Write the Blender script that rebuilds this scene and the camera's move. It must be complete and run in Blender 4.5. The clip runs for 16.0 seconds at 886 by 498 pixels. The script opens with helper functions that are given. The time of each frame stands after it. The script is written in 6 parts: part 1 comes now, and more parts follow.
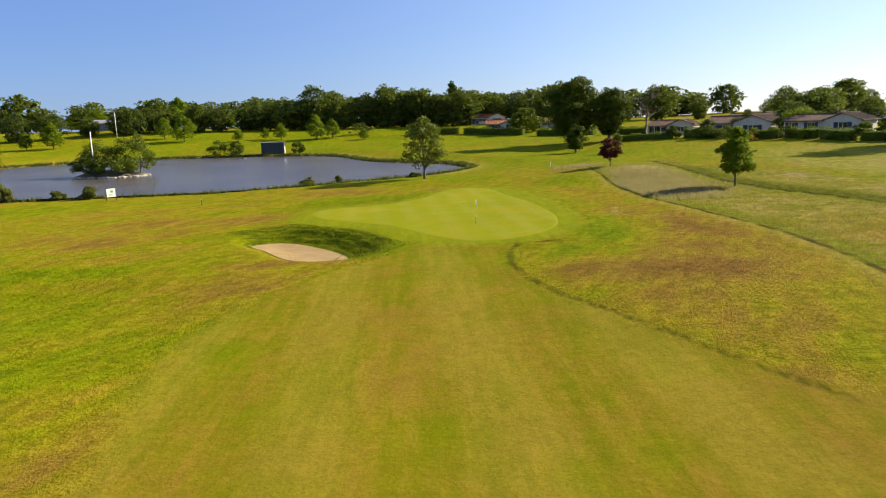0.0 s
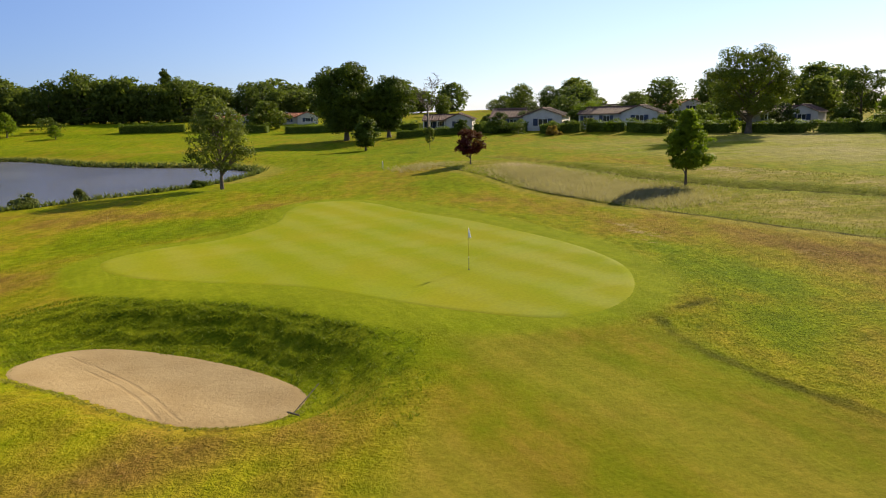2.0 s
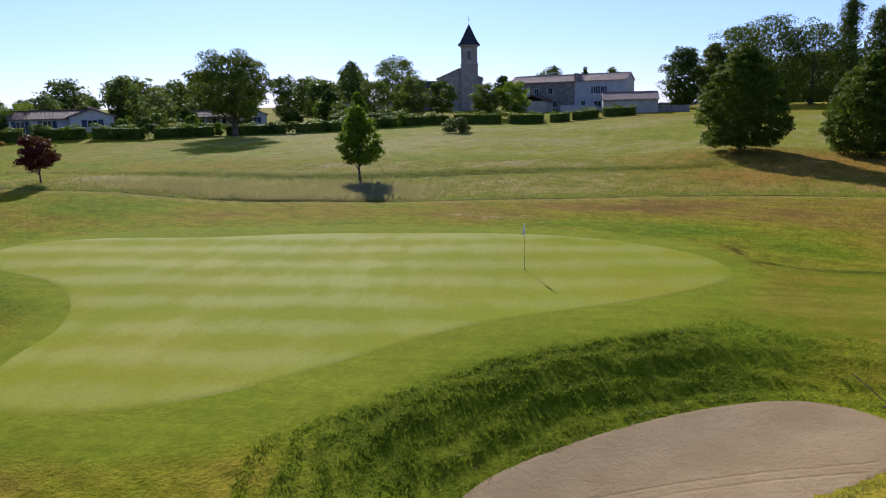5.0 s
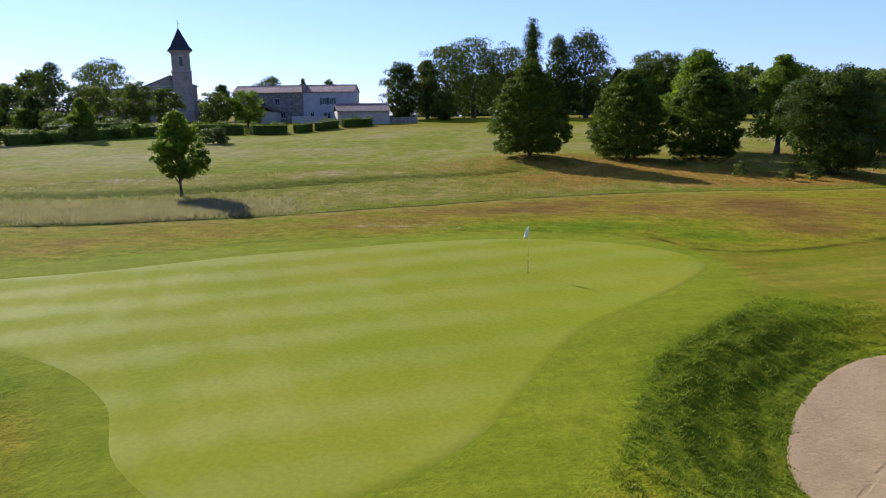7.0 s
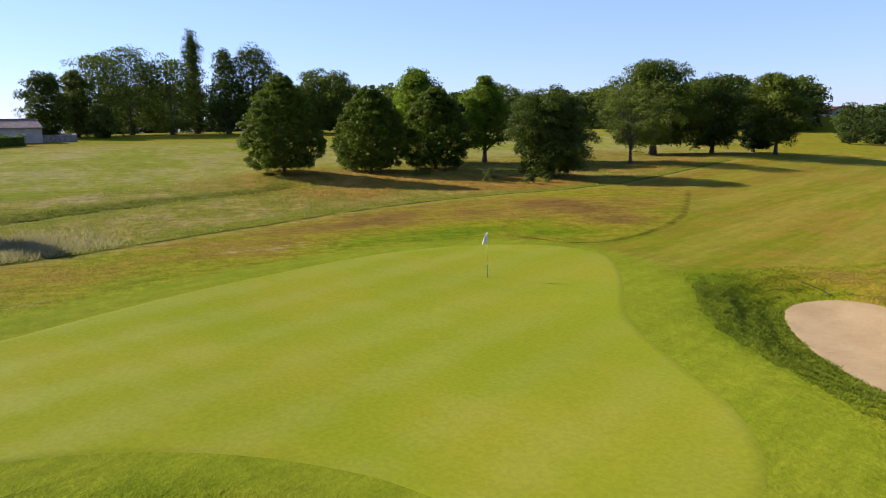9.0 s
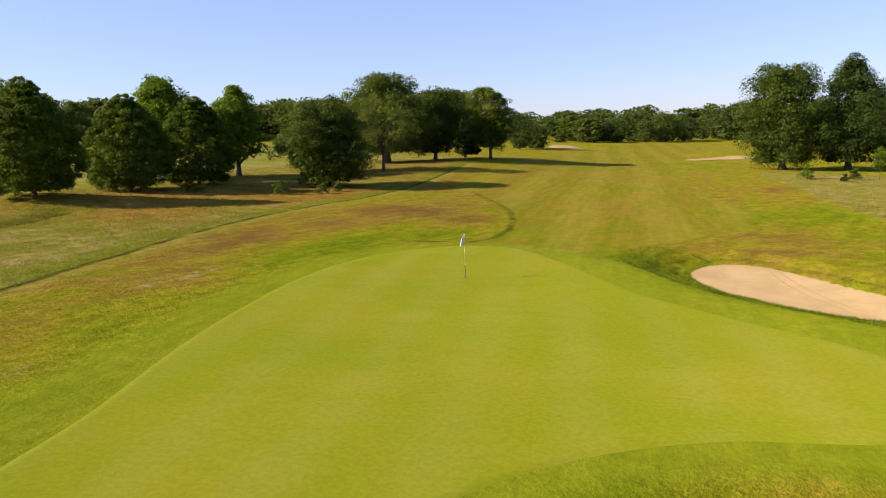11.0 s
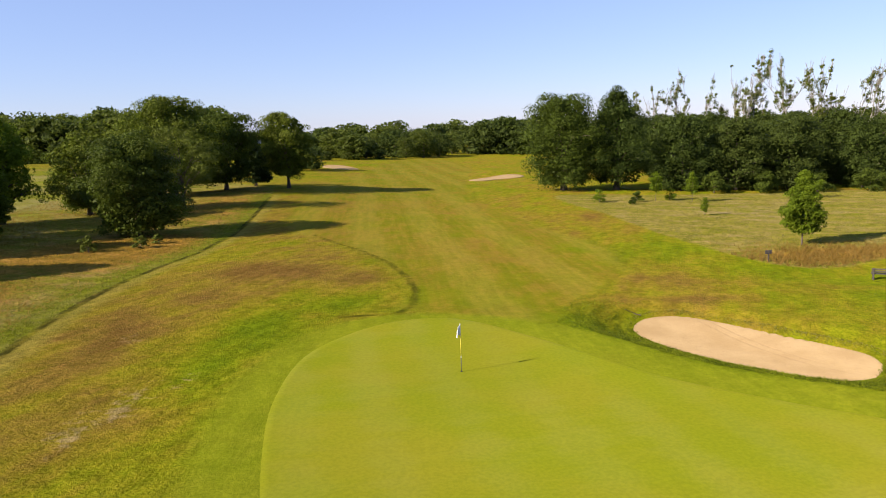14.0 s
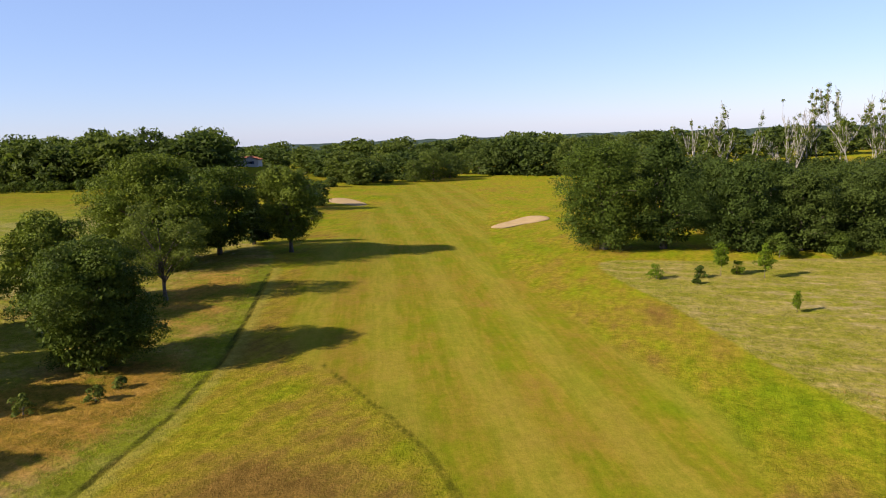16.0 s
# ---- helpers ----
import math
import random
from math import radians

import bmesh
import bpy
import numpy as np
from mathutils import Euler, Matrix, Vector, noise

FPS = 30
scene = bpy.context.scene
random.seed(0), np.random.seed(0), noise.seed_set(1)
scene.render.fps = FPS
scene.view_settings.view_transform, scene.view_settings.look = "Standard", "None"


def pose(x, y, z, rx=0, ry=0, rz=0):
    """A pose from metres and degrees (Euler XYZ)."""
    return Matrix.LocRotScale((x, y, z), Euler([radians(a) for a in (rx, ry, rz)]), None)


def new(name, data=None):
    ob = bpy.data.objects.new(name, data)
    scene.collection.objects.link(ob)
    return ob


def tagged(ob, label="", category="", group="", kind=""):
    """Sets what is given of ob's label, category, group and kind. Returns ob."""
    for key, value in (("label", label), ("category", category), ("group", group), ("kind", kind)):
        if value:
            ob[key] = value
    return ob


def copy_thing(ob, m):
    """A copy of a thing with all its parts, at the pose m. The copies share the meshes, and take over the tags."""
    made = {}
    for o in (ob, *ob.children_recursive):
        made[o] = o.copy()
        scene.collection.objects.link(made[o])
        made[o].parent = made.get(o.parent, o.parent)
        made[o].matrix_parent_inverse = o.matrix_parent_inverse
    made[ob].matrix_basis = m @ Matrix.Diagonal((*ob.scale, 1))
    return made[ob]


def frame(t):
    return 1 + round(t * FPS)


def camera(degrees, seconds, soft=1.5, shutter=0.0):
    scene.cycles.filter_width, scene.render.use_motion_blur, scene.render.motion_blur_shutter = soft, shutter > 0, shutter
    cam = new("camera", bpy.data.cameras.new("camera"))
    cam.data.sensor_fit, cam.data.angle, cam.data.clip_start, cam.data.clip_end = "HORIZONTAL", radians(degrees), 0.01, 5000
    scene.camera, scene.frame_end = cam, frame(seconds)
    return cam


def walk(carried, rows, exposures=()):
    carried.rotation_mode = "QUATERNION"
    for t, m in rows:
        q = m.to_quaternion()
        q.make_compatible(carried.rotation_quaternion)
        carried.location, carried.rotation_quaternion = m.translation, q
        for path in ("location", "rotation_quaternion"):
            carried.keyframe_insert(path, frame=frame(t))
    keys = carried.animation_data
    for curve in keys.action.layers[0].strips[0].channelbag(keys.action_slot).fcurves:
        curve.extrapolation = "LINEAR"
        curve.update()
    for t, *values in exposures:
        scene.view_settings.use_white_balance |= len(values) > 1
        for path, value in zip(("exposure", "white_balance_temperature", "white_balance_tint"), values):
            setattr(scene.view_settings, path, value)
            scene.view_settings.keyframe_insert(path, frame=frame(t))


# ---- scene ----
cam = camera(64.27, 16.0, soft=1.05)
METRES, EYE, TILT, LEAN, TURN = 150.0, 9.0, 0.4, -2.6, 0.0
ROWS = [
    (0.0, 0.00258, -0.00163, 0.00076, -0.424, -10.882, 4.133),
    (0.5, -0.00875, 0.06282, -0.00282, -3.602, -11.127, 4.043),
    (1.0, -0.02838, 0.12066, -0.00552, -8.486, -11.445, 3.935),
    (1.5, -0.05388, 0.17350, -0.00706, -16.535, -11.926, 3.685),
    (2.0, -0.08162, 0.21809, -0.00837, -24.994, -12.357, 3.396),
    (2.5, -0.11145, 0.25819, -0.00893, -35.627, -12.827, 3.119),
    (3.0, -0.13859, 0.29259, -0.00889, -45.253, -13.237, 2.760),
    (3.5, -0.16267, 0.32440, -0.00778, -54.792, -13.555, 2.421),
    (4.0, -0.17993, 0.35391, -0.00707, -63.756, -13.777, 2.000),
    (4.5, -0.19072, 0.38303, -0.00635, -72.022, -13.981, 1.789),
    (7.0, -0.17445, 0.50656, -0.00977, -105.240, -13.312, -0.248),
    (7.5, -0.16311, 0.52947, -0.01058, -112.401, -12.965, -0.582),
    (8.0, -0.15070, 0.54998, -0.01179, -119.521, -12.524, -0.871),
    (8.5, -0.13655, 0.57110, -0.01262, -127.321, -12.054, -0.978),
    (9.0, -0.12124, 0.59054, -0.01317, -135.187, -11.642, -0.992),
    (11.5, -0.01825, 0.64991, -0.01770, -168.881, -9.931, -0.558),
    (12.0, -0.00196, 0.65473, -0.01803, -174.747, -9.698, -0.519),
    (12.5, 0.01229, 0.65564, -0.01826, -180.275, -9.534, -0.458),
    (13.0, 0.02365, 0.65141, -0.01727, -183.410, -9.406, -0.407),
    (13.5, 0.03309, 0.63996, -0.01039, -183.849, -9.316, -0.416),
    (14.0, 0.04005, 0.62136, 0.00105, -183.810, -9.194, -0.420),
    (14.5, 0.04663, 0.59885, 0.01363, -183.793, -9.107, -0.467),
    (15.0, 0.04985, 0.57061, 0.02640, -183.660, -9.023, -0.443),
    (15.5, 0.05316, 0.53914, 0.03879, -183.646, -8.941, -0.392),
    (16.0, 0.05526, 0.50458, 0.05385, -183.590, -8.980, -0.394),
]
EXPOSURES = [(0.0, 1.48, 7150, 10), (2.0, 1.34, 7000, 11), (3.2, 1.14, 6350, 15), (4.5, 1.07, 5600, 19), (7.0, 1.22, 5300, 23), (8.5, 1.32, 5550, 21), (11.5, 1.28, 6500, 19), (13.5, 1.22, 6400, 20), (16.0, 1.22, 6200, 18)]
walk(cam, [(t, pose(0, 0, EYE, TILT, LEAN, TURN) @ pose(METRES * x, METRES * y, METRES * z, 90 + pitch, roll, yaw)) for t, x, y, z, yaw, pitch, roll in ROWS], EXPOSURES)

# ---- light ----
SUN_TO = Vector((0.92, 0.39, 0.545)).normalized()      # towards the sun
world = bpy.data.worlds.new("sky")
scene.world = world
world.use_nodes = True
_wn = world.node_tree
_sky = _wn.nodes.new("ShaderNodeTexSky")
_sky.sky_type = "NISHITA"
_sky.sun_disc = False
_sky.sun_elevation = math.asin(SUN_TO.z)
_sky.sun_rotation = math.atan2(SUN_TO.x, SUN_TO.y)
_sky.altitude = 100
_sky.air_density = 1.0
_sky.dust_density = 0.15
_sky.ozone_density = 3.0
_tint = _wn.nodes.new("ShaderNodeMix")
_tint.data_type, _tint.blend_type = "RGBA", "MULTIPLY"
_tint.inputs[0].default_value = 1.0
_tint.inputs[7].default_value = (0.96, 0.95, 1.10, 1)
_wn.links.new(_sky.outputs[0], _tint.inputs[6])
_veil = _wn.nodes.new("ShaderNodeMix")              # an even blue veil of haze over the clear sky
_veil.data_type = "RGBA"
_veil.inputs[0].default_value = 0.42
_veil.inputs[7].default_value = (3.3, 4.5, 7.0, 1)
_wn.links.new(_tint.outputs[2], _veil.inputs[6])
_way = _wn.nodes.new("ShaderNodeTexCoord")              # the sky deepens smoothly towards the north-west
_dot = _wn.nodes.new("ShaderNodeVectorMath")
_dot.operation = "DOT_PRODUCT"
_dot.inputs[1].default_value = (0.75, -0.66, 0.0)
_wn.links.new(_way.outputs["Generated"], _dot.inputs[0])
_span = _wn.nodes.new("ShaderNodeMapRange")
_span.interpolation_type = "SMOOTHSTEP"
_span.inputs[1].default_value, _span.inputs[2].default_value = -1.05, 0.0
_wn.links.new(_dot.outputs["Value"], _span.inputs[0])
_hue = _wn.nodes.new("ShaderNodeMix")
_hue.data_type = "RGBA"
_hue.inputs[6].default_value, _hue.inputs[7].default_value = (0.44, 0.60, 0.86, 1), (1.12, 1.13, 1.12, 1)
_wn.links.new(_span.outputs[0], _hue.inputs[0])
_deep = _wn.nodes.new("ShaderNodeMix")
_deep.data_type, _deep.blend_type = "RGBA", "MULTIPLY"
_deep.inputs[0].default_value = 1.0
_wn.links.new(_veil.outputs[2], _deep.inputs[6])
_wn.links.new(_hue.outputs[2], _deep.inputs[7])
_wn.links.new(_deep.outputs[2], _wn.nodes["Background"].inputs[0])
_wn.nodes["Background"].inputs[1].default_value = 0.055
sun = new("sun", bpy.data.lights.new("sun", "SUN"))
sun.data.energy = 5.0
sun.data.angle = radians(0.53)
sun.data.color = (1.0, 0.90, 0.70)
sun.rotation_mode = "QUATERNION"
sun.rotation_quaternion = SUN_TO.to_track_quat("Z", "Y")

# ---- materials ----
STRIPE_TURN = -8.0


class Nodes:
    """Short-hand for building a node material."""

    def __init__(self, name):
        self.mat = bpy.data.materials.new(name)
        self.mat.use_nodes = True
        self.tree = self.mat.node_tree
        self.tree.nodes.clear()
        self.out = self.tree.nodes.new("ShaderNodeOutputMaterial")

    def put(self, socket, value):
        if isinstance(value, bpy.types.NodeSocket):
            self.tree.links.new(value, socket)
        elif isinstance(value, (tuple, list)) and len(value) == 3 and socket.type == "RGBA":
            socket.default_value = (*value, 1)
        else:
            socket.default_value = value

    def node(self, kind, ins=None, out=0, **props):
        n = self.tree.nodes.new("ShaderNode" + kind)
        if "operation" in props:
            n.operation = props["operation"]
        if "blend" in props:
            n.data_type, n.blend_type = "RGBA", props["blend"]
        if "attribute" in props:
            n.attribute_name = props["attribute"]
        for k, v in (ins or {}).items():
            self.put(n.inputs[k], v)
        return n.outputs[out]

    def math(self, op, a, b=0.0, c=0.0):
        return self.node("Math", {0: a, 1: b, 2: c}, operation=op)

    def mix(self, f, a, b, blend="MIX"):
        return self.node("Mix", {0: f, 6: a, 7: b}, out=2, blend=blend)

    def where(self):
        return self.node("NewGeometry", out=0)

    def noise(self, scale, detail=3.0, rough=0.55, at=None, out=0):
        return self.node("TexNoise", {"Vector": at if at is not None else self.where(), "Scale": scale, "Detail": detail, "Roughness": rough}, out=out)

    def ramp(self, v, a, b):
        """0 below a, 1 above b, smooth between."""
        n = self.tree.nodes.new("ShaderNodeMapRange")
        n.interpolation_type = "SMOOTHSTEP"
        self.put(n.inputs[0], v)
        n.inputs[1].default_value, n.inputs[2].default_value = a, b
        return n.outputs[0]

    def bump(self, height, strength=0.5, distance=0.05):
        return self.node("Bump", {"Strength": strength, "Distance": distance, "Height": height})

    def finish(self, color, rough=0.8, normal=None, metal=0.0, spec=0.3, **more):
        b = self.tree.nodes.new("ShaderNodeBsdfPrincipled")
        for k, v in (("Base Color", color), ("Roughness", rough), ("Metallic", metal), ("Specular IOR Level", spec)):
            self.put(b.inputs[k], v)
        for k, v in more.items():
            self.put(b.inputs[k.replace("_", " ")], v)
        if normal is not None:
            self.put(b.inputs["Normal"], normal)
        self.tree.links.new(b.outputs[0], self.out.inputs[0])
        return self.mat


def plain(name, color, rough=0.6, metal=0.0, vary=0.15, scale=3.0, relief=0.15, spec=0.3):
    """A surface with blotches at two scales and a fine relief."""
    n = Nodes(name)
    v = n.math("ADD", n.math("MULTIPLY", n.noise(scale, 4), 0.7), n.math("MULTIPLY", n.noise(scale * 9, 3), 0.3))
    dark = tuple(c * (1 - vary * 1.6) for c in color)
    light = tuple(min(1, c * (1 + vary)) for c in color)
    return n.finish(n.mix(n.ramp(v, 0.3, 0.7), dark, light), rough, n.bump(n.noise(scale * 14, 2), relief, 0.02), metal, spec)


def leaf_material(name, dark, light, see=0.30):
    """Leaves: each its own tone, clumps that differ, light coming through them."""
    n = Nodes(name)
    island = n.node("NewGeometry", out=8)
    clump = n.noise(0.55, 3)
    each = n.node("ObjectInfo", out=5)
    f = n.math("ADD", n.math("MULTIPLY", island, 0.55), n.math("MULTIPLY", n.ramp(clump, 0.3, 0.7), 0.45))
    col = n.mix(f, dark, light)
    col = n.mix(n.math("MULTIPLY", each, 0.25), col, n.mix(0.5, light, (0.10, 0.10, 0.02)))
    b = n.tree.nodes.new("ShaderNodeBsdfPrincipled")
    n.put(b.inputs["Base Color"], col)
    b.inputs["Roughness"].default_value = 0.55
    b.inputs["Specular IOR Level"].default_value = 0.05
    t = n.node("BsdfTranslucent", {"Color": n.mix(0.30, n.mix(1.0, col, (1.25, 1.35, 0.9), "MULTIPLY"), (0.12, 0.16, 0.014))})
    m = n.tree.nodes.new("ShaderNodeMixShader")
    m.inputs[0].default_value = see
    n.tree.links.new(b.outputs[0], m.inputs[1])
    n.tree.links.new(t, m.inputs[2])
    n.tree.links.new(m.outputs[0], n.out.inputs[0])
    return n.mat


def streaks(n, turn, scale, stretch, detail=4.0):
    """Noise drawn out along one direction, as mowing and wind leave it."""
    at = n.node("VectorRotate", {"Vector": n.where(), "Axis": (0, 0, 1), "Angle": radians(turn)})
    at = n.node("VectorMath", {0: at, 1: (1.0, stretch, 1.0)}, operation="MULTIPLY")
    return n.noise(scale, detail, 0.62, at=at)


def bands(n, v, lo, hi, stops):
    """Colours in turn as v goes from lo to hi: stops of (place from 0 to 1, colour)."""
    m = n.tree.nodes.new("ShaderNodeMapRange")
    n.put(m.inputs[0], v)
    m.inputs[1].default_value, m.inputs[2].default_value = lo, hi
    r = n.tree.nodes.new("ShaderNodeValToRGB")
    n.tree.links.new(m.outputs[0], r.inputs[0])
    e = r.color_ramp.elements
    for i, (at, c) in enumerate(stops):
        q = e[i] if i < 2 else e.new(at)
        q.position, q.color = at, (*c, 1)
    return r.outputs[0]


def grass_ground():
    """Mown rough, fairway, apron and meadow, told apart by distances to the mowing lines."""
    n = Nodes("turf")
    less = lambda v: n.math("SUBTRACT", v, 0.5)
    times = lambda v, k: n.math("MULTIPLY", v, k)
    total = lambda *v: v[0] if len(v) == 1 else n.math("ADD", v[0], total(*v[1:]))
    att = lambda a: n.node("Attribute", attribute=a, out=2)
    big, mid, fine = n.noise(0.05, 5, 0.6), n.noise(0.26, 5, 0.66), n.noise(1.5, 6, 0.72)
    blade = n.noise(6.5, 4, 0.75)
    sweep = streaks(n, 24, 0.50, 0.22, 6.0)
    comb = streaks(n, -2, 1.5, 0.10, 5.0)
    warp = times(less(n.noise(0.9, 4, 0.65)), 1.6)
    lush, dry = att("lush"), att("dry")
    # how parched the turf is: wide drifts, streaks and blotches round what the plan says
    drift = total(times(less(big), 1.6), times(less(mid), 1.2), times(less(sweep), 1.5), times(less(fine), 0.45))
    parch = n.math("ADD", n.math("ADD", drift, 0.36), n.math("SUBTRACT", dry, times(lush, 0.66)))
    rough = bands(n, parch, -0.35, 1.15, [(0.0, (0.116, 0.156, 0.003)), (1.0, (0.158, 0.090, 0.020)), (0.24, (0.150, 0.172, 0.004)), (0.44, (0.188, 0.172, 0.008)), (0.60, (0.212, 0.162, 0.014)), (0.78, (0.196, 0.130, 0.020))])
    # the fairway: closer and more even, with lanes left by the mower
    tired = n.math("ADD", times(total(times(less(big), 1.5), times(less(mid), 1.6), times(less(comb), 1.2), times(less(sweep), 1.0), times(less(fine), 0.4)), 0.9), n.math("ADD", 0.38, n.math("SUBTRACT", times(dry, 0.8), times(lush, 0.6))))
    fair = bands(n, tired, -0.35, 1.15, [(0.0, (0.112, 0.146, 0.003)), (1.0, (0.155, 0.096, 0.016)), (0.26, (0.130, 0.142, 0.004)), (0.46, (0.150, 0.136, 0.007)), (0.64, (0.178, 0.134, 0.012)), (0.82, (0.180, 0.120, 0.016))])
    lane = n.node("TexWave", {"Vector": n.node("VectorRotate", {"Vector": n.where(), "Axis": (0, 0, 1), "Angle": radians(-4)}), "Scale": 0.045, "Distortion": 3.0, "Detail": 3.0, "Detail Scale": 0.25})
    fair = n.mix(times(n.ramp(n.math("ADD", lane, less(mid)), 0.2, 0.9), 0.48), fair, (0.205, 0.172, 0.019))
    near = n.math("ADD", att("fairway"), times(warp, 0.3))
    col = n.mix(n.ramp(n.math("ADD", near, times(warp, 0.7)), 1.2, -0.9), rough, fair)
    # the apron round the green
    apron = n.mix(n.ramp(n.math("ADD", mid, times(fine, 0.4)), 0.45, 0.95), (0.142, 0.170, 0.005), (0.168, 0.180, 0.008))
    apron = n.mix(times(n.ramp(sweep, 0.5, 0.75), 0.4), apron, (0.170, 0.168, 0.011))
    col = n.mix(n.ramp(n.math("ADD", att("apron"), times(warp, 0.5)), 0.7, -0.6), col, apron)
    # the long grass
    wisp, wisp_fine = streaks(n, -72, 0.50, 0.32, 6.0), streaks(n, -40, 2.4, 0.5, 6.0)
    weave = total(times(less(mid), 1.3), times(less(wisp), 1.7), times(less(wisp_fine), 1.3))
    straw = bands(n, weave, -0.72, 0.45, [(0.0, (0.088, 0.106, 0.008)), (1.0, (0.285, 0.215, 0.085)), (0.30, (0.148, 0.150, 0.011)), (0.55, (0.192, 0.172, 0.022)), (0.75, (0.232, 0.188, 0.044))])
    rusty = bands(n, weave, -0.55, 0.55, [(0.0, (0.110, 0.095, 0.010)), (1.0, (0.325, 0.190, 0.050)), (0.35, (0.205, 0.128, 0.017)), (0.65, (0.285, 0.158, 0.028))])
    straw = n.mix(n.ramp(n.math("ADD", att("rust"), times(weave, 0.5)), 0.25, 0.75), straw, rusty)
    heads = bands(n, weave, -0.6, 0.5, [(0.0, (0.150, 0.125, 0.040)), (1.0, (0.330, 0.252, 0.150)), (0.45, (0.250, 0.190, 0.095))])
    straw = n.mix(n.ramp(n.math("ADD", att("heads"), times(weave, 0.35)), 0.30, 0.62), straw, heads)
    col = n.mix(n.ramp(n.math("ADD", att("meadow"), times(warp, 0.5)), 0.4, -0.4), col, straw)
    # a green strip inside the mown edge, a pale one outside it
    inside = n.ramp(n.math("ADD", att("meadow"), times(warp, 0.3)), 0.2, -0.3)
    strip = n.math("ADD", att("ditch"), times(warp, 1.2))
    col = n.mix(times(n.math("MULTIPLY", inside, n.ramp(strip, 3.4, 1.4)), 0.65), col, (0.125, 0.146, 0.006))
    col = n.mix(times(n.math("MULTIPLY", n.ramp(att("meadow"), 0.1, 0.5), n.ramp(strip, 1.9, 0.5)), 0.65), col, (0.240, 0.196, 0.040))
    # the practice field: fresh, with pale drifts of seed heads
    seed = bands(n, total(times(less(big), 2.0), times(less(wisp), 1.3), times(less(mid), 0.7)), -0.62, 0.42, [(0.0, (0.150, 0.180, 0.010)), (1.0, (0.285, 0.245, 0.105)), (0.45, (0.205, 0.202, 0.022)), (0.70, (0.245, 0.220, 0.062))])
    col = n.mix(times(att("field"), 0.88), col, seed)
    # mown lines: the long grass's shadow painted dark; dark brook and shore; bare earth
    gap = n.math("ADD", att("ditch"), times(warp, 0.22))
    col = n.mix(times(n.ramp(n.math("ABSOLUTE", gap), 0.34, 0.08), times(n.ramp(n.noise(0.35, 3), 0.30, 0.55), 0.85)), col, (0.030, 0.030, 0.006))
    col = n.mix(times(n.ramp(n.math("ADD", att("bare"), times(less(fine), 2.2)), 0.42, 0.8), 0.75), col, (0.250, 0.185, 0.085))
    # shade of the mowing step at the fairway's edge, painted as a dark line
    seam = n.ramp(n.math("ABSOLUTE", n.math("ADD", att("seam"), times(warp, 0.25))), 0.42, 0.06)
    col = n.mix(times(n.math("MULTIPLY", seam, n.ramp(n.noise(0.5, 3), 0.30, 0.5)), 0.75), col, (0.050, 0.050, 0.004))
    # rank grass on the bunker's bank, coloured darker for the shade among blades
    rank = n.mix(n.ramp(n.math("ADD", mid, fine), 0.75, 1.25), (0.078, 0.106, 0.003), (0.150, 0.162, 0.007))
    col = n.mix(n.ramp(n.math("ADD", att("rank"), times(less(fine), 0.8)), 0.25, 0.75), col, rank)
    # lumps and blades: shade between the tufts painted dark, deeper in the rough
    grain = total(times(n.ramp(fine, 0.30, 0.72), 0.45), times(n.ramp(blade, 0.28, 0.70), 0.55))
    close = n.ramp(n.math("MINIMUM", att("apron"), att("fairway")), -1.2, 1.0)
    tuft_shade = n.mix(close, n.mix(grain, (0.70, 0.72, 0.66), (1.07, 1.07, 1.03)), n.mix(grain, (0.46, 0.50, 0.42), (1.20, 1.18, 1.12)))
    col = n.mix(1.0, col, tuft_shade, "MULTIPLY")
    mottle = total(times(streaks(n, 24, 1.3, 0.30, 6.0), 0.6), times(n.noise(0.7, 5, 0.7), 0.4))
    col = n.mix(n.math("ADD", 0.12, times(close, 0.88)), col, n.mix(1.0, col, n.mix(n.ramp(mottle, 0.36, 0.64), (0.80, 0.81, 0.78), (1.13, 1.12, 1.10)), "MULTIPLY"))
    raked = n.mix(n.ramp(comb, 0.36, 0.64), (0.91, 0.92, 0.90), (1.06, 1.05, 1.05))
    col = n.mix(n.math("SUBTRACT", 1.0, close), col, n.mix(1.0, col, raked, "MULTIPLY"))
    high = total(times(fine, 0.65), times(blade, 0.35))
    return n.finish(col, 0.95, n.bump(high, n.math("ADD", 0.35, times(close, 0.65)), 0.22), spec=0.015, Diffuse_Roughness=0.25)


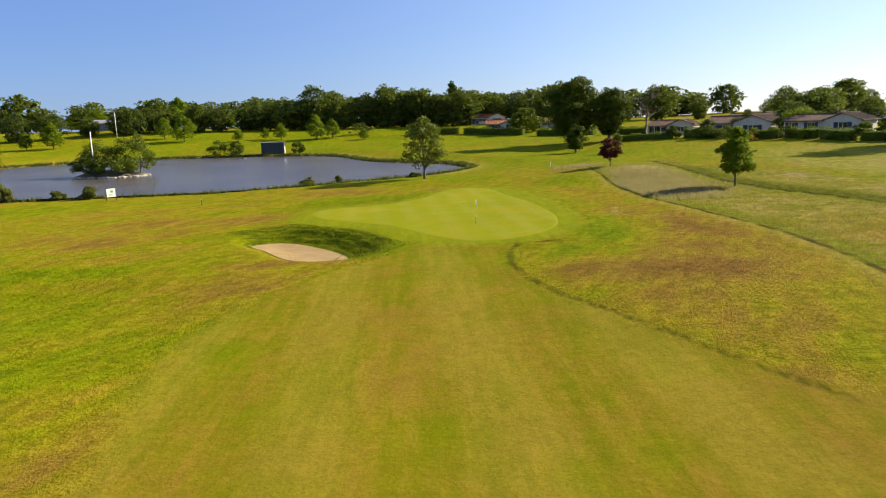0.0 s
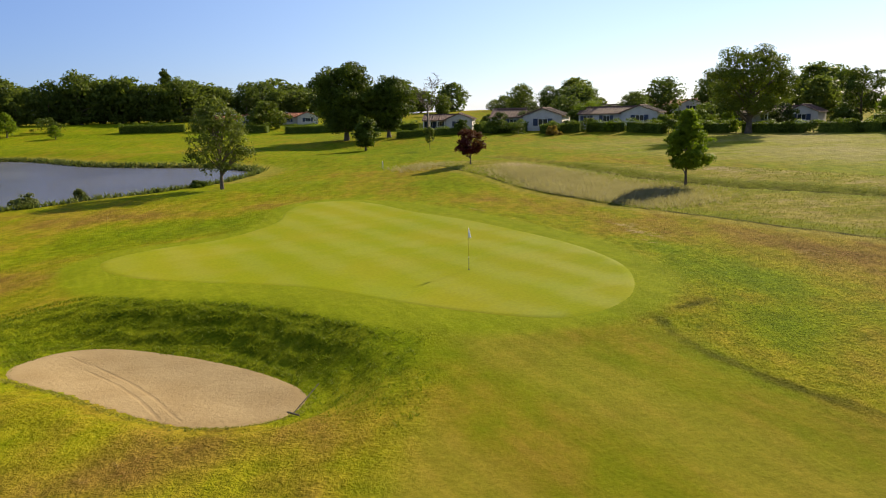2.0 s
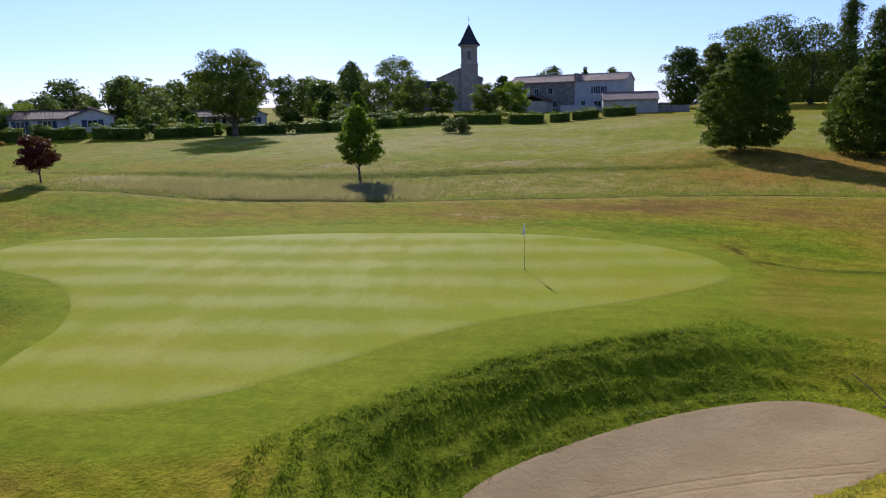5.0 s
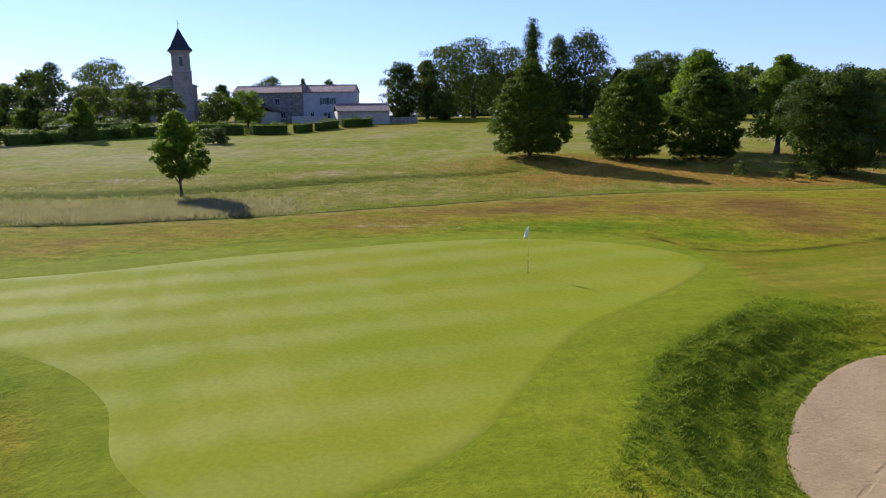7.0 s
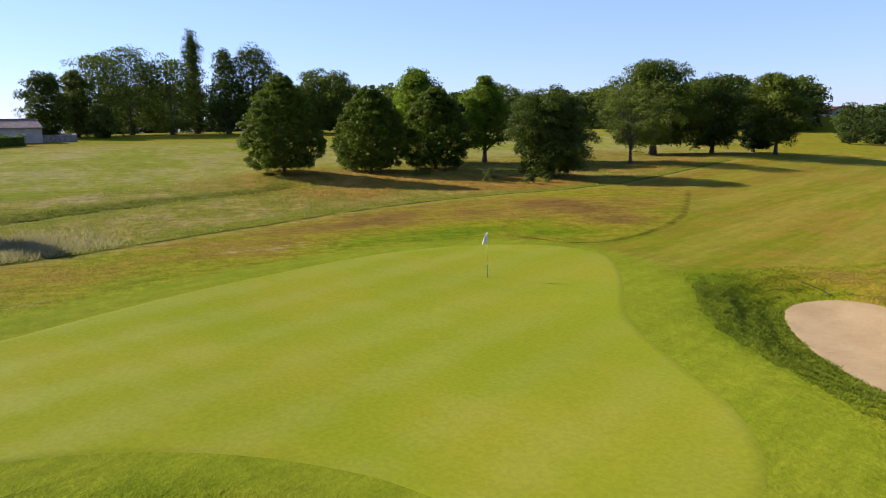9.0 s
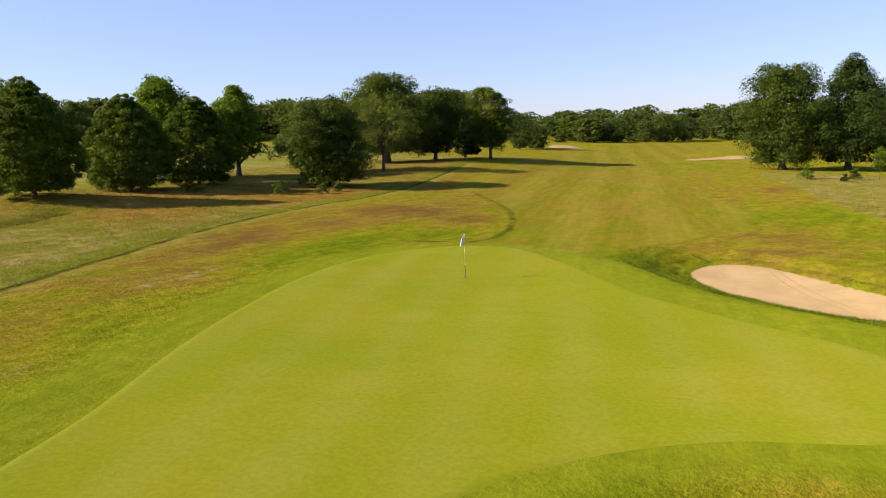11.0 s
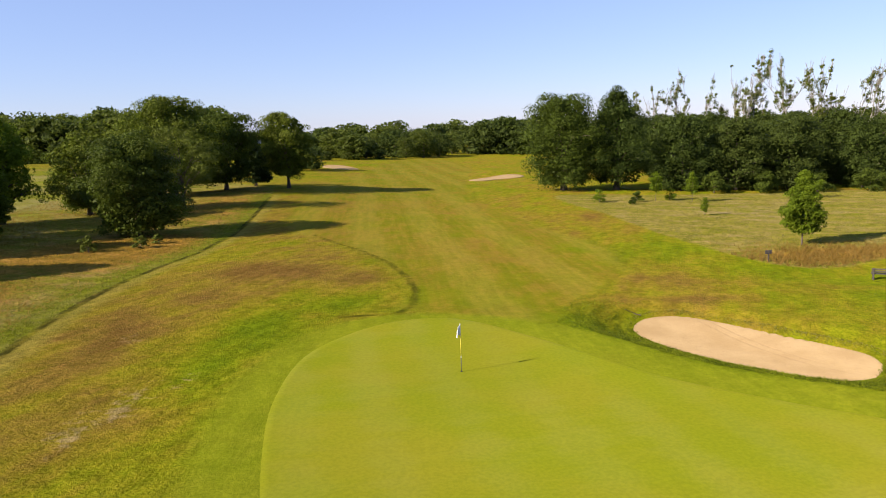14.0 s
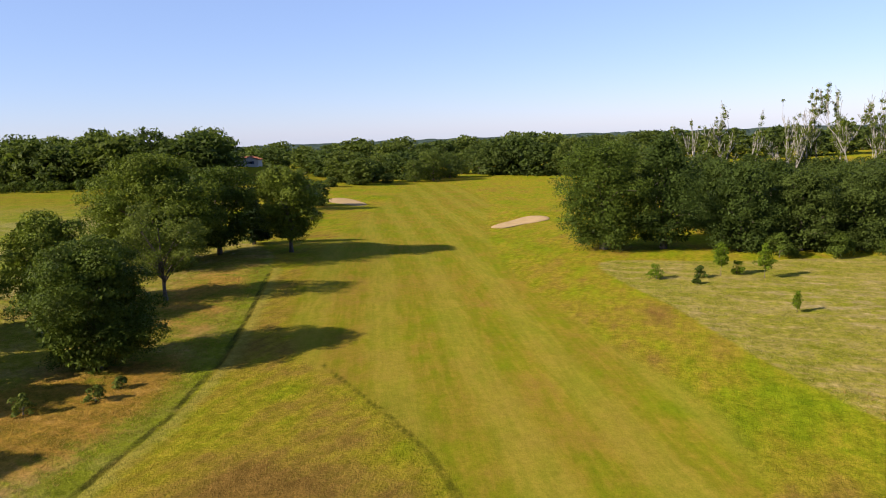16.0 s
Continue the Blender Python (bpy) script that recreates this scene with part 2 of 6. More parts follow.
def green_turf():
    n = Nodes("green_turf")
    soft = n.math("SUBTRACT", n.noise(0.30, 4), 0.5)
    stripe = n.node("TexWave", {"Vector": n.node("VectorRotate", {"Vector": n.where(), "Axis": (0, 0, 1), "Angle": radians(STRIPE_TURN)}), "Scale": 0.105, "Distortion": 3.0, "Detail": 4.0, "Detail Scale": 0.22})
    mid, fine = n.noise(0.16, 5), n.noise(7.0, 4)
    brush = streaks(n, 82, 1.1, 0.16, 5.0)
    col = n.mix(n.ramp(mid, 0.35, 0.68), (0.158, 0.178, 0.0062), (0.190, 0.184, 0.0105))
    band = n.ramp(n.math("ADD", stripe, n.math("ADD", n.math("MULTIPLY", soft, 2.4), n.math("MULTIPLY", n.math("SUBTRACT", brush, 0.5), 2.2))), 0.0, 1.25)
    # pale stripes put the mown nap's sheen into the colour
    col = n.mix(n.math("MULTIPLY", band, n.math("MULTIPLY", n.ramp(n.noise(0.09, 3), 0.35, 0.62), 0.17)), col, (0.225, 0.218, 0.034))
    scar = n.ramp(n.noise(1.3, 5, 0.75), 0.58, 0.8)
    col = n.mix(n.math("MULTIPLY", scar, 0.30), col, (0.160, 0.132, 0.010))
    col = n.mix(1.0, col, n.mix(n.ramp(fine, 0.25, 0.75), (0.90, 0.91, 0.9), (1.09, 1.08, 1.06)), "MULTIPLY")
    return n.finish(col, 0.85, n.bump(n.noise(18, 2), 0.2, 0.02), spec=n.math("ADD", 0.012, n.math("MULTIPLY", band, 0.03)), Diffuse_Roughness=0.2)


def sand_material():
    n = Nodes("sand")
    drag = streaks(n, 52, 6.0, 0.10, 5.0)
    spots = n.noise(0.5, 4)
    col = n.mix(n.ramp(spots, 0.3, 0.7), (0.2750, 0.1900, 0.0920), (0.3300, 0.2360, 0.1190))
    col = n.mix(n.math("MULTIPLY", n.ramp(n.noise(5.0, 5, 0.75), 0.50, 0.75), 0.4), col, (0.2310, 0.1470, 0.0700))
    track = n.ramp(n.math("ADD", n.node("Attribute", attribute="track", out=2), n.math("MULTIPLY", n.math("SUBTRACT", n.noise(4.0, 2), 0.5), 0.12)), 0.10, 0.02)
    col = n.mix(n.math("MULTIPLY", track, 0.28), col, (0.2310, 0.1540, 0.0770))
    high = n.math("SUBTRACT", n.math("ADD", n.math("MULTIPLY", drag, 0.5), n.noise(5.0, 5, 0.75)), n.math("MULTIPLY", track, 0.30))
    return n.finish(col, 0.95, n.bump(high, 0.7, 0.07), spec=0.02, Diffuse_Roughness=0.6)


def water_material():
    n = Nodes("pond_water")
    ripple = n.math("ADD", n.noise(1.1, 3), n.math("MULTIPLY", n.noise(4.5, 2), 0.5))
    col = n.mix(n.ramp(n.noise(0.05, 3), 0.35, 0.7), (0.0595, 0.0527, 0.0527), (0.0808, 0.0731, 0.0731))
    return n.finish(col, 0.24, n.bump(ripple, 0.6, 0.10), spec=0.15)


def tile_roof(name, a, b, scale=3.4):
    """Ridged clay tiles: rows along the slope, courses across it."""
    n = Nodes(name)
    at = n.node("TexCoord", out=3)
    wave = n.node("TexWave", {"Vector": at, "Scale": scale, "Distortion": 0.4})
    col = n.mix(n.ramp(n.noise(1.4, 4, 0.7, at=at), 0.3, 0.7), a, b)
    col = n.mix(n.math("MULTIPLY", n.noise(9, 2, at=at), 0.5), col, tuple(c * 0.6 for c in a))
    return n.finish(col, 0.85, n.bump(wave, 0.7, 0.08), spec=0.15)


TURF = grass_ground()
GREEN = green_turf()
SAND = sand_material()
WATER = water_material()
BARK = plain("bark", (0.1014, 0.0780, 0.0546), 0.9, vary=0.3, scale=2.0, relief=0.6)
PALE_BARK = plain("pale_bark", (0.2574, 0.2340, 0.1950), 0.9, vary=0.3, scale=1.5, relief=0.5)
OAK_LEAF = leaf_material("oak_leaf", (0.0140, 0.0220, 0.0026), (0.1300, 0.1660, 0.0150), 0.22)
DARK_LEAF = leaf_material("dark_leaf", (0.0085, 0.0150, 0.0022), (0.0800, 0.1150, 0.0130), 0.22)
WOOD_LEAF = leaf_material("wood_leaf", (0.0110, 0.0200, 0.0040), (0.0560, 0.0820, 0.0140), 0.22)
LIME_LEAF = leaf_material("lime_leaf", (0.0460, 0.0780, 0.0040), (0.1600, 0.2200, 0.0120), 0.45)
HORNBEAM_LEAF = leaf_material("hornbeam_leaf", (0.0150, 0.0270, 0.0022), (0.1150, 0.1560, 0.0100))
RED_LEAF = leaf_material("red_leaf", (0.0390, 0.0062, 0.0094), (0.0936, 0.0140, 0.0172))
GREY_LEAF = leaf_material("grey_leaf", (0.0335, 0.0457, 0.0075), (0.1450, 0.1700, 0.0260))
YEW_LEAF = leaf_material("yew_leaf", (0.0078, 0.0172, 0.0047), (0.0234, 0.0406, 0.0094), 0.15)
# paler, bluer leaves for distant trees, with haze mixed into their colour
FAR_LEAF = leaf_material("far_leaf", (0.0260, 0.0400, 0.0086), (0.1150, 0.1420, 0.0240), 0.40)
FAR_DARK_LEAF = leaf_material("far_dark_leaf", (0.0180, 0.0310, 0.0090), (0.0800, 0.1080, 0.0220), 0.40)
HEDGE_LEAF = leaf_material("hedge_leaf", (0.0351, 0.0624, 0.0094), (0.1350, 0.1700, 0.0200))
REED_LEAF = leaf_material("reed_leaf", (0.0468, 0.0663, 0.0156), (0.1092, 0.1170, 0.0312))
STRAW_LEAF = leaf_material("straw_leaf", (0.170, 0.145, 0.040), (0.300, 0.250, 0.085), 0.45)
RUST_LEAF = leaf_material("rust_leaf", (0.190, 0.115, 0.022), (0.320, 0.190, 0.050), 0.45)
TUFT_LEAF = leaf_material("tuft_leaf", (0.095, 0.122, 0.005), (0.180, 0.195, 0.011), 0.45)
PALE_GRASS = leaf_material("pale_grass", (0.200, 0.155, 0.090), (0.330, 0.260, 0.160), 0.45)
BANK_LEAF = leaf_material("bank_leaf", (0.034, 0.056, 0.002), (0.205, 0.236, 0.011), 0.38)
MEADOW_LEAF = leaf_material("meadow_leaf", (0.130, 0.128, 0.018), (0.245, 0.212, 0.055), 0.45)
BROWN_TUFT = leaf_material("brown_tuft", (0.125, 0.092, 0.014), (0.215, 0.158, 0.028), 0.40)
WHITE_WALL = plain("white_render", (0.42, 0.39, 0.36), 0.9, vary=0.08, scale=0.8)
CREAM_WALL = plain("cream_render", (0.3900, 0.3432, 0.2808), 0.9, vary=0.12, scale=0.7)
STONE_WALL = plain("rubble_stone", (0.2340, 0.1950, 0.1560), 0.95, vary=0.3, scale=1.6, relief=0.5)
CHURCH_WALL = plain("church_stone", (0.3120, 0.2574, 0.2028), 0.95, vary=0.2, scale=0.9, relief=0.4)
TILE = tile_roof("clay_tiles", (0.105, 0.060, 0.046), (0.185, 0.112, 0.086))
RED_TILE = tile_roof("red_tiles", (0.2340, 0.0780, 0.0390), (0.3276, 0.1326, 0.0702))
SLATE = tile_roof("slates", (0.0351, 0.0390, 0.0452), (0.0663, 0.0702, 0.0780))
FADED_TILE = tile_roof("faded_tiles", (0.2340, 0.1560, 0.1248), (0.3432, 0.2574, 0.2106))
GLASS = Nodes("window_glass").finish((0.02, 0.025, 0.03), 0.06, spec=0.6)
BLUE_PAINT = plain("blue_paint", (0.022, 0.034, 0.068), 0.5)
GREY_PAINT = plain("grey_paint", (0.0850, 0.0935, 0.1020), 0.6)
WHITE_PAINT = plain("white_paint", (0.6630, 0.6630, 0.6460), 0.45, vary=0.05)
YELLOW_PAINT = plain("yellow_paint", (0.5270, 0.4250, 0.0425), 0.45, vary=0.05)
WOOD = plain("weathered_wood", (0.0650, 0.0540, 0.0430), 0.85, vary=0.25, scale=4.0, relief=0.4)
ROCK = plain("rock", (0.3060, 0.2805, 0.2465), 0.9, vary=0.25, scale=2.0, relief=0.5)
FLAG_CLOTH = plain("flag_cloth", (0.6800, 0.6800, 0.6970), 0.7, vary=0.05)

# ---- the lie of the land ----


def ring(points, steps=10):
    """A closed smooth outline through a few corners."""
    p = np.array(points, float)
    a, b, c, d = np.roll(p, 1, 0), p, np.roll(p, -1, 0), np.roll(p, -2, 0)
    out = []
    for i in range(len(p)):
        for u in np.arange(steps) / steps:
            out.append(0.5 * (2 * b[i] + (c[i] - a[i]) * u + (2 * a[i] - 5 * b[i] + 4 * c[i] - d[i]) * u ** 2 + (3 * b[i] - a[i] - 3 * c[i] + d[i]) * u ** 3))
    return np.array(out)


def line_gap(path, x, y):
    """Distance to an open line."""
    best = np.full(np.shape(x), 1e9)
    for (ax, ay), (bx, by) in zip(path[:-1], path[1:]):
        vx, vy = bx - ax, by - ay
        u = np.clip(((x - ax) * vx + (y - ay) * vy) / (vx * vx + vy * vy), 0, 1)
        best = np.minimum(best, np.hypot(x - ax - u * vx, y - ay - u * vy))
    return best


def inside_gap(poly, x, y):
    """Distance to a closed outline, negative inside."""
    best = line_gap(np.vstack([poly, poly[:1]]), x, y)
    inside = np.zeros(np.shape(x), bool)
    for (ax, ay), (bx, by) in zip(poly, np.roll(poly, -1, 0)):
        cross = (ay > y) != (by > y)
        inside ^= cross & (x < (bx - ax) * (y - ay) / (by - ay if by != ay else 1e-9) + ax)
    return np.where(inside, -best, best)


def smooth(v, a, b):
    u = np.clip((v - a) / (b - a), 0, 1)
    return u * u * (3 - 2 * u)


GREEN_EDGE = ring([(1.8, 56.0), (-1.6, 60.6), (-4.5, 65.3), (-8.1, 68.6), (-11.0, 71.0), (-13.0, 74.0), (-13.2, 77.2), (-10.5, 79.2), (-7.0, 80.0), (-4.0, 81.8),
                   (-1.5, 84.8), (0.0, 89.0), (2.4, 92.0), (5.5, 91.5), (7.3, 88.0), (8.2, 83.0), (9.3, 78.7), (10.6, 72.0), (11.1, 66.4), (10.4, 60.5), (7.5, 56.2), (4.3, 54.8)], 6)
APRON_EDGE = ring([(0.8, 54.2), (-2.4, 56.6), (-4.4, 59.2), (-6.9, 63.4), (-10.3, 66.4), (-14.6, 70.0), (-15.6, 73.6), (-15.4, 77.6), (-12.0, 80.8), (-8.0, 81.6), (-5.0, 83.2), (-2.9, 86.0), (-1.6, 89.6), (0.6, 93.0), (3.4, 94.0),
                   (6.6, 92.6), (9.4, 89.0), (11.4, 83.0), (12.4, 77.0), (13.4, 69.0), (13.0, 62.5), (11.6, 58.0), (9.2, 54.8), (5.2, 53.4)], 6)
SAND_EDGE = ring([(-7.2, 55.4), (-7.9, 57.6), (-9.4, 60.0), (-11.0, 61.9), (-12.9, 63.6), (-14.6, 64.1), (-16.0, 63.2), (-16.5, 61.6), (-15.4, 59.7), (-14.2, 58.2), (-13.2, 56.6), (-12.1, 55.0), (-10.8, 53.6), (-9.2, 53.1), (-7.8, 53.8)], 7)
POND_EDGE = ring([(-60, 101), (-47, 102.5), (-36, 104), (-24, 108), (-14, 111.5), (-6.5, 116), (-0.5, 122), (5, 132.5), (6.5, 140), (3, 153), (-8, 164), (-17, 175), (-24, 192),
                  (-32, 205), (-46, 212), (-70, 215), (-93, 211), (-106, 196), (-116, 178), (-125, 150), (-110, 115), (-85, 103)], 5)
FAIRWAY_EDGE = ring([(0.5, 57.0), (5.6, 52.6), (5.1, 47.0), (5.7, 42.0), (7.0, 37.2), (8.6, 33.5), (11.8, 26.5), (17.0, 18.0), (20.5, 0.0), (21.5, -25.0), (19.0, -60.0), (15.0, -95.0), (10.0, -140.0), (2.0, -200.0),
                     (-12.0, -200.0), (-16.5, -140.0), (-15.0, -105.0), (-9.6, -71.0), (-6.5, -30.0), (-8.5, 0.0), (-10.0, 16.0), (-12.6, 30.0), (-11.0, 41.0), (-6.4, 48.2), (-3.6, 52.2), (-3.2, 54.6)], 6)
MEADOW_EDGE = ring([(24.0, 113.0), (22.7, 93.0), (22.7, 78.0), (24.6, 66.0), (26.0, 52.0), (25.7, 42.0), (24.0, 31.0), (23.4, 18.0), (24.0, 5.0), (25.5, -17.0), (29.0, -34.0), (42.0, -55.0), (58.0, -30.0), (58.0, 5.0), (57.0, 45.0),
                    (50.0, 68.0), (46.0, 90.0), (39.0, 106.0), (33.0, 114.0), (27.0, 117.0)], 6)
WEST_MEADOW = ring([(-20.5, -24.0), (-21.0, 4.0), (-21.2, 18.0), (-22.0, 29.0), (-24.0, 36.5), (-28.0, 39.5), (-37.0, 37.0), (-50.0, 31.0), (-90.0, 25.0), (-120.0, 0.0), (-90.0, -24.0), (-40.0, -24.0)], 6)
SEAM = [(9.6, 53.8), (6.4, 53.4), (5.4, 51.0), (5.1, 47.0), (5.7, 42.0), (7.0, 37.2), (8.6, 33.5), (11.8, 26.5), (15.0, 20.0)]
MOW_LINE = [(24.0, 113.0), (22.7, 93.0), (22.7, 78.0), (24.6, 66.0), (26.0, 52.0), (25.7, 42.0), (24.0, 31.0), (23.4, 18.0), (24.0, 5.0), (25.5, -17.0)]
BROOK = [(37.0, 122.0), (36.8, 100.0), (36.6, 88.0), (37.6, 79.0), (39.8, 70.0), (41.2, 62.0), (41.6, 55.0), (43.0, 49.0)]
FAR_SAND = (ring([(17.3, -116.5), (19.6, -111.5), (24.5, -117.0), (28.3, -122.5), (27.5, -128.0), (22.5, -126.0)], 5), ring([(-10.5, -68.5), (-12.8, -66.5), (-18.5, -73.5), (-24.5, -79.5), (-25.2, -84.0), (-21.5, -84.5), (-16.5, -79.0)], 5))
WATER_Z = -0.62


def height(x, y):
    """Height of the ground."""
    x, y = np.asarray(x, float), np.asarray(y, float)
    X, Y = 120 * np.tanh(x / 120), 200 * np.tanh((y - 50) / 200)
    z = -0.7795 + 0.02957 * X + 0.008908 * Y + 2.021e-4 * X * X - 1.175e-4 * X * Y + 2.53e-5 * Y * Y + 5.74e-7 * X ** 3 + 6.70e-7 * X * X * Y + 2.96e-7 * X * Y * Y + 1.22e-7 * Y ** 3

    def knoll(cx, cy, rx, ry, top):
        return top * np.exp(-(((x - cx) / rx) ** 2 + ((y - cy) / ry) ** 2))
    z = z + knoll(26, -25, 14, 30, 1.0) + knoll(27, 108, 9, 12, 0.7) + knoll(31, 72, 8, 20, -0.2) + knoll(15, 38, 8, 10, 0.45) + knoll(-4, 107, 14, 5, 0.35) + knoll(83, 148, 9, 10, 0.9)
    z = z + knoll(53, 181, 15, 15, 0.4) + knoll(-22, 40, 10, 9, -0.5) + knoll(52, 44, 7, 7, 0.75) + knoll(-30.5, 43.5, 7, 6, -0.6) + knoll(117, 72, 16, 14, -0.85) + knoll(30, 163, 16, 16, -0.7) + knoll(20, 98, 6, 5, 0.35)
    z = z + 4.4 * smooth(y - 0.06 * x, 228, 300) * smooth(x, 120, 30) + knoll(-125, 300, 22, 16, 2.0) + knoll(-10, 225, 16, 9, 1.0) + knoll(21, -133, 13, 9, 0.9) + knoll(-21, -92, 10, 8, 0.8)
    far = np.where(y > 60, smooth(np.hypot(x - 20, y - 60), 330, 640), smooth(np.hypot(x - 20, y - 60), 170, 420))
    z = z * (1 - far) - (3.0 + 0.011 * np.clip(np.hypot(x, y) - 450, 0, 2600)) * far
    z = z + knoll(70, -224, 26, 22, 7.0) + knoll(14, -338, 45, 24, 2.5)
    z = z + 0.10 * np.sin(x * 0.11 + 1.3) * np.sin(y * 0.083) + 0.035 * np.sin(x * 0.43 + y * 0.21) * np.sin(y * 0.37 - x * 0.13)
    g = inside_gap(APRON_EDGE, x, y)
    z = z + 0.22 * smooth(g, 4.5, -2.0)
    d = inside_gap(SAND_EDGE, x, y)
    side = smooth((x + 12) * 0.75 + (y - 59) * 0.65, -5.0, 3.0)
    bank = 1.7 + 2.2 * side
    z = z + 0.045 * np.sin(d * 5.0 + np.sin(x * 0.9) * 1.2 + 0.8 * np.sin(y * 1.3)) * smooth(d, bank + 0.3, bank - 1.0) * smooth(d, 0.0, 0.5)
    dip = 0.46 + 0.46 * side
    z = z - dip * smooth(d, bank, 0.0) - 0.10 * smooth(d, 0.0, -2.5)
    z = z + 0.16 * np.exp(-((d - 0.55) / 0.35) ** 2) * (1 - side)
    p = inside_gap(POND_EDGE, x, y)
    w = smooth(p, 13.0, 0.0)
    z = z * (1 - w) + w * np.minimum(z, WATER_Z + 0.42)
    z = z - 2.0 * smooth(p, 0.6, -2.5)
    z = z - 0.42 * smooth(line_gap(BROOK, x, y), 1.7, 0.3)
    for e in FAR_SAND:
        z = z - 0.12 * smooth(inside_gap(e, x, y), 1.5, -0.5)
    return z


def ground_z(x, y):
    return float(height(np.array([x]), np.array([y]))[0])


def mesh_of(name, verts, faces, material, flat=True):
    """A mesh from arrays: verts (n, 3), faces (m, 3 or 4)."""
    verts, faces = np.asarray(verts, np.float32), np.asarray(faces, np.int32)
    me = bpy.data.meshes.new(name)
    k = faces.shape[1]
    me.vertices.add(len(verts))
    me.vertices.foreach_set("co", verts.ravel())
    me.loops.add(faces.size)
    me.loops.foreach_set("vertex_index", faces.ravel())
    me.polygons.add(len(faces))
    me.polygons.foreach_set("loop_start", np.arange(0, faces.size, k, dtype=np.int32))
    me.update(calc_edges=True)
    me.polygons.foreach_set("use_smooth", np.full(len(faces), not flat))
    if material:
        me.materials.append(material)
    me.validate()
    return me


def steps(spans):
    """Coordinates with a step of their own in each span: (start, end, step), ..."""
    out = []
    for a, b, s in spans:
        out.append(np.linspace(a, b, max(1, round((b - a) / s)), endpoint=False))
    out.append(np.array([spans[-1][1]]))
    return np.concatenate(out)


def grid_sheet(name, xs, ys, material):
    X, Y = np.meshgrid(xs, ys)
    Z = height(X, Y)
    nx, ny = len(xs), len(ys)
    i = (np.arange(ny - 1)[:, None] * nx + np.arange(nx - 1)[None, :]).ravel()
    me = mesh_of(name, np.stack([X.ravel(), Y.ravel(), Z.ravel()], 1), np.stack([i, i + 1, i + nx + 1, i + nx], 1), material, flat=False)
    return me, X.ravel(), Y.ravel()


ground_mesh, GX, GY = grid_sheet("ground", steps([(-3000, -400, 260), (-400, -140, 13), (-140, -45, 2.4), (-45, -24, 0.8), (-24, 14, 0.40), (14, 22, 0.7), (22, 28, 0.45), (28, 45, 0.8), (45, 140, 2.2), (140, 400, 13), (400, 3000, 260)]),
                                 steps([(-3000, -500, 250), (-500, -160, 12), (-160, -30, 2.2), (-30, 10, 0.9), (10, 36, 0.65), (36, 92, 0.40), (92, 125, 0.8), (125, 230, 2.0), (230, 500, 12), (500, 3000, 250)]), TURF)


def set_attribute(me, name, values):
    a = me.attributes.new(name, "FLOAT", "POINT")
    a.data.foreach_set("value", np.asarray(values, np.float32))


set_attribute(ground_mesh, "fairway", np.clip(inside_gap(FAIRWAY_EDGE, GX, GY), -9, 9))
set_attribute(ground_mesh, "apron", np.clip(inside_gap(APRON_EDGE, GX, GY), -9, 9))
set_attribute(ground_mesh, "meadow", np.clip(np.minimum(inside_gap(MEADOW_EDGE, GX, GY), inside_gap(WEST_MEADOW, GX, GY)), -9, 9))
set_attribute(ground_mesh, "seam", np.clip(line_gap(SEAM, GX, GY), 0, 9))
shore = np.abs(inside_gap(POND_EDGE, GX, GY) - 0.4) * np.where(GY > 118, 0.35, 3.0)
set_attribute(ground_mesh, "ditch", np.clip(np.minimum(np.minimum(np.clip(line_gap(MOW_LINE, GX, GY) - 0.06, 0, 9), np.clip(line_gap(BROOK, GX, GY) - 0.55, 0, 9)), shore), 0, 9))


def spots(*rows):
    v = np.zeros(len(GX))
    for cx, cy, rx, ry, s in rows:
        v = np.maximum(v, s * np.exp(-(((GX - cx) / rx) ** 2 + ((GY - cy) / ry) ** 2)))
    return v


set_attribute(ground_mesh, "dry", spots((-32, 65, 8, 5, 0.5), (-29.5, 75, 7, 5, 0.35), (-40, 86, 18, 4, 0.25), (-20, 74, 5, 5, 0.38), (-14, 97, 8, 3, 0.55), (-22, 95, 8, 3, 0.25),
                                        (15.0, 41, 6.5, 5.5, 0.9), (10.5, 43, 3.5, 5, 0.7), (13.0, 36, 6, 5, 0.5), (17.5, 49, 4, 6, 0.6), (16, 31, 5, 8, 0.35), (21, 57, 2.8, 9, 0.65), (18.5, 67, 2.5, 5, 0.45), (17.5, 76, 2.8, 8, 0.4), (16, 86, 3, 5, 0.3), (21, 12, 4, 25, 0.3), (20.5, 80, 2.5, 8, 0.2),
                                        (-12, 45.5, 4, 3.5, 0.5), (-11.5, 50.8, 4.5, 1.3, 0.6), (-8, 21, 6, 8, 0.3), (-4.5, 33, 7, 6, 0.35), (1, 27, 6, 7, 0.3), (12, 20, 6, 8, 0.35), (2, 42, 4, 4, 0.15), (-3, 46, 4, 4, 0.3), (-2.5, 40, 4, 3, 0.25),
                                        (20, 108, 5, 3, 0.3), (30, 110, 6, 6, 0.2), (44, 34, 14, 7, 0.3), (-17, 12, 4, 32, 0.2), (0, -10, 12, 24, 0.15), (14, 0, 6, 30, 0.25)))
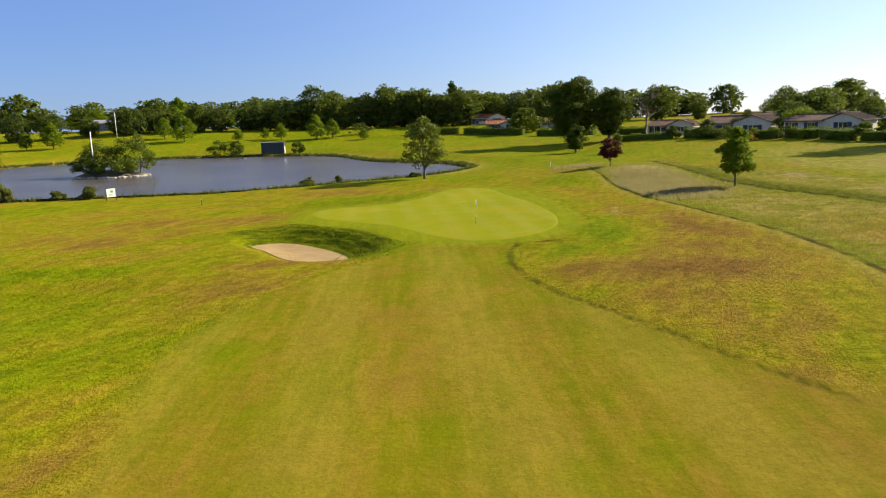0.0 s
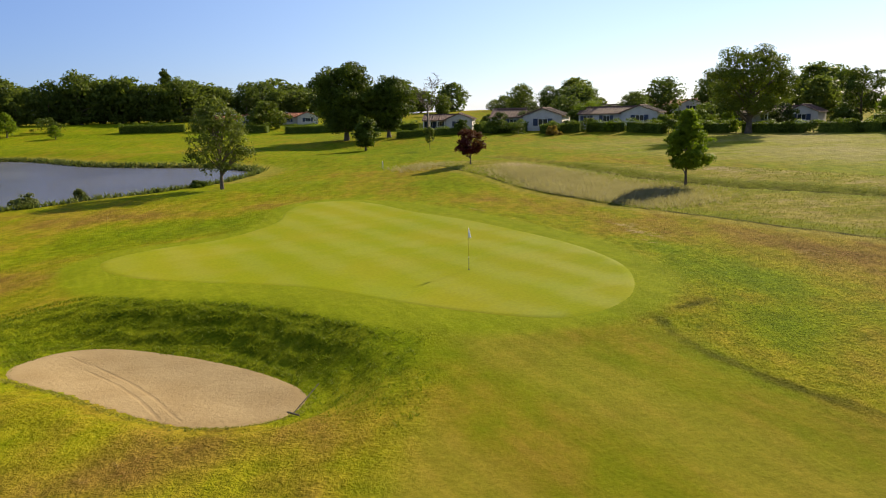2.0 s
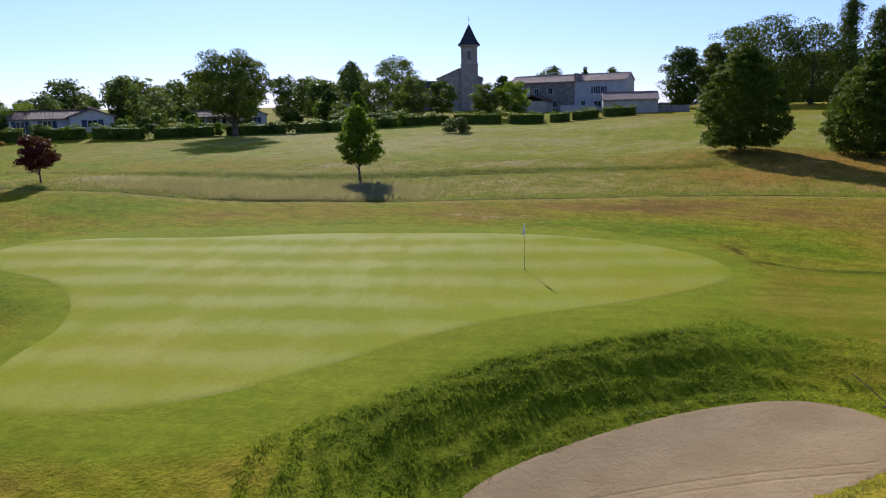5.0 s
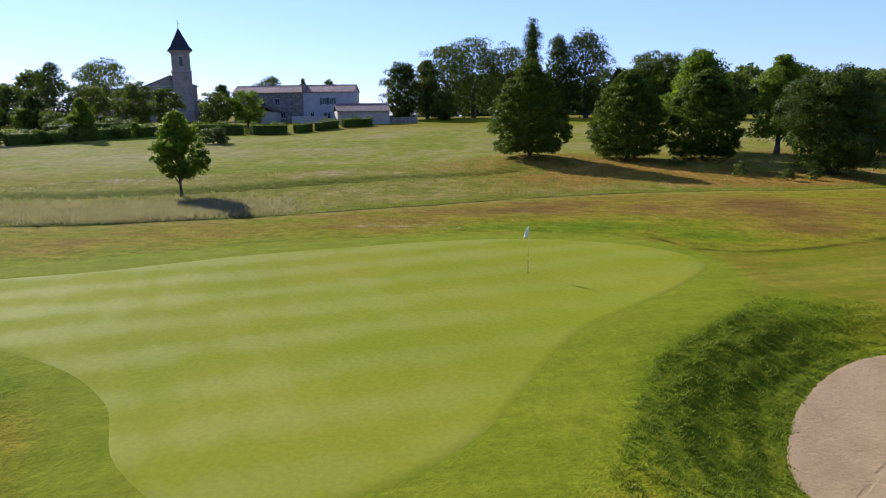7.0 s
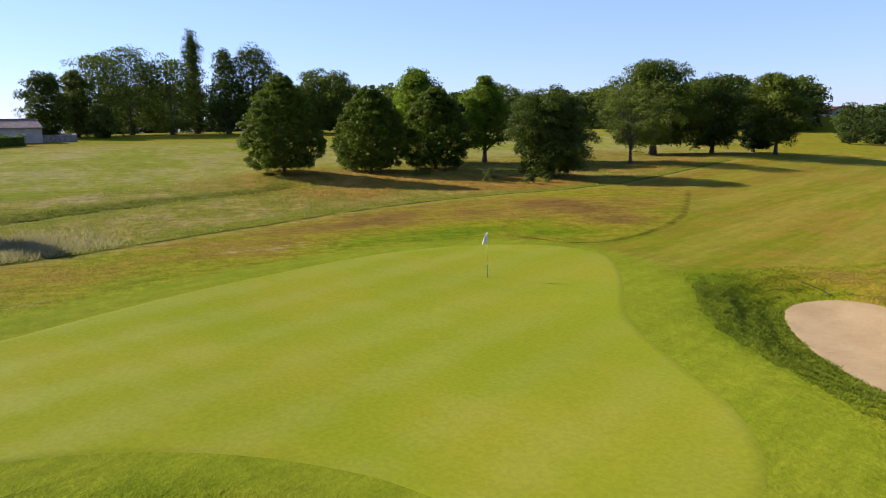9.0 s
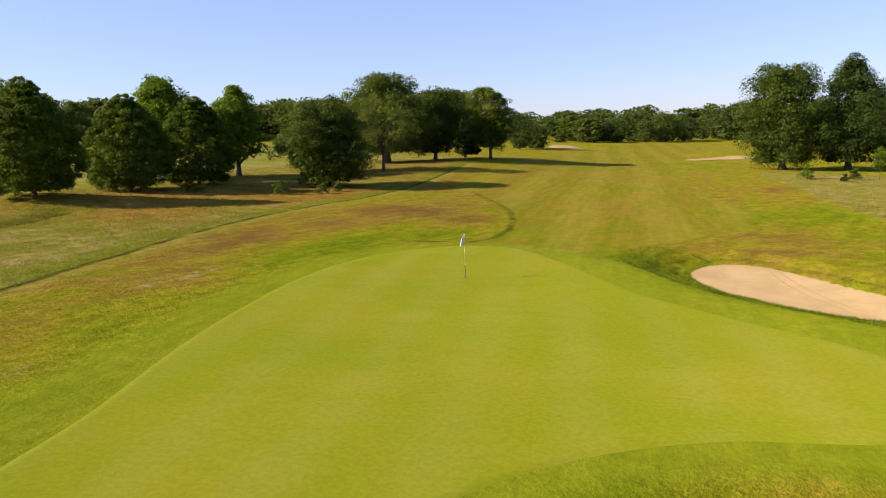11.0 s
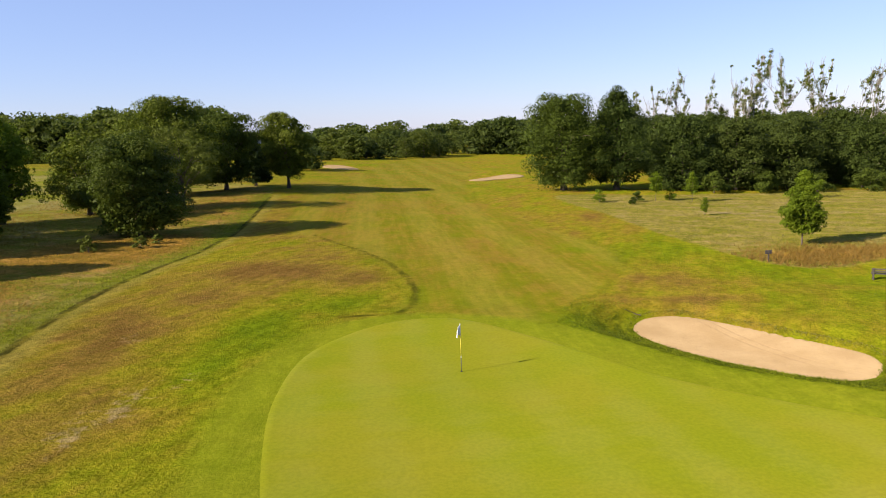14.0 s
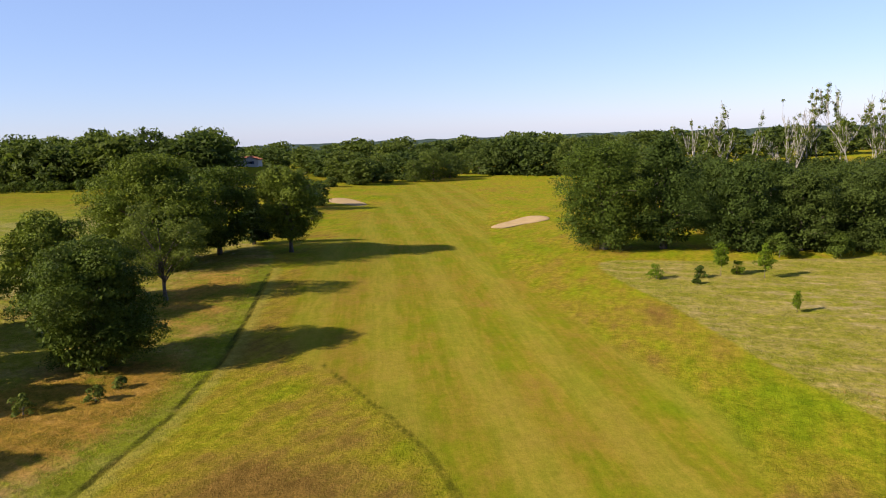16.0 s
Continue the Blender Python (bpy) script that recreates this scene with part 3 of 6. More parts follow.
set_attribute(ground_mesh, "lush", spots((13.5, 56, 3.0, 5.0, 1.0), (10.5, 50, 3.0, 3.0, 0.75), (11, 45.5, 3, 3, 0.35), (14.8, 62.5, 1.8, 4, 0.75), (14.4, 73, 1.5, 5, 0.3), (12.6, 83, 1.8, 6, 0.4), (1, 49, 4, 4, 0.55), (-9, 64, 6, 5, 0.95), (-4, 59, 3, 5, 0.9), (-17.5, 65.5, 3.5, 3.5, 0.7), (-18.5, 59.5, 3, 5, 0.3),
                                         (-8, 87, 7, 5, 0.95), (-14, 84, 5, 5, 0.8), (17, 93, 4, 8, 0.55), (-28, 51.5, 9, 2.2, 1.0), (-24, 42, 6, 7, 0.7), (-17.5, 30, 4, 9, 0.6), (-20, 53, 6, 4, 0.3), (-50, 89, 12, 6, 0.7), (-45, 60, 16, 14, 0.45), (60, 70, 20, 30, 0.3), (-40, 250, 170, 60, 0.7), (25, 150, 50, 45, 0.6), (4, 110, 14, 7, 0.55), (-18, 107, 8, 3, 0.5), (-10, 32, 5, 9, 0.35), (-13, -10, 3, 26, 0.1)))
set_attribute(ground_mesh, "rust", spots((45, 40, 14, 14, 1.0), (37, 46, 7, 9, 0.9), (33, 30, 7, 9, 1.25), (28.5, 25, 4, 8, 1.15), (30, -5, 8, 25, 0.6), (-31, 35.5, 7, 3, 0.9), (27, 84, 3.5, 10, 0.15)))
set_attribute(ground_mesh, "heads", spots((26.0, 83, 3.2, 7.5, 1.0), (28.5, 94, 3.6, 8, 1.0), (31, 103, 4, 6, 0.8), (46, 88, 4, 16, 0.5), (22, 113, 3.5, 2.8, 1.0), (-42, 2, 17, 20, 0.40), (34, 68, 5, 9, 0.36), (46, 68, 5, 10, 0.42)))
# painted shade and rank grass on the bunker's bank, longer grass beyond the apron
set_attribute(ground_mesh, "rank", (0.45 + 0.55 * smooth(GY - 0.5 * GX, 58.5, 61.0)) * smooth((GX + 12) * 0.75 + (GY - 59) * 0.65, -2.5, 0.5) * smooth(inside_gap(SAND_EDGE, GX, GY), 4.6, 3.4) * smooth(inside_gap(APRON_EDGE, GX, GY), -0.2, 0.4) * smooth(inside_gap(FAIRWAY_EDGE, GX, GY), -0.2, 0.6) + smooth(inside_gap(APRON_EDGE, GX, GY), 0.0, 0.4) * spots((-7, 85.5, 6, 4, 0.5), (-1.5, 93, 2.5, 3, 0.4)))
set_attribute(ground_mesh, "field", smooth(GX, 45, 58) * smooth(GX, 135, 100) * smooth(GY, -120, -60) * smooth(GY, 150, 95))
set_attribute(ground_mesh, "bare", spots((17.0, 66.3, 0.9, 2.6, 0.75), (18.0, 69.0, 0.9, 2.0, 0.7), (13.0, 81.0, 0.8, 2.2, 0.5), (15.6, 64.2, 0.8, 1.4, 0.6), (-13, 51.3, 3.5, 0.9, 0.3), (20, 57, 1.0, 2.0, 0.5)))
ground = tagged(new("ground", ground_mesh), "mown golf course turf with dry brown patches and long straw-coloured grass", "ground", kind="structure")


def disc_sheet(name, edge, centre, lift, material, skirt, rings=26):
    """A sheet that follows the ground inside an outline, with a turned-down rim."""
    c = np.array(centre, float)
    k = len(edge)
    rows = []
    for f in np.linspace(0.0, 1.0, rings)[1:]:
        p = c + (edge - c) * f
        rows.append(np.column_stack([p, height(p[:, 0], p[:, 1]) + lift]))
    out = edge - c
    p = edge + out / np.linalg.norm(out, axis=1)[:, None] * 0.22
    rim = np.column_stack([p, height(p[:, 0], p[:, 1]) - skirt])
    rows.append(rim)
    v = np.vstack([[(*c, ground_z(*c) + lift)], *rows])
    j = np.arange(k)
    n = (j + 1) % k
    f = [np.column_stack([1 + r * k + j, 1 + (r + 1) * k + j, 1 + (r + 1) * k + n, 1 + r * k + n]) for r in range(len(rows) - 1)]
    hub = np.column_stack([np.zeros(k, int), 1 + j, 1 + n, 1 + n])
    return v, np.vstack(f), hub[:, :3]


def disc_object(name, edge, centre, lift, material, skirt=0.025, rings=26):
    v, f, hub = disc_sheet(name, edge, centre, lift, material, skirt, rings)
    me = mesh_of(name, v, np.vstack([np.column_stack([f[:, 0], f[:, 1], f[:, 2]]), np.column_stack([f[:, 0], f[:, 2], f[:, 3]]), hub]), material, flat=False)
    return new(name, me)


tagged(disc_object("putting_green", GREEN_EDGE, (2.0, 73.0), 0.02, GREEN, rings=44), "closely mown bright putting green with pale mowing stripes", "putting green", kind="structure")
near_sand = disc_object("bunker_sand", SAND_EDGE, (-12.3, 58.9), 0.035, SAND, rings=34)
sand_xy = np.empty(len(near_sand.data.vertices) * 3, np.float32)
near_sand.data.vertices.foreach_get("co", sand_xy)
sand_xy = sand_xy.reshape(-1, 3)
rake_line = [(-15.2, 63.6), (-13.9, 61.4), (-12.9, 59.2), (-12.2, 57.0), (-11.6, 54.2)]
set_attribute(near_sand.data, "track", np.minimum(line_gap(rake_line, sand_xy[:, 0], sand_xy[:, 1]), line_gap([(x + 0.45, y + 0.1) for x, y in rake_line], sand_xy[:, 0], sand_xy[:, 1])))
tagged(near_sand, "raked pale beige sand filling a bunker beside the green", "sand bunker", kind="structure")
for far_edge in FAR_SAND:
    tagged(disc_object("bunker_sand", far_edge, far_edge.mean(0), 0.14, SAND, rings=8), "pale sand in a distant fairway bunker", "sand bunker", kind="structure")


def pond():
    b = POND_EDGE
    c = b.mean(0)
    grown = c + (b - c) * 1.01
    v = np.vstack([[(*c, WATER_Z)], np.column_stack([grown, np.full(len(b), WATER_Z)])])
    j = np.arange(len(b))
    f = np.column_stack([np.zeros(len(b), int), 1 + j, 1 + (j + 1) % len(b)])
    tagged(new("water", mesh_of("water", v, f, WATER)), "calm grey-blue pond water with faint ripples", "pond", kind="structure")


pond()

# ---- building blocks ----


def part(name, me, parent, label=""):
    ob = new(name, me)
    ob.parent = parent
    if label:
        ob["label"] = label
    return ob


def thing(name, at, label, category, group="", turn=0.0):
    ob = new(name)
    ob.matrix_basis = Matrix.Translation(at) @ Matrix.Rotation(turn, 4, "Z")
    ob.empty_display_size = 0.2
    return tagged(ob, label, category, group)


def bm_mesh(name, bm, material, smooth_faces=False):
    me = bpy.data.meshes.new(name)
    bm.normal_update()
    for f in bm.faces:
        f.smooth = smooth_faces
    bm.to_mesh(me)
    bm.free()
    if material:
        me.materials.append(material)
    return me


def box_into(bm, lo, hi, bevel=0.0, turn=None):
    r = bmesh.ops.create_cube(bm, size=1.0)
    vs = r["verts"]
    lo, hi = Vector(lo), Vector(hi)
    for v in vs:
        v.co = Vector([(lo[i] + hi[i]) / 2 + v.co[i] * (hi[i] - lo[i]) for i in range(3)])
        if turn is not None:
            v.co = turn @ v.co
    if bevel:
        es = list({e for v in vs for e in v.link_edges})
        bmesh.ops.bevel(bm, geom=es, offset=bevel, segments=1, affect="EDGES")


def box_mesh(name, lo, hi, material, bevel=0.0):
    bm = bmesh.new()
    box_into(bm, lo, hi, bevel)
    return bm_mesh(name, bm, material)


def tubes(paths, sides=7):
    """Tapered round limbs: [(points, radii)], as verts and quads."""
    vs, fs, base = [], [], 0
    a = np.linspace(0, 2 * np.pi, sides, endpoint=False)
    for pts, radii in paths:
        pts = np.asarray(pts, float)
        d = np.gradient(pts, axis=0)
        d /= np.linalg.norm(d, axis=1)[:, None] + 1e-9
        side = np.cross(d, np.where(np.abs(d[:, 2:3]) > 0.9, [[1.0, 0, 0]], [[0, 0, 1.0]]))
        side /= np.linalg.norm(side, axis=1)[:, None] + 1e-9
        up = np.cross(side, d)
        r = np.asarray(radii, float)[:, None, None]
        v = pts[:, None, :] + r * (np.cos(a)[None, :, None] * side[:, None, :] + np.sin(a)[None, :, None] * up[:, None, :])
        vs.append(v.reshape(-1, 3))
        j = np.arange(sides)
        for i in range(len(pts) - 1):
            fs.append(base + np.column_stack([i * sides + j, i * sides + (j + 1) % sides, (i + 1) * sides + (j + 1) % sides, (i + 1) * sides + j]))
        base += len(pts) * sides
    return np.vstack(vs), np.vstack(fs)


def leaf_cards(rng, centres, normals, sizes, spread=0.45):
    """Small pointed leaf sprays, one triangle each."""
    n = len(centres)
    nor = normals + spread * rng.normal(size=(n, 3))
    nor /= np.linalg.norm(nor, axis=1)[:, None]
    u = np.cross(nor, rng.normal(size=(n, 3)))
    u /= np.linalg.norm(u, axis=1)[:, None] + 1e-9
    w = np.cross(nor, u)
    s = sizes[:, None]
    v = np.stack([centres - u * s * 0.5 - w * s * rng.uniform(0.3, 0.5, (n, 1)), centres - u * s * rng.uniform(0.2, 0.5, (n, 1)) + w * s * rng.uniform(0.3, 0.5, (n, 1)), centres + u * s * rng.uniform(0.6, 0.9, (n, 1))], 1)
    return v.reshape(-1, 3), np.arange(n * 3).reshape(-1, 3)


PROFILES = {
    "round": lambda u: np.sqrt(np.clip(1 - (2 * u - 1.0) ** 2, 0, 1)) ** 0.85,
    "dome": lambda u: np.clip(np.sqrt(np.clip(1 - (np.clip(u - 0.30, 0, 1) / 0.70) ** 2, 0, 1)), 0, 1) * np.clip(0.55 + u * 1.5, 0, 1),
    "egg": lambda u: np.clip(np.sin(np.pi * np.clip(u * 0.93 + 0.07, 0, 1) ** 0.68), 0, 1) ** 0.75,
    "teardrop": lambda u: np.interp(u, [0, 0.08, 0.2, 0.36, 0.5, 0.65, 0.8, 0.92, 1.0], [0.50, 0.80, 0.98, 1.0, 0.93, 0.77, 0.52, 0.28, 0.06]),
    "poplar": lambda u: np.interp(u, [0, 0.1, 0.3, 0.6, 0.85, 1.0], [0.5, 0.85, 1.0, 0.85, 0.45, 0.05]),
    "spire": lambda u: np.interp(u, [0, 0.12, 0.3, 0.55, 0.8, 1.0], [0.45, 0.9, 1.0, 0.78, 0.45, 0.08]),
    "cone": lambda u: np.clip(1 - u, 0, 1) ** 0.8 * np.clip(0.5 + 4 * u, 0, 1),
    "column": lambda u: np.clip(np.sin(np.pi * np.clip(u * 0.9 + 0.1, 0, 1) ** 0.7), 0, 1) ** 0.5,
    "bush": lambda u: np.sqrt(np.clip(1 - u ** 2.2, 0, 1)),
}


def crown_points(rng, profile, z0, z1, width, lobes, leaves, lobe_size, gaps=0.0, fill=0.16, wobble=1.0):
    """Leaves on the skins of many lobes that fill an envelope."""
    f = PROFILES[profile]
    shape = rng.uniform(0, 6.28, 3)
    cs = []
    while len(cs) < lobes:
        u, a = rng.uniform(0.04, 0.98), rng.uniform(0, 2 * np.pi)
        r = f(np.array([u]))[0] * width / 2
        if rng.uniform(0, width / 2) > r + 0.15 * width:
            continue
        q = max(0.0, r - 0.45 * lobe_size) * math.sqrt(rng.uniform(0.8 - 0.6 * wobble, 1.0))
        size = lobe_size * rng.uniform(0.55, 1.35) * min(1.0, 0.35 + r / (width * 0.42))
        q *= 1 + wobble * (0.16 * math.sin(2 * a + shape[0]) * math.sin(5 * u + shape[1]) + 0.08 * math.sin(5 * a + shape[2]))
        cs.append((q * math.cos(a), q * math.sin(a), z0 + u * (z1 - z0), size))
    cs = np.array(cs)
    which = rng.choice(lobes, leaves, p=cs[:, 3] ** 2 / (cs[:, 3] ** 2).sum())
    # each lobe carries a few twigs, and the leaves gather round their tips
    twigs = rng.normal(size=(lobes, 16, 3))
    twigs[:, :10, 2] = np.abs(twigs[:, :10, 2])
    twigs /= np.linalg.norm(twigs, axis=2)[:, :, None]
    d = twigs[which, rng.integers(0, 16, leaves)] + 0.30 * rng.normal(size=(leaves, 3))
    d /= np.linalg.norm(d, axis=1)[:, None]
    rad = cs[which, 3] * np.where(rng.random(leaves) < 0.82, rng.uniform(0.72, 1.08, leaves), rng.uniform(0.2, 0.8, leaves))
    p = cs[which, :3] + d * rad[:, None] * np.array([1, 1, 0.68])
    p += 0.07 * lobe_size * rng.normal(size=(leaves, 3)) * (rng.random((leaves, 1)) < 0.2)
    if gaps:
        keep = rng.random(leaves) > gaps * (np.sin(p[:, 0] * 1.9 + p[:, 2] * 1.3) * np.sin(p[:, 1] * 1.7 - p[:, 2] * 0.9) > 0.1)
        p, d = p[keep], d[keep]
    # leaves deep inside, so that little light comes through
    k = int(leaves * fill)
    u, a = rng.uniform(0.05, 0.93, k), rng.uniform(0, 2 * np.pi, k)
    q = f(u) * width / 2 * 0.72 * np.sqrt(rng.random(k))
    p = np.vstack([p, np.column_stack([q * np.cos(a), q * np.sin(a), z0 + u * (z1 - z0)])])
    d = np.vstack([d, rng.normal(size=(k, 3))])
    p[:, 2] = np.maximum(p[:, 2], 0.15)
    return p, d, cs


def limbs(rng, h, trunk_top, radius, cs, count, lean=0.03, forks=2):
    """A tapered trunk and limbs that reach for the crown's lobes."""
    z = np.linspace(-0.3, trunk_top, 8)
    wob = np.cumsum(rng.normal(size=(8, 2)) * lean * h * 0.12, 0)
    wob -= wob[1]
    spine = np.column_stack([wob, z])
    flare = 1 + 0.55 * np.exp(-np.clip(z, 0, None) / (0.06 * h + 0.1))
    rad = radius * flare * np.interp(z, [0, trunk_top], [1.0, 0.22])
    paths = [(spine, rad)]
    order = rng.permutation(len(cs))[:count]
    for i in order:
        tip = cs[i, :3]
        zs = np.clip(tip[2] * rng.uniform(0.35, 0.7), h * 0.12, trunk_top * 0.95)
        start = np.array([np.interp(zs, z, wob[:, 0]), np.interp(zs, z, wob[:, 1]), zs])
        r0 = np.interp(zs, z, rad) * 0.62
        mid = start * 0.5 + tip * 0.5 + np.array([0, 0, 0.06 * h]) + rng.normal(size=3) * 0.02 * h
        u = np.linspace(0, 1, 6)[:, None]
        curve = (1 - u) ** 2 * start + 2 * u * (1 - u) * mid + u ** 2 * tip
        paths.append((curve, np.linspace(r0, r0 * 0.12 + 0.01, 6)))
        for _ in range(forks):
            k = rng.integers(2, 5)
            end = curve[k] + (tip - curve[k]) * rng.uniform(0.4, 0.75) + rng.normal(size=3) * 0.025 * h
            paths.append((np.linspace(curve[k], end, 3), np.linspace(r0 * 0.4, 0.012, 3)))
    return tubes(paths)


def tree(at, h, width, label, profile="round", leaf=None, bark=None, seed=1, clear=0.18, lobes=40, leaves=5000, leaf_size=0.42, lobe=0.16, gaps=0.0, radius=None, branches=12, group="", name="tree", category="tree", fill=0.16, wobble=1.0):
    """A trunk with limbs under a crown of leaf sprays."""
    rng = np.random.default_rng(seed)
    ob = thing(name, (at[0], at[1], ground_z(*at)), label, category, group)
    lobes = int(lobes * 1.25)
    width *= 1.12
    leaves *= 2
    leaf_size *= 0.74
    p, d, cs = crown_points(rng, profile, h * clear, h * 0.97, width, lobes, leaves, lobe * (width + h) / 2, gaps, fill, wobble)
    v, f = limbs(rng, h, h * 0.74, radius or 0.022 * h + 0.03, cs, branches, forks=2 if branches > 8 else 0)
    part("trunk", mesh_of("trunk", v, f, bark or BARK, flat=False), ob)
    v, f = leaf_cards(rng, p, d, leaf_size * rng.uniform(0.6, 1.3, len(p)) * np.where(np.arange(len(p)) < len(p) - int(leaves * fill), 1.0, 2.0))
    part("crown", mesh_of("crown", v, f, leaf or OAK_LEAF), ob)
    return ob


def shrub(at, h, width, label, leaf=None, seed=1, leaves=700, leaf_size=0.28, lobes=12, name="shrub", group="", profile="bush", lobe=0.2):
    rng = np.random.default_rng(seed)
    ob = thing(name, (at[0], at[1], ground_z(*at)), label, "shrub", group)
    leaves *= 2
    leaf_size *= 0.74
    p, d, cs = crown_points(rng, profile, 0.05 * h, h * 0.92, width, lobes, leaves, lobe * (width + h) / 2)
    v, f = limbs(rng, h, h * 0.5, 0.03 + 0.01 * h, cs, min(5, lobes), forks=0)
    part("stem", mesh_of("stem", v, f, BARK, flat=False), ob)
    v, f = leaf_cards(rng, p, d, leaf_size * rng.uniform(0.6, 1.3, len(p)))
    part("foliage", mesh_of("foliage", v, f, leaf or DARK_LEAF), ob)
    return ob


def bare_tree(at, h, width, label, seed=1, clumps=0, leaf=None, bark=None, radius=None, spread=0.5, group="", levels=4, leaves_each=60, clump_size=0.6, category="tree", thin=0.02, leaf_size=0.22):
    """A dying tree: forked bare branches, with leafy clumps where it has some."""
    rng = np.random.default_rng(seed)
    ob = thing("bare_tree" if not clumps else "ivy_tree", (at[0], at[1], ground_z(*at)), label, category, group)
    paths, tips = [], []

    def grow(start, way, length, r, level):
        k = 5
        pts = [start]
        for _ in range(k - 1):
            way = way + rng.normal(size=3) * 0.13 + np.array([0, 0, 0.04])
            way = way / np.linalg.norm(way)
            pts.append(pts[-1] + way * length / (k - 1))
        pts = np.array(pts)
        end_r = max(r * 0.55, thin)
        paths.append((pts, np.linspace(r, end_r, k)))
        if level == 0:
            tips.append(pts[-1])
            return
        for _ in range(3 if level > 1 else 4):
            q = pts[rng.integers(1, k)] if level < levels else pts[rng.integers(2, k)]
            side = rng.normal(size=3) * spread
            side[2] = abs(side[2]) * 0.6
            w2 = way * 0.7 + side
            grow(q, w2 / np.linalg.norm(w2), length * rng.uniform(0.45, 0.7), end_r * rng.uniform(0.55, 0.85), level - 1)
        tips.append(pts[-1])
    grow(np.array([0, 0, -0.3]), np.array([0.0, 0, 1.0]), h * 0.55, radius or 0.02 * h + 0.03, levels)
    pts = np.vstack([q for q, _ in paths])
    sx = width / max(0.1, np.ptp(pts[:, 0]), np.ptp(pts[:, 1]))
    sz = h / pts[:, 2].max()
    scale = np.array([sx, sx, sz])
    v, f = tubes([(q * scale, r) for q, r in paths], 5)
    part("trunk", mesh_of("trunk", v, f, bark or PALE_BARK, flat=False), ob)
    if clumps:
        inner = np.vstack([q for q, _ in paths[1:]]) * scale
        tips = np.vstack([np.array(tips) * scale, inner])
        pick = tips[rng.choice(len(tips), clumps)]
        pick = np.vstack([pick, np.column_stack([rng.normal(size=(clumps // 4, 2)) * 0.35, rng.uniform(0.1, 0.6, clumps // 4) * h])])
        c = np.repeat(pick, leaves_each, 0)
        d = rng.normal(size=c.shape)
        d /= np.linalg.norm(d, axis=1)[:, None]
        c = c + d * clump_size * np.repeat(rng.uniform(0.4, 1.5, len(pick)), leaves_each)[:, None] * rng.uniform(0.2, 1.1, (len(c), 1))
        c[:, 2] = np.maximum(c[:, 2], 0.2)
        v, f = leaf_cards(rng, c, d, leaf_size * rng.uniform(0.6, 1.3, len(c)))
        part("crown", mesh_of("crown", v, f, leaf or GREY_LEAF), ob)
    return ob


def placed(ob, at, size=1.0, turn=0.0, tall=1.0, wide=1.0):
    """A copy of a thing on the ground elsewhere, turned and scaled."""
    m = Matrix.Translation((at[0], at[1], ground_z(*at))) @ Matrix.Rotation(turn, 4, "Z") @ Matrix.Diagonal((size * wide, size * wide, size * tall, 1))
    return copy_thing(ob, m)


def joined_trees(name, label, models, rows):
    """Distant trees that nobody could count, as one mesh of crowns and trunks: rows of (model, x, y, size, turn, tall, wide)."""
    vs, fs, which, base = [], [], [], 0
    data = []
    for ob in models:
        for slot, child in enumerate(sorted(ob.children, key=lambda c: c.name)):
            me = child.data
            co = np.empty(len(me.vertices) * 3, np.float32)
            me.vertices.foreach_get("co", co)
            me.calc_loop_triangles()
            tri = np.empty(len(me.loop_triangles) * 3, np.int32)
            me.loop_triangles.foreach_get("vertices", tri)
            data.append((ob, me.materials[0], co.reshape(-1, 3), tri.reshape(-1, 3)))
    mats = list(dict.fromkeys(d[1] for d in data))
    for model, x, y, size, turn, tall, wide in rows:
        c, s = math.cos(turn), math.sin(turn)
        m = np.array([[c * wide, -s * wide, 0], [s * wide, c * wide, 0], [0, 0, tall]]) * size
        for ob, mat, co, tri in data:
            if ob is not models[model]:
                continue
            vs.append(co @ m.T + np.array([x, y, ground_z(x, y)]))
            fs.append(tri + base)
            which.append(np.full(len(tri), mats.index(mat), np.int32))
            base += len(co)
    me = mesh_of(name, np.vstack(vs), np.vstack(fs), None)
    for mat in mats:
        me.materials.append(mat)
    me.polygons.foreach_set("material_index", np.concatenate(which))
    return tagged(new(name, me), label, "woods", kind="stuff")

# ---- trees and shrubs near the green ----
tree((-2.0, 111.1), 10.6, 6.6, "slender young tree with loose green leaves on the pond bank", "egg", GREY_LEAF, seed=3, clear=0.17, lobes=46, leaves=5200, leaf_size=0.30, lobe=0.12, gaps=0.75, radius=0.17, branches=26, fill=0.02)
tree((26.7, 108.8), 4.4, 3.6, "small purple-red leaved maple in the long grass", "dome", RED_LEAF, seed=5, clear=0.27, lobes=30, leaves=3600, leaf_size=0.20, lobe=0.13, gaps=0.4, radius=0.07, branches=14, fill=0.08)
tree((34.7, 81.6), 7.4, 4.3, "young bright green lime tree in long straw grass", "spire", LIME_LEAF, seed=7, clear=0.20, lobes=40, leaves=7000, leaf_size=0.24, lobe=0.11, gaps=0.5, fill=0.06, radius=0.11, branches=16)
tree((31.7, 162.6), 6.6, 4.4, "dense dark upright tree on the mown grass", "column", DARK_LEAF, seed=9, clear=0.08, lobes=26, leaves=2400, leaf_size=0.36, lobe=0.16)
tree((35.6, 187.0), 17.0, 14.0, "large spreading dark oak at the edge of the course", "round", DARK_LEAF, seed=11, clear=0.12, lobes=60, leaves=9000, leaf_size=0.55, lobe=0.15, radius=0.5)
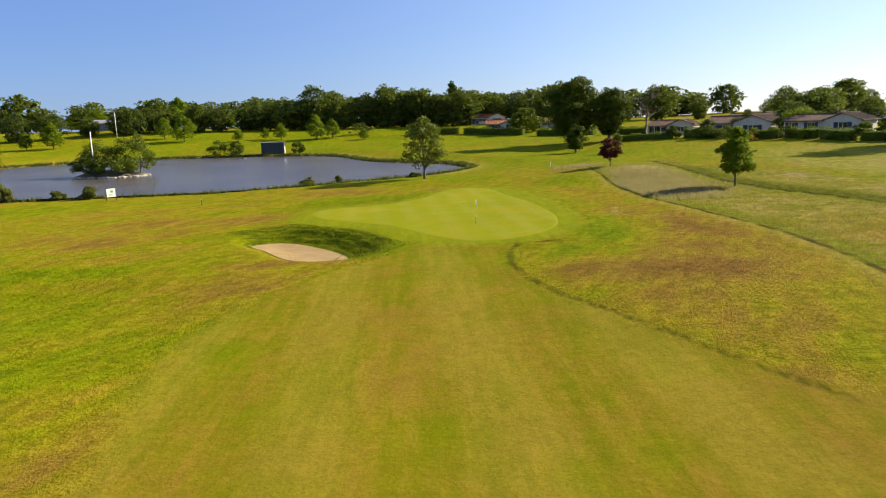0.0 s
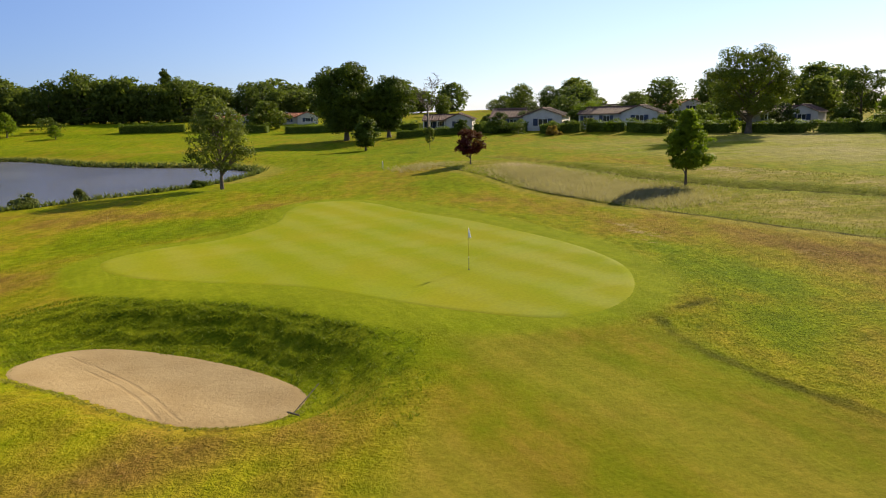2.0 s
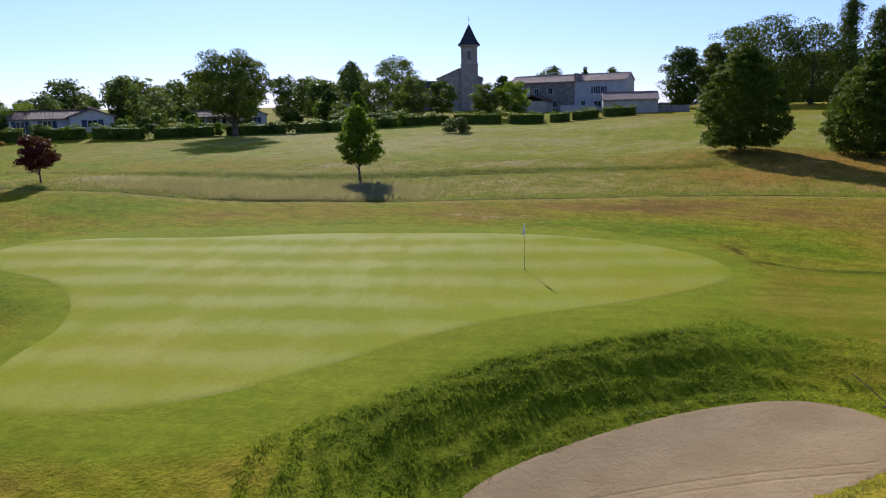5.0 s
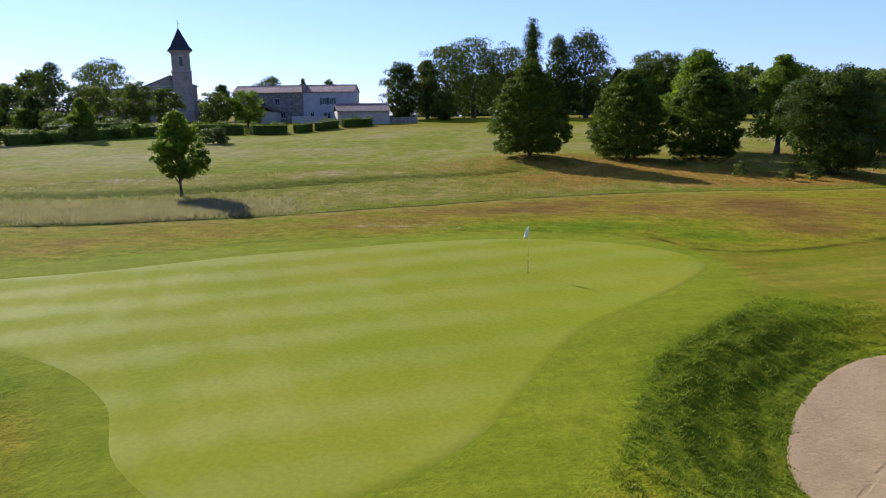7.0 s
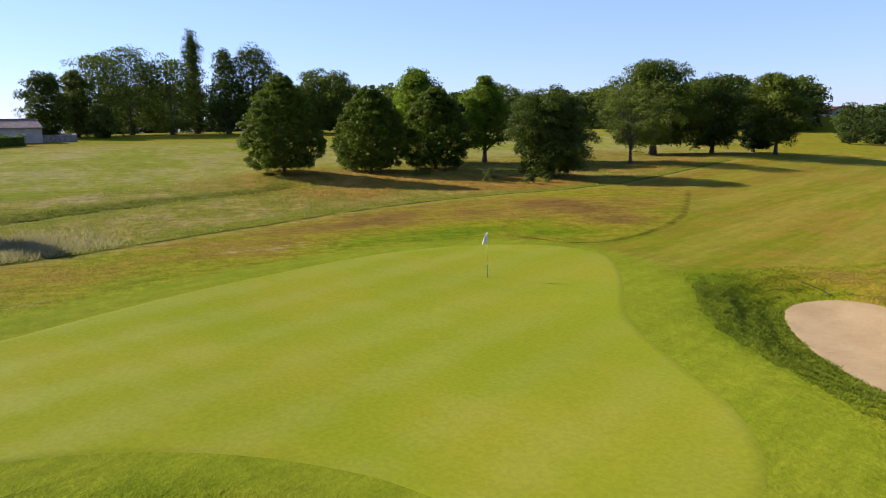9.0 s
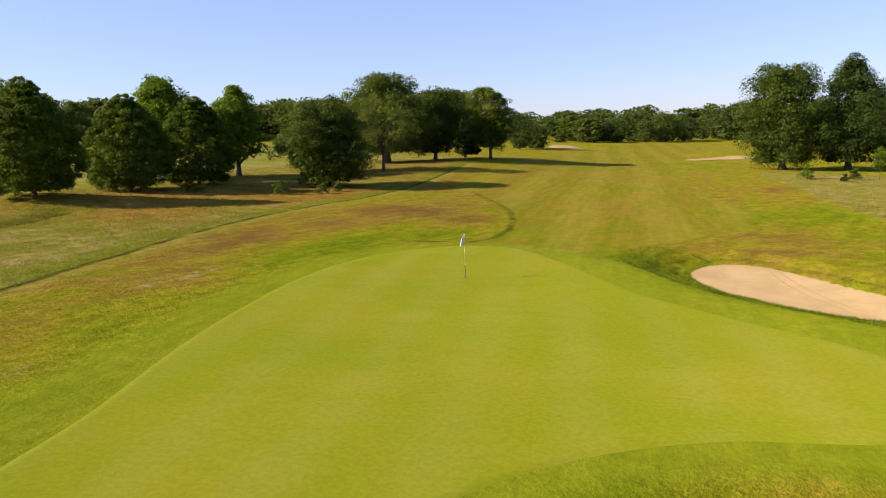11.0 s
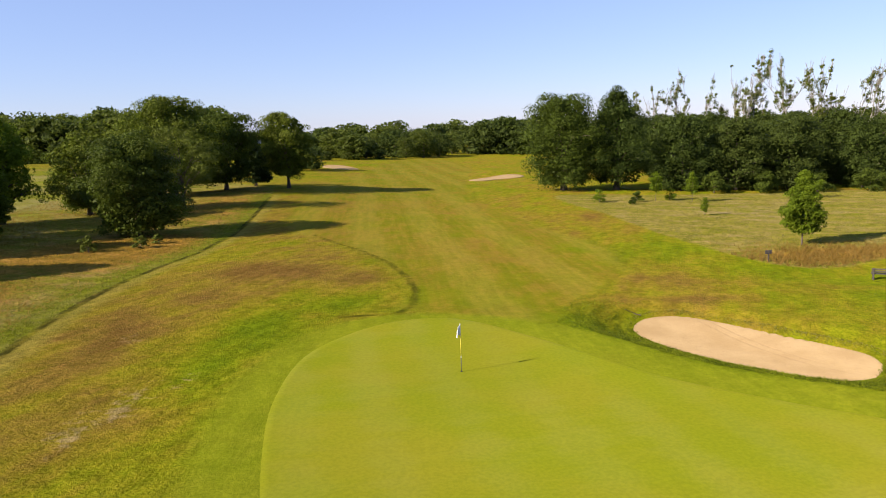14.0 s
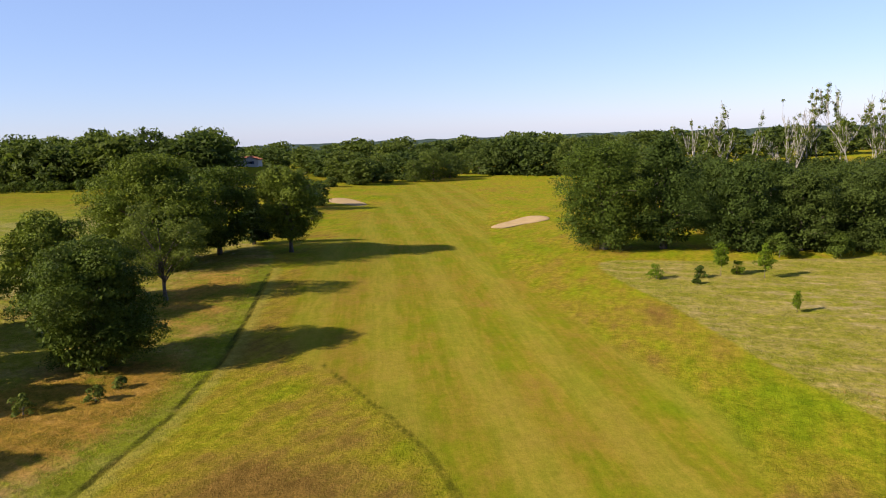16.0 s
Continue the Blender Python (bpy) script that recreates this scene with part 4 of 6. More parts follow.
tree((44.2, 183.0), 13.2, 9.0, "broad dark oak beside a larger one", "round", DARK_LEAF, seed=12, clear=0.10, lobes=50, leaves=6500, leaf_size=0.50, lobe=0.15, radius=0.4)
bare_tree((52.8, 180.8), 13.6, 10.5, "bare dead tree with many fine grey twigs", seed=6, radius=0.34, levels=5, spread=0.75, thin=0.035, bark=BARK)
tree((83.0, 118.3), 14.0, 13.6, "large open-crowned oak standing before white bungalows", "dome", OAK_LEAF, seed=15, clear=0.24, lobes=62, leaves=14000, leaf_size=0.33, lobe=0.115, gaps=0.5, radius=0.45, branches=24, fill=0.05)
hornbeam = tree((50.5, 44.9), 11.3, 8.5, "dense teardrop-shaped hornbeam in dry long grass", "teardrop", HORNBEAM_LEAF, seed=17, clear=0.0, lobes=380, leaves=21000, leaf_size=0.22, lobe=0.048, radius=0.17, wobble=0.2, group="row of hornbeams")
tree((50.4, 32.4), 10.9, 8.5, "dense teardrop-shaped hornbeam in dry long grass", "teardrop", HORNBEAM_LEAF, seed=18, clear=0.0, lobes=380, leaves=21000, leaf_size=0.22, lobe=0.048, radius=0.17, wobble=0.2, group="row of hornbeams")
tree((48.0, 23.6), 11.0, 8.5, "dense teardrop-shaped hornbeam in dry long grass", "teardrop", HORNBEAM_LEAF, seed=19, clear=0.0, lobes=380, leaves=21000, leaf_size=0.22, lobe=0.048, radius=0.17, wobble=0.2, group="row of hornbeams")
tree((57.5, 17.8), 14.0, 9.5, "tall light green tree behind the hornbeams", "egg", LIME_LEAF, seed=20, clear=0.18, lobes=48, leaves=8000, leaf_size=0.34, lobe=0.13)
tree((51.0, 10.5), 12.6, 8.0, "light green tree with a lobed crown", "egg", LIME_LEAF, seed=21, clear=0.16, lobes=46, leaves=7500, leaf_size=0.32, lobe=0.13)
tree((32.8, 19.6), 10.7, 10.2, "large dark bushy tree with branches down to the grass", "dome", DARK_LEAF, seed=23, clear=0.02, lobes=90, leaves=24000, leaf_size=0.22, lobe=0.12, radius=0.2)
tree((45.0, 1.5), 10.8, 9.5, "dark leafy tree behind a larger bush", "dome", OAK_LEAF, seed=24, clear=0.05, lobes=60, leaves=9000, leaf_size=0.30, lobe=0.12)
tree((34.3, -1.8), 10.9, 8.6, "thin-crowned pale leaved tree with a bare trunk", "round", GREY_LEAF, seed=25, clear=0.24, lobes=50, leaves=12000, leaf_size=0.20, lobe=0.11, gaps=0.6, radius=0.2, branches=22, fill=0.03)
tree((24.8, -30.5), 12.9, 9.2, "upright oak with a straight trunk beside the fairway", "round", OAK_LEAF, seed=27, clear=0.14, lobes=56, leaves=14000, leaf_size=0.26, lobe=0.12, radius=0.27, branches=16)
tree((41.5, -21.5), 15.6, 17.5, "huge spreading oak beside the fairway", "dome", OAK_LEAF, seed=29, clear=0.08, lobes=110, leaves=24000, leaf_size=0.30, lobe=0.115, radius=0.55, branches=22)
tree((35.5, -31.0), 13.2, 12.5, "dark tree standing close to a huge oak", "round", DARK_LEAF, seed=31, clear=0.05, lobes=50, leaves=8000, leaf_size=0.36, lobe=0.13)
tree((32.5, -41.0), 10.0, 6.4, "dark conifer with drooping branches", "cone", YEW_LEAF, seed=33, clear=0.03, lobes=50, leaves=6000, leaf_size=0.34, lobe=0.10)
tree((-31.1, 31.0), 7.1, 3.9, "young light green tree in a patch of long grass", "spire", LIME_LEAF, seed=35, clear=0.13, lobes=36, leaves=6000, leaf_size=0.21, lobe=0.13, gaps=0.3, radius=0.07, branches=16)
tree((-33.6, -13.0), 4.6, 2.4, "thin sapling with sparse leaves before the wood", "egg", LIME_LEAF, seed=36, clear=0.3, lobes=18, leaves=900, leaf_size=0.2, lobe=0.14, radius=0.04, name="sapling")
tree((-38.5, -11.0), 4.8, 2.2, "thin sapling with sparse leaves before the wood", "egg", LIME_LEAF, seed=37, clear=0.25, lobes=18, leaves=900, leaf_size=0.2, lobe=0.14, radius=0.04, name="sapling")
tree((-32.7, 6.6), 2.4, 1.0, "very small sapling in the long grass", "column", LIME_LEAF, seed=38, clear=0.15, lobes=10, leaves=420, leaf_size=0.14, lobe=0.2, radius=0.03, name="sapling")
for x, y, h, w, s in [(-24.4, -11.5, 2.3, 2.2, 1), (-30.3, -12.0, 1.7, 1.8, 2), (-36.0, -13.5, 2.0, 2.0, 3), (-28.4, -8.5, 1.2, 1.0, 4), (-60.0, -14.0, 3.2, 3.0, 5)]:
    shrub((x, y), h, w, "small green shrub in the grass before the wood", LIME_LEAF if s % 2 else DARK_LEAF, 40 + s, 500, 0.2)
for x, y, h, w, s in [(33.8, 29.2, 1.5, 1.8, 1), (30.0, 27.0, 1.2, 1.6, 2), (29.2, 24.5, 0.9, 1.3, 3), (44.0, 30.0, 0.9, 2.2, 4)]:
    shrub((x, y), h, w, "low bramble shrub in dry long grass", GREY_LEAF, 50 + s, 420, 0.18)

# ---- the wood in the south-west ----
tree((-25.0, -37.5), 18.3, 15.0, "big dark green tree at the corner of the wood", "dome", DARK_LEAF, seed=61, clear=0.03, lobes=110, leaves=20000, leaf_size=0.32, lobe=0.12, radius=0.5, branches=18)
tree((-35.0, -37.0), 19.8, 12.5, "tall oak at the edge of the wood", "egg", WOOD_LEAF, seed=62, clear=0.03, lobes=95, leaves=16000, leaf_size=0.32, lobe=0.12, radius=0.45)
wood = [tree((-46.0, -33.0), 14.0, 11.0, "dark leafy tree in a dense wood", "dome", WOOD_LEAF, seed=63, clear=0.0, lobes=80, leaves=9500, leaf_size=0.36, lobe=0.13, group="trees of the wood"),
        tree((-55.5, -32.0), 13.2, 11.5, "dark leafy tree in a dense wood", "dome", WOOD_LEAF, seed=64, clear=0.0, lobes=80, leaves=9500, leaf_size=0.36, lobe=0.13, group="trees of the wood"),
        tree((-65.0, -31.0), 13.8, 11.0, "dark leafy tree in a dense wood", "round", WOOD_LEAF, seed=65, clear=0.0, lobes=80, leaves=9500, leaf_size=0.36, lobe=0.13, group="trees of the wood")]
rng_wood = np.random.default_rng(5)
LATER = []
for row, (yy, tall) in enumerate([(-31.5, 0.96), (-42.0, 1.02), (-54.0, 1.05), (-68.0, 1.05)]):
    for k, xx in enumerate(np.arange(-42.0 - 4 * (row % 2), -118.0, -9.5)):
        if row == 0 and k < 4:
            continue
        if row > 0 and k < 1:
            continue
        if row:
            LATER.append((xx + rng_wood.uniform(-2, 2), yy + rng_wood.uniform(-2, 2), 14.0 * tall * rng_wood.uniform(0.88, 1.08)))
            continue
        placed(wood[(k + row) % 3], (xx + rng_wood.uniform(-2, 2), yy + rng_wood.uniform(-2, 2)), tall * rng_wood.uniform(0.88, 1.08), rng_wood.uniform(0, 6.28))
for x, y, h, w, s in [(-61.5, -72.0, 24.5, 11.0, 1), (-74.6, -67.0, 26.5, 9.0, 2), (-80.1, -60.6, 26.5, 11.0, 3), (-86.0, -58.0, 24.0, 10.0, 4), (-91.5, -55.0, 22.0, 11.0, 5), (-50.5, -84.0, 20.0, 7.0, 6), (-69.0, -66.0, 19.0, 6.0, 7), (-97.0, -60.0, 24.0, 8.0, 8), (-65.5, -70.0, 22.5, 6.0, 9), (-71.5, -64.0, 24.0, 5.5, 10), (-77.5, -70.0, 25.0, 6.0, 11), (-83.0, -66.0, 27.0, 7.0, 12), (-88.5, -62.0, 25.0, 6.5, 13), (-56.0, -76.0, 21.0, 6.0, 14), (-94.0, -66.0, 26.0, 7.0, 15)]:
    bare_tree((x, y), h * 1.06, w, "tall dying tree with pale bare limbs and clumps of ivy", seed=70 + s, clumps=90 if s < 7 else 36, leaf=(OAK_LEAF, GREY_LEAF, GREY_LEAF)[s % 3], radius=0.28, spread=0.30, group="dying trees over the wood", levels=4 if s < 9 else 3, leaves_each=44, clump_size=0.5, thin=0.045, leaf_size=0.24)
for x, y, h, w, s in [(-58.0, -25.5, 4.0, 5.5, 1), (-66.0, -24.5, 3.4, 6.0, 2), (-75.0, -23.0, 4.0, 7.0, 3), (-49.0, -26.5, 4.2, 5.0, 4), (-84.0, -22.0, 4.5, 8.0, 5)]:
    shrub((x, y), h, w, "leafy undergrowth along the edge of the wood", DARK_LEAF, 80 + s, 1500, 0.3, 18)

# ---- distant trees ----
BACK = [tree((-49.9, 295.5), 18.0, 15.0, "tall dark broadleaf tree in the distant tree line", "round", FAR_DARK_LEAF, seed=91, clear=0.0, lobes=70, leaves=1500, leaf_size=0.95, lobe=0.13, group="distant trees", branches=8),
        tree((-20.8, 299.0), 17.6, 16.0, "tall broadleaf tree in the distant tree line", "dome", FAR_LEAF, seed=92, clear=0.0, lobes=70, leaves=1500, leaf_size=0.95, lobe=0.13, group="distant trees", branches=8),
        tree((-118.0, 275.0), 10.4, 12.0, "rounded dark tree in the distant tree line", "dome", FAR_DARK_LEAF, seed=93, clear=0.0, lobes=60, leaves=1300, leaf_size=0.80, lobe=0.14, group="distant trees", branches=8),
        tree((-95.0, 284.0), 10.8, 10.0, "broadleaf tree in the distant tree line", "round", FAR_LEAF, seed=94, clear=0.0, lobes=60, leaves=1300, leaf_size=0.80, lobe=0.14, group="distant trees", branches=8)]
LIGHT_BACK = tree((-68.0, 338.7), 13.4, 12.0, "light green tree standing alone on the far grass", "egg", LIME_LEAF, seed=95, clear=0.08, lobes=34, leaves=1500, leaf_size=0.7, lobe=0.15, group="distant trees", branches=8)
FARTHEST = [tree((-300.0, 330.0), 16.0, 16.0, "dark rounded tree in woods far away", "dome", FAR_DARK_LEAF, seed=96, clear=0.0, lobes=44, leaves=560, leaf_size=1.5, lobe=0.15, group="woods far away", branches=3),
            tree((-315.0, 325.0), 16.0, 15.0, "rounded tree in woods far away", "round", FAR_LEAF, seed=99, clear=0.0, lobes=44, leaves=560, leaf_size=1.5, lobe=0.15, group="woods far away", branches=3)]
SIZES = (18.0, 17.6, 10.4, 10.8)
rng_far = np.random.default_rng(11)


def far_tree(x, y, h, kind=None):
    k = int(rng_far.integers(0, 4)) if kind is None else kind
    placed(BACK[k], (x, y), h / SIZES[k], rng_far.uniform(0, 6.28), rng_far.uniform(0.85, 1.1), rng_far.uniform(0.95, 1.35))


WOODS = []


def farthest_tree(x, y, h):
    WOODS.append((int(rng_far.integers(0, 2)), x, y, h / 16.0, rng_far.uniform(0, 6.28), rng_far.uniform(0.8, 1.15), rng_far.uniform(1.2, 1.7)))


for k, (x, y, h) in enumerate(LATER):
    placed(wood[k % 3], (x, y), h / 14.0, rng_far.uniform(0, 6.28))
# north-west line behind the pond, and the village trees
for x, y, h in [(-152, 258, 13.8), (-142, 264, 13), (-132, 271, 9.5), (-106, 282, 10), (-87, 287, 14.4), (-72, 291, 15.8), (-63, 293, 15.8), (-39, 297, 18.8), (-30, 298, 18.2), (-8, 300, 18.8), (-3, 303, 18.6),
                (10, 292, 18.0), (24, 299, 16.6), (33, 298, 15.1), (44, 297, 14.4), (60, 292, 13), (75, 290, 12), (88, 287, 14), (103, 281, 9), (131, 270, 13), (141, 265, 11), (149, 260, 13), (-165, 252, 14), (-180, 246, 14), (-200, 240, 15)]:
    far_tree(x, y, h * (0.78 if x < 60 else 0.9))
for x, y, h in [(-170, 318, 8), (-179, 351, 7.5), (-163, 345, 11), (-96, 332, 8), (-62, 346, 10), (-84, 340, 8), (-112, 312, 13.6)]:
    placed(LIGHT_BACK, (x, y), h / 13.4, rng_far.uniform(0, 6.28))
for x, y, h in [(-142.1, 225.9, 6.5), (-136, 236, 6.0), (-128.0, 238.0, 9.0), (-90.0, 254.0, 9.5), (-70.5, 253.0, 4.5), (-62.0, 257.5, 4.2), (-56.0, 256.0, 6.0), (-43.0, 254.5, 9.0), (-38.0, 259.0, 7.0), (-26.0, 253.0, 4.0), (-100, 262, 8.0)]:
    placed(LIGHT_BACK, (x, y), h / 13.4, rng_far.uniform(0, 6.28), 1.0, rng_far.uniform(0.85, 1.15))
for k in range(46):
    x = -330 + k * 10.5 + rng_far.uniform(-4, 4)
    farthest_tree(x, 375 - 0.0006 * (x + 40) ** 2 + rng_far.uniform(-10, 14), rng_far.uniform(11.5, 16.0))
tree((6.6, 301.0), 18.5, 5.0, "slim tall poplar in the distant tree line", "column", DARK_LEAF, seed=97, clear=0.04, lobes=30, leaves=1800, leaf_size=0.7, lobe=0.12)
tree((31.4, 255.0), 8.2, 14.0, "low spreading tree beside the far green", "dome", OAK_LEAF, seed=98, clear=0.02, lobes=30, leaves=2600, leaf_size=0.6, lobe=0.13)
for x, y, h in [(-56, 298, 13.5), (-44, 303, 14.5), (-24, 306, 14), (-14, 304, 14.5), (2, 296, 13), (16, 301, 14), (40, 303, 12), (-78, 296, 11), (-98, 290, 9.5), (-113, 283, 9), (-124, 279, 8.5), (-70, 300, 13), (52, 300, 11), (66, 296, 11)]:
    far_tree(x, y, h)
# east: between and behind the houses
for x, y, h in [(112, 205, 12), (100, 190, 9), (90, 180, 8), (118, 178, 10), (125, 168, 11), (135, 160, 9), (150, 150, 10), (140, 175, 12), (160, 165, 12), (128, 140, 8), (112, 150, 7), (175, 140, 11), (104, 172, 7), (185, 130, 12), (150, 128, 9)]:
    far_tree(x, y, h)
for x, y, h, w, s, m in [(80.5, 157, 6.2, 9.0, 1, LIME_LEAF), (74, 170, 6.2, 6.0, 2, DARK_LEAF), (63, 166, 4.5, 5.5, 3, DARK_LEAF), (95, 134, 4.4, 4.2, 4, DARK_LEAF), (98, 124, 4.6, 5.0, 5, YEW_LEAF), (57, 172, 3.2, 4.0, 6, DARK_LEAF), (66, 150, 2.0, 3.0, 7, RUST_LEAF), (92, 138, 3.2, 5.0, 8, HEDGE_LEAF), (84, 140, 2.4, 4.0, 9, HEDGE_LEAF)]:
    shrub((x, y), h, w, "clipped garden shrub beside a bungalow", m, 100 + s, 1300, 0.34, 16)
rng_garden = np.random.default_rng(31)
for k in range(46):
    a = k / 45
    x, y = 62 + 46 * a + rng_garden.uniform(-3, 9), 186 - 84 * a + rng_garden.uniform(-3, 7)
    if min((x - p) ** 2 + (y - q) ** 2 for p, q in ((73, 165), (82, 145), (103, 125), (64, 188), (70, 168), (78, 150), (98, 131))) < 36:
        continue
    shrub((x, y), rng_garden.uniform(1.8, 5.0), rng_garden.uniform(2.5, 6.0), "rounded garden shrub among the bungalows", (DARK_LEAF, HEDGE_LEAF, OAK_LEAF, LIME_LEAF)[k % 4], 500 + k, 900, 0.36, 14, group="garden shrubs")
for k in range(34):
    far_tree(150 + 0.9 * k + rng_far.uniform(-8, 22), 330 - 7.2 * k + rng_far.uniform(-6, 6), rng_far.uniform(4.5, 8.5))
for k, (x, y, h, w, m) in enumerate([(68.5, 153, 2.3, 3.4, HEDGE_LEAF), (72.8, 147.5, 2.8, 3.6, OAK_LEAF), (74.0, 143, 2.2, 2.8, LIME_LEAF), (76.0, 136, 2.0, 3.2, HEDGE_LEAF), (77.6, 131.0, 2.6, 3.0, DARK_LEAF), (80.5, 125.5, 2.0, 3.2, HEDGE_LEAF), (83.4, 121.2, 2.4, 2.8, LIME_LEAF), (86.6, 113.5, 2.0, 3.4, DARK_LEAF),
                                     (88.0, 110.2, 2.3, 2.6, HEDGE_LEAF), (91.4, 105.4, 2.0, 3.0, OAK_LEAF), (94.0, 102.4, 2.6, 3.0, HEDGE_LEAF), (99.0, 97.0, 2.0, 3.2, DARK_LEAF), (101.6, 94.2, 2.5, 2.8, LIME_LEAF), (106.0, 89.0, 2.1, 3.0, HEDGE_LEAF), (64.0, 160.0, 2.6, 4.0, OAK_LEAF), (61.0, 166.0, 3.2, 4.2, HEDGE_LEAF)]):
    shrub((x, y), h, w, "rounded green shrub grown into a garden hedge", m, 560 + k, 800, 0.26, 12, group="hedge shrubs")
# east: the church green
for x, y, h, w, s, m, pf in [(128, 112, 13, 10, 1, DARK_LEAF, "egg"), (138, 104, 14, 12, 2, OAK_LEAF, "round"), (118, 104, 9, 9, 3, GREY_LEAF, "dome"), (120, 96, 9, 7, 4, GREY_LEAF, "round"), (97.4, 101.2, 7.0, 3.6, 5, LIME_LEAF, "egg"), (131, 92, 8.0, 6, 6, OAK_LEAF, "round"),
                             (132, 82, 7.6, 7, 7, GREY_LEAF, "round"), (134, 76, 8.0, 8, 8, LIME_LEAF, "dome"), (116, 122, 10, 9, 9, DARK_LEAF, "round"), (112, 112, 7, 6, 10, DARK_LEAF, "egg"), (160, 110, 14, 10, 11, OAK_LEAF, "round"), (168, 82, 10, 6, 12, DARK_LEAF, "egg"), (182, 70, 12, 9, 13, DARK_LEAF, "round"), (186, 60, 12, 7, 14, DARK_LEAF, "cone"), (190, 52, 12, 8, 15, GREY_LEAF, "egg")]:
    tree((x, y), h, w, "leafy tree on the grass before the church" if s < 9 else "leafy village tree near the church", pf, m, seed=120 + s, clear=0.10, lobes=46, leaves=5600, leaf_size=0.32, lobe=0.12, gaps=0.55, branches=9, fill=0.06)
# south-east: park trees behind the range
for x, y, h, w, s, m, pf in [(163, 36, 15, 10, 1, DARK_LEAF, "round"), (167, 28, 17, 9, 2, GREY_LEAF, "egg"), (168, 22, 21.5, 19, 3, OAK_LEAF, "dome"), (172, 13, 22.5, 20, 4, OAK_LEAF, "dome"), (168, 4, 21.5, 18, 5, OAK_LEAF, "dome"), (173, -5.5, 29.6, 5.4, 6, DARK_LEAF, "poplar"), (160, -8, 24, 11, 7, DARK_LEAF, "egg"), (157, -15, 24, 12, 8, DARK_LEAF, "round"), (152, -22, 14, 8, 9, DARK_LEAF, "cone"),
                             (150, -30, 17.5, 12, 10, OAK_LEAF, "round"), (142, -31, 17, 13, 11, OAK_LEAF, "dome"), (138, -38, 12, 9, 12, OAK_LEAF, "round"), (128, -40, 12.5, 10, 13, GREY_LEAF, "dome"), (156, 26, 8, 6, 14, GREY_LEAF, "dome")]:
    tree((x, y), h, w, "slim tall poplar among park trees" if pf == "poplar" else "tall park tree at the end of the practice field", pf, m, seed=140 + s, clear=0.0, lobes=60, leaves=5600, leaf_size=0.46, lobe=0.14, branches=8)
for k in range(44):
    x, y = 82 + (k % 22) * 8.5 + rng_far.uniform(-4, 4), -188 - 16 * (k // 22) + rng_far.uniform(-6, 6) - 0.25 * (k % 22)
    far_tree(x, y, rng_far.uniform(17, 22))
for k in range(20):
    far_tree(236 - k * 3 + rng_far.uniform(-4, 4), -5 - k * 9 + rng_far.uniform(-4, 4), rng_far.uniform(14, 19))
for k in range(9):
    shrub((92 + k * 7.5, -168 + rng_far.uniform(-2, 2)), 4.0, 9.0, "leafy undergrowth along the edge of far woods", DARK_LEAF, 400 + k, 500, 0.6, 12)
# south: end of the fairway and beyond
for x, y, h in [(-38, -255, 17), (-48, -250, 17), (-58, -246, 16), (-30, -262, 16), (-68, -238, 17), (-46, -262, 19), (-22, -268, 12), (-76, -225, 16), (-82, -205, 17), (-84, -185, 17), (-82, -165, 16), (-78, -148, 16), (-70, -135, 15)]:
    far_tree(x, y, h)
for x, y, h, s in [(2, -214, 9, 1), (13, -206, 4, 2), (24, -196, 11, 3), (19, -212, 10, 0), (-6, -222, 12, 1), (33, -182, 4, 2), (6, -232, 12, 2), (30, -208, 12, 3), (-14, -238, 13, 0), (16, -240, 13, 1), (38, -226, 12, 2), (-2, -240, 12, 3), (26, -232, 12, 0)]:
    far_tree(x, y, h, s)
for k in range(120):
    a = k / 119
    x = 330 - 720 * a + rng_far.uniform(-8, 8)
    d = (0, 70, 160)[k % 3]
    farthest_tree(x, -330 - d + 0.0006 * (x - 20) ** 2 * (1 if x < 0 else -0.35) + rng_far.uniform(-16, 16), rng_far.uniform(12, 17))

for x, y, h in [(33.0, -100.0, 9.0), (30.0, -110.0, 7.0)]:
    far_tree(x, y, h)
joined_trees("distant_trees", "dark and light green trees of distant woods", FARTHEST, WOODS)


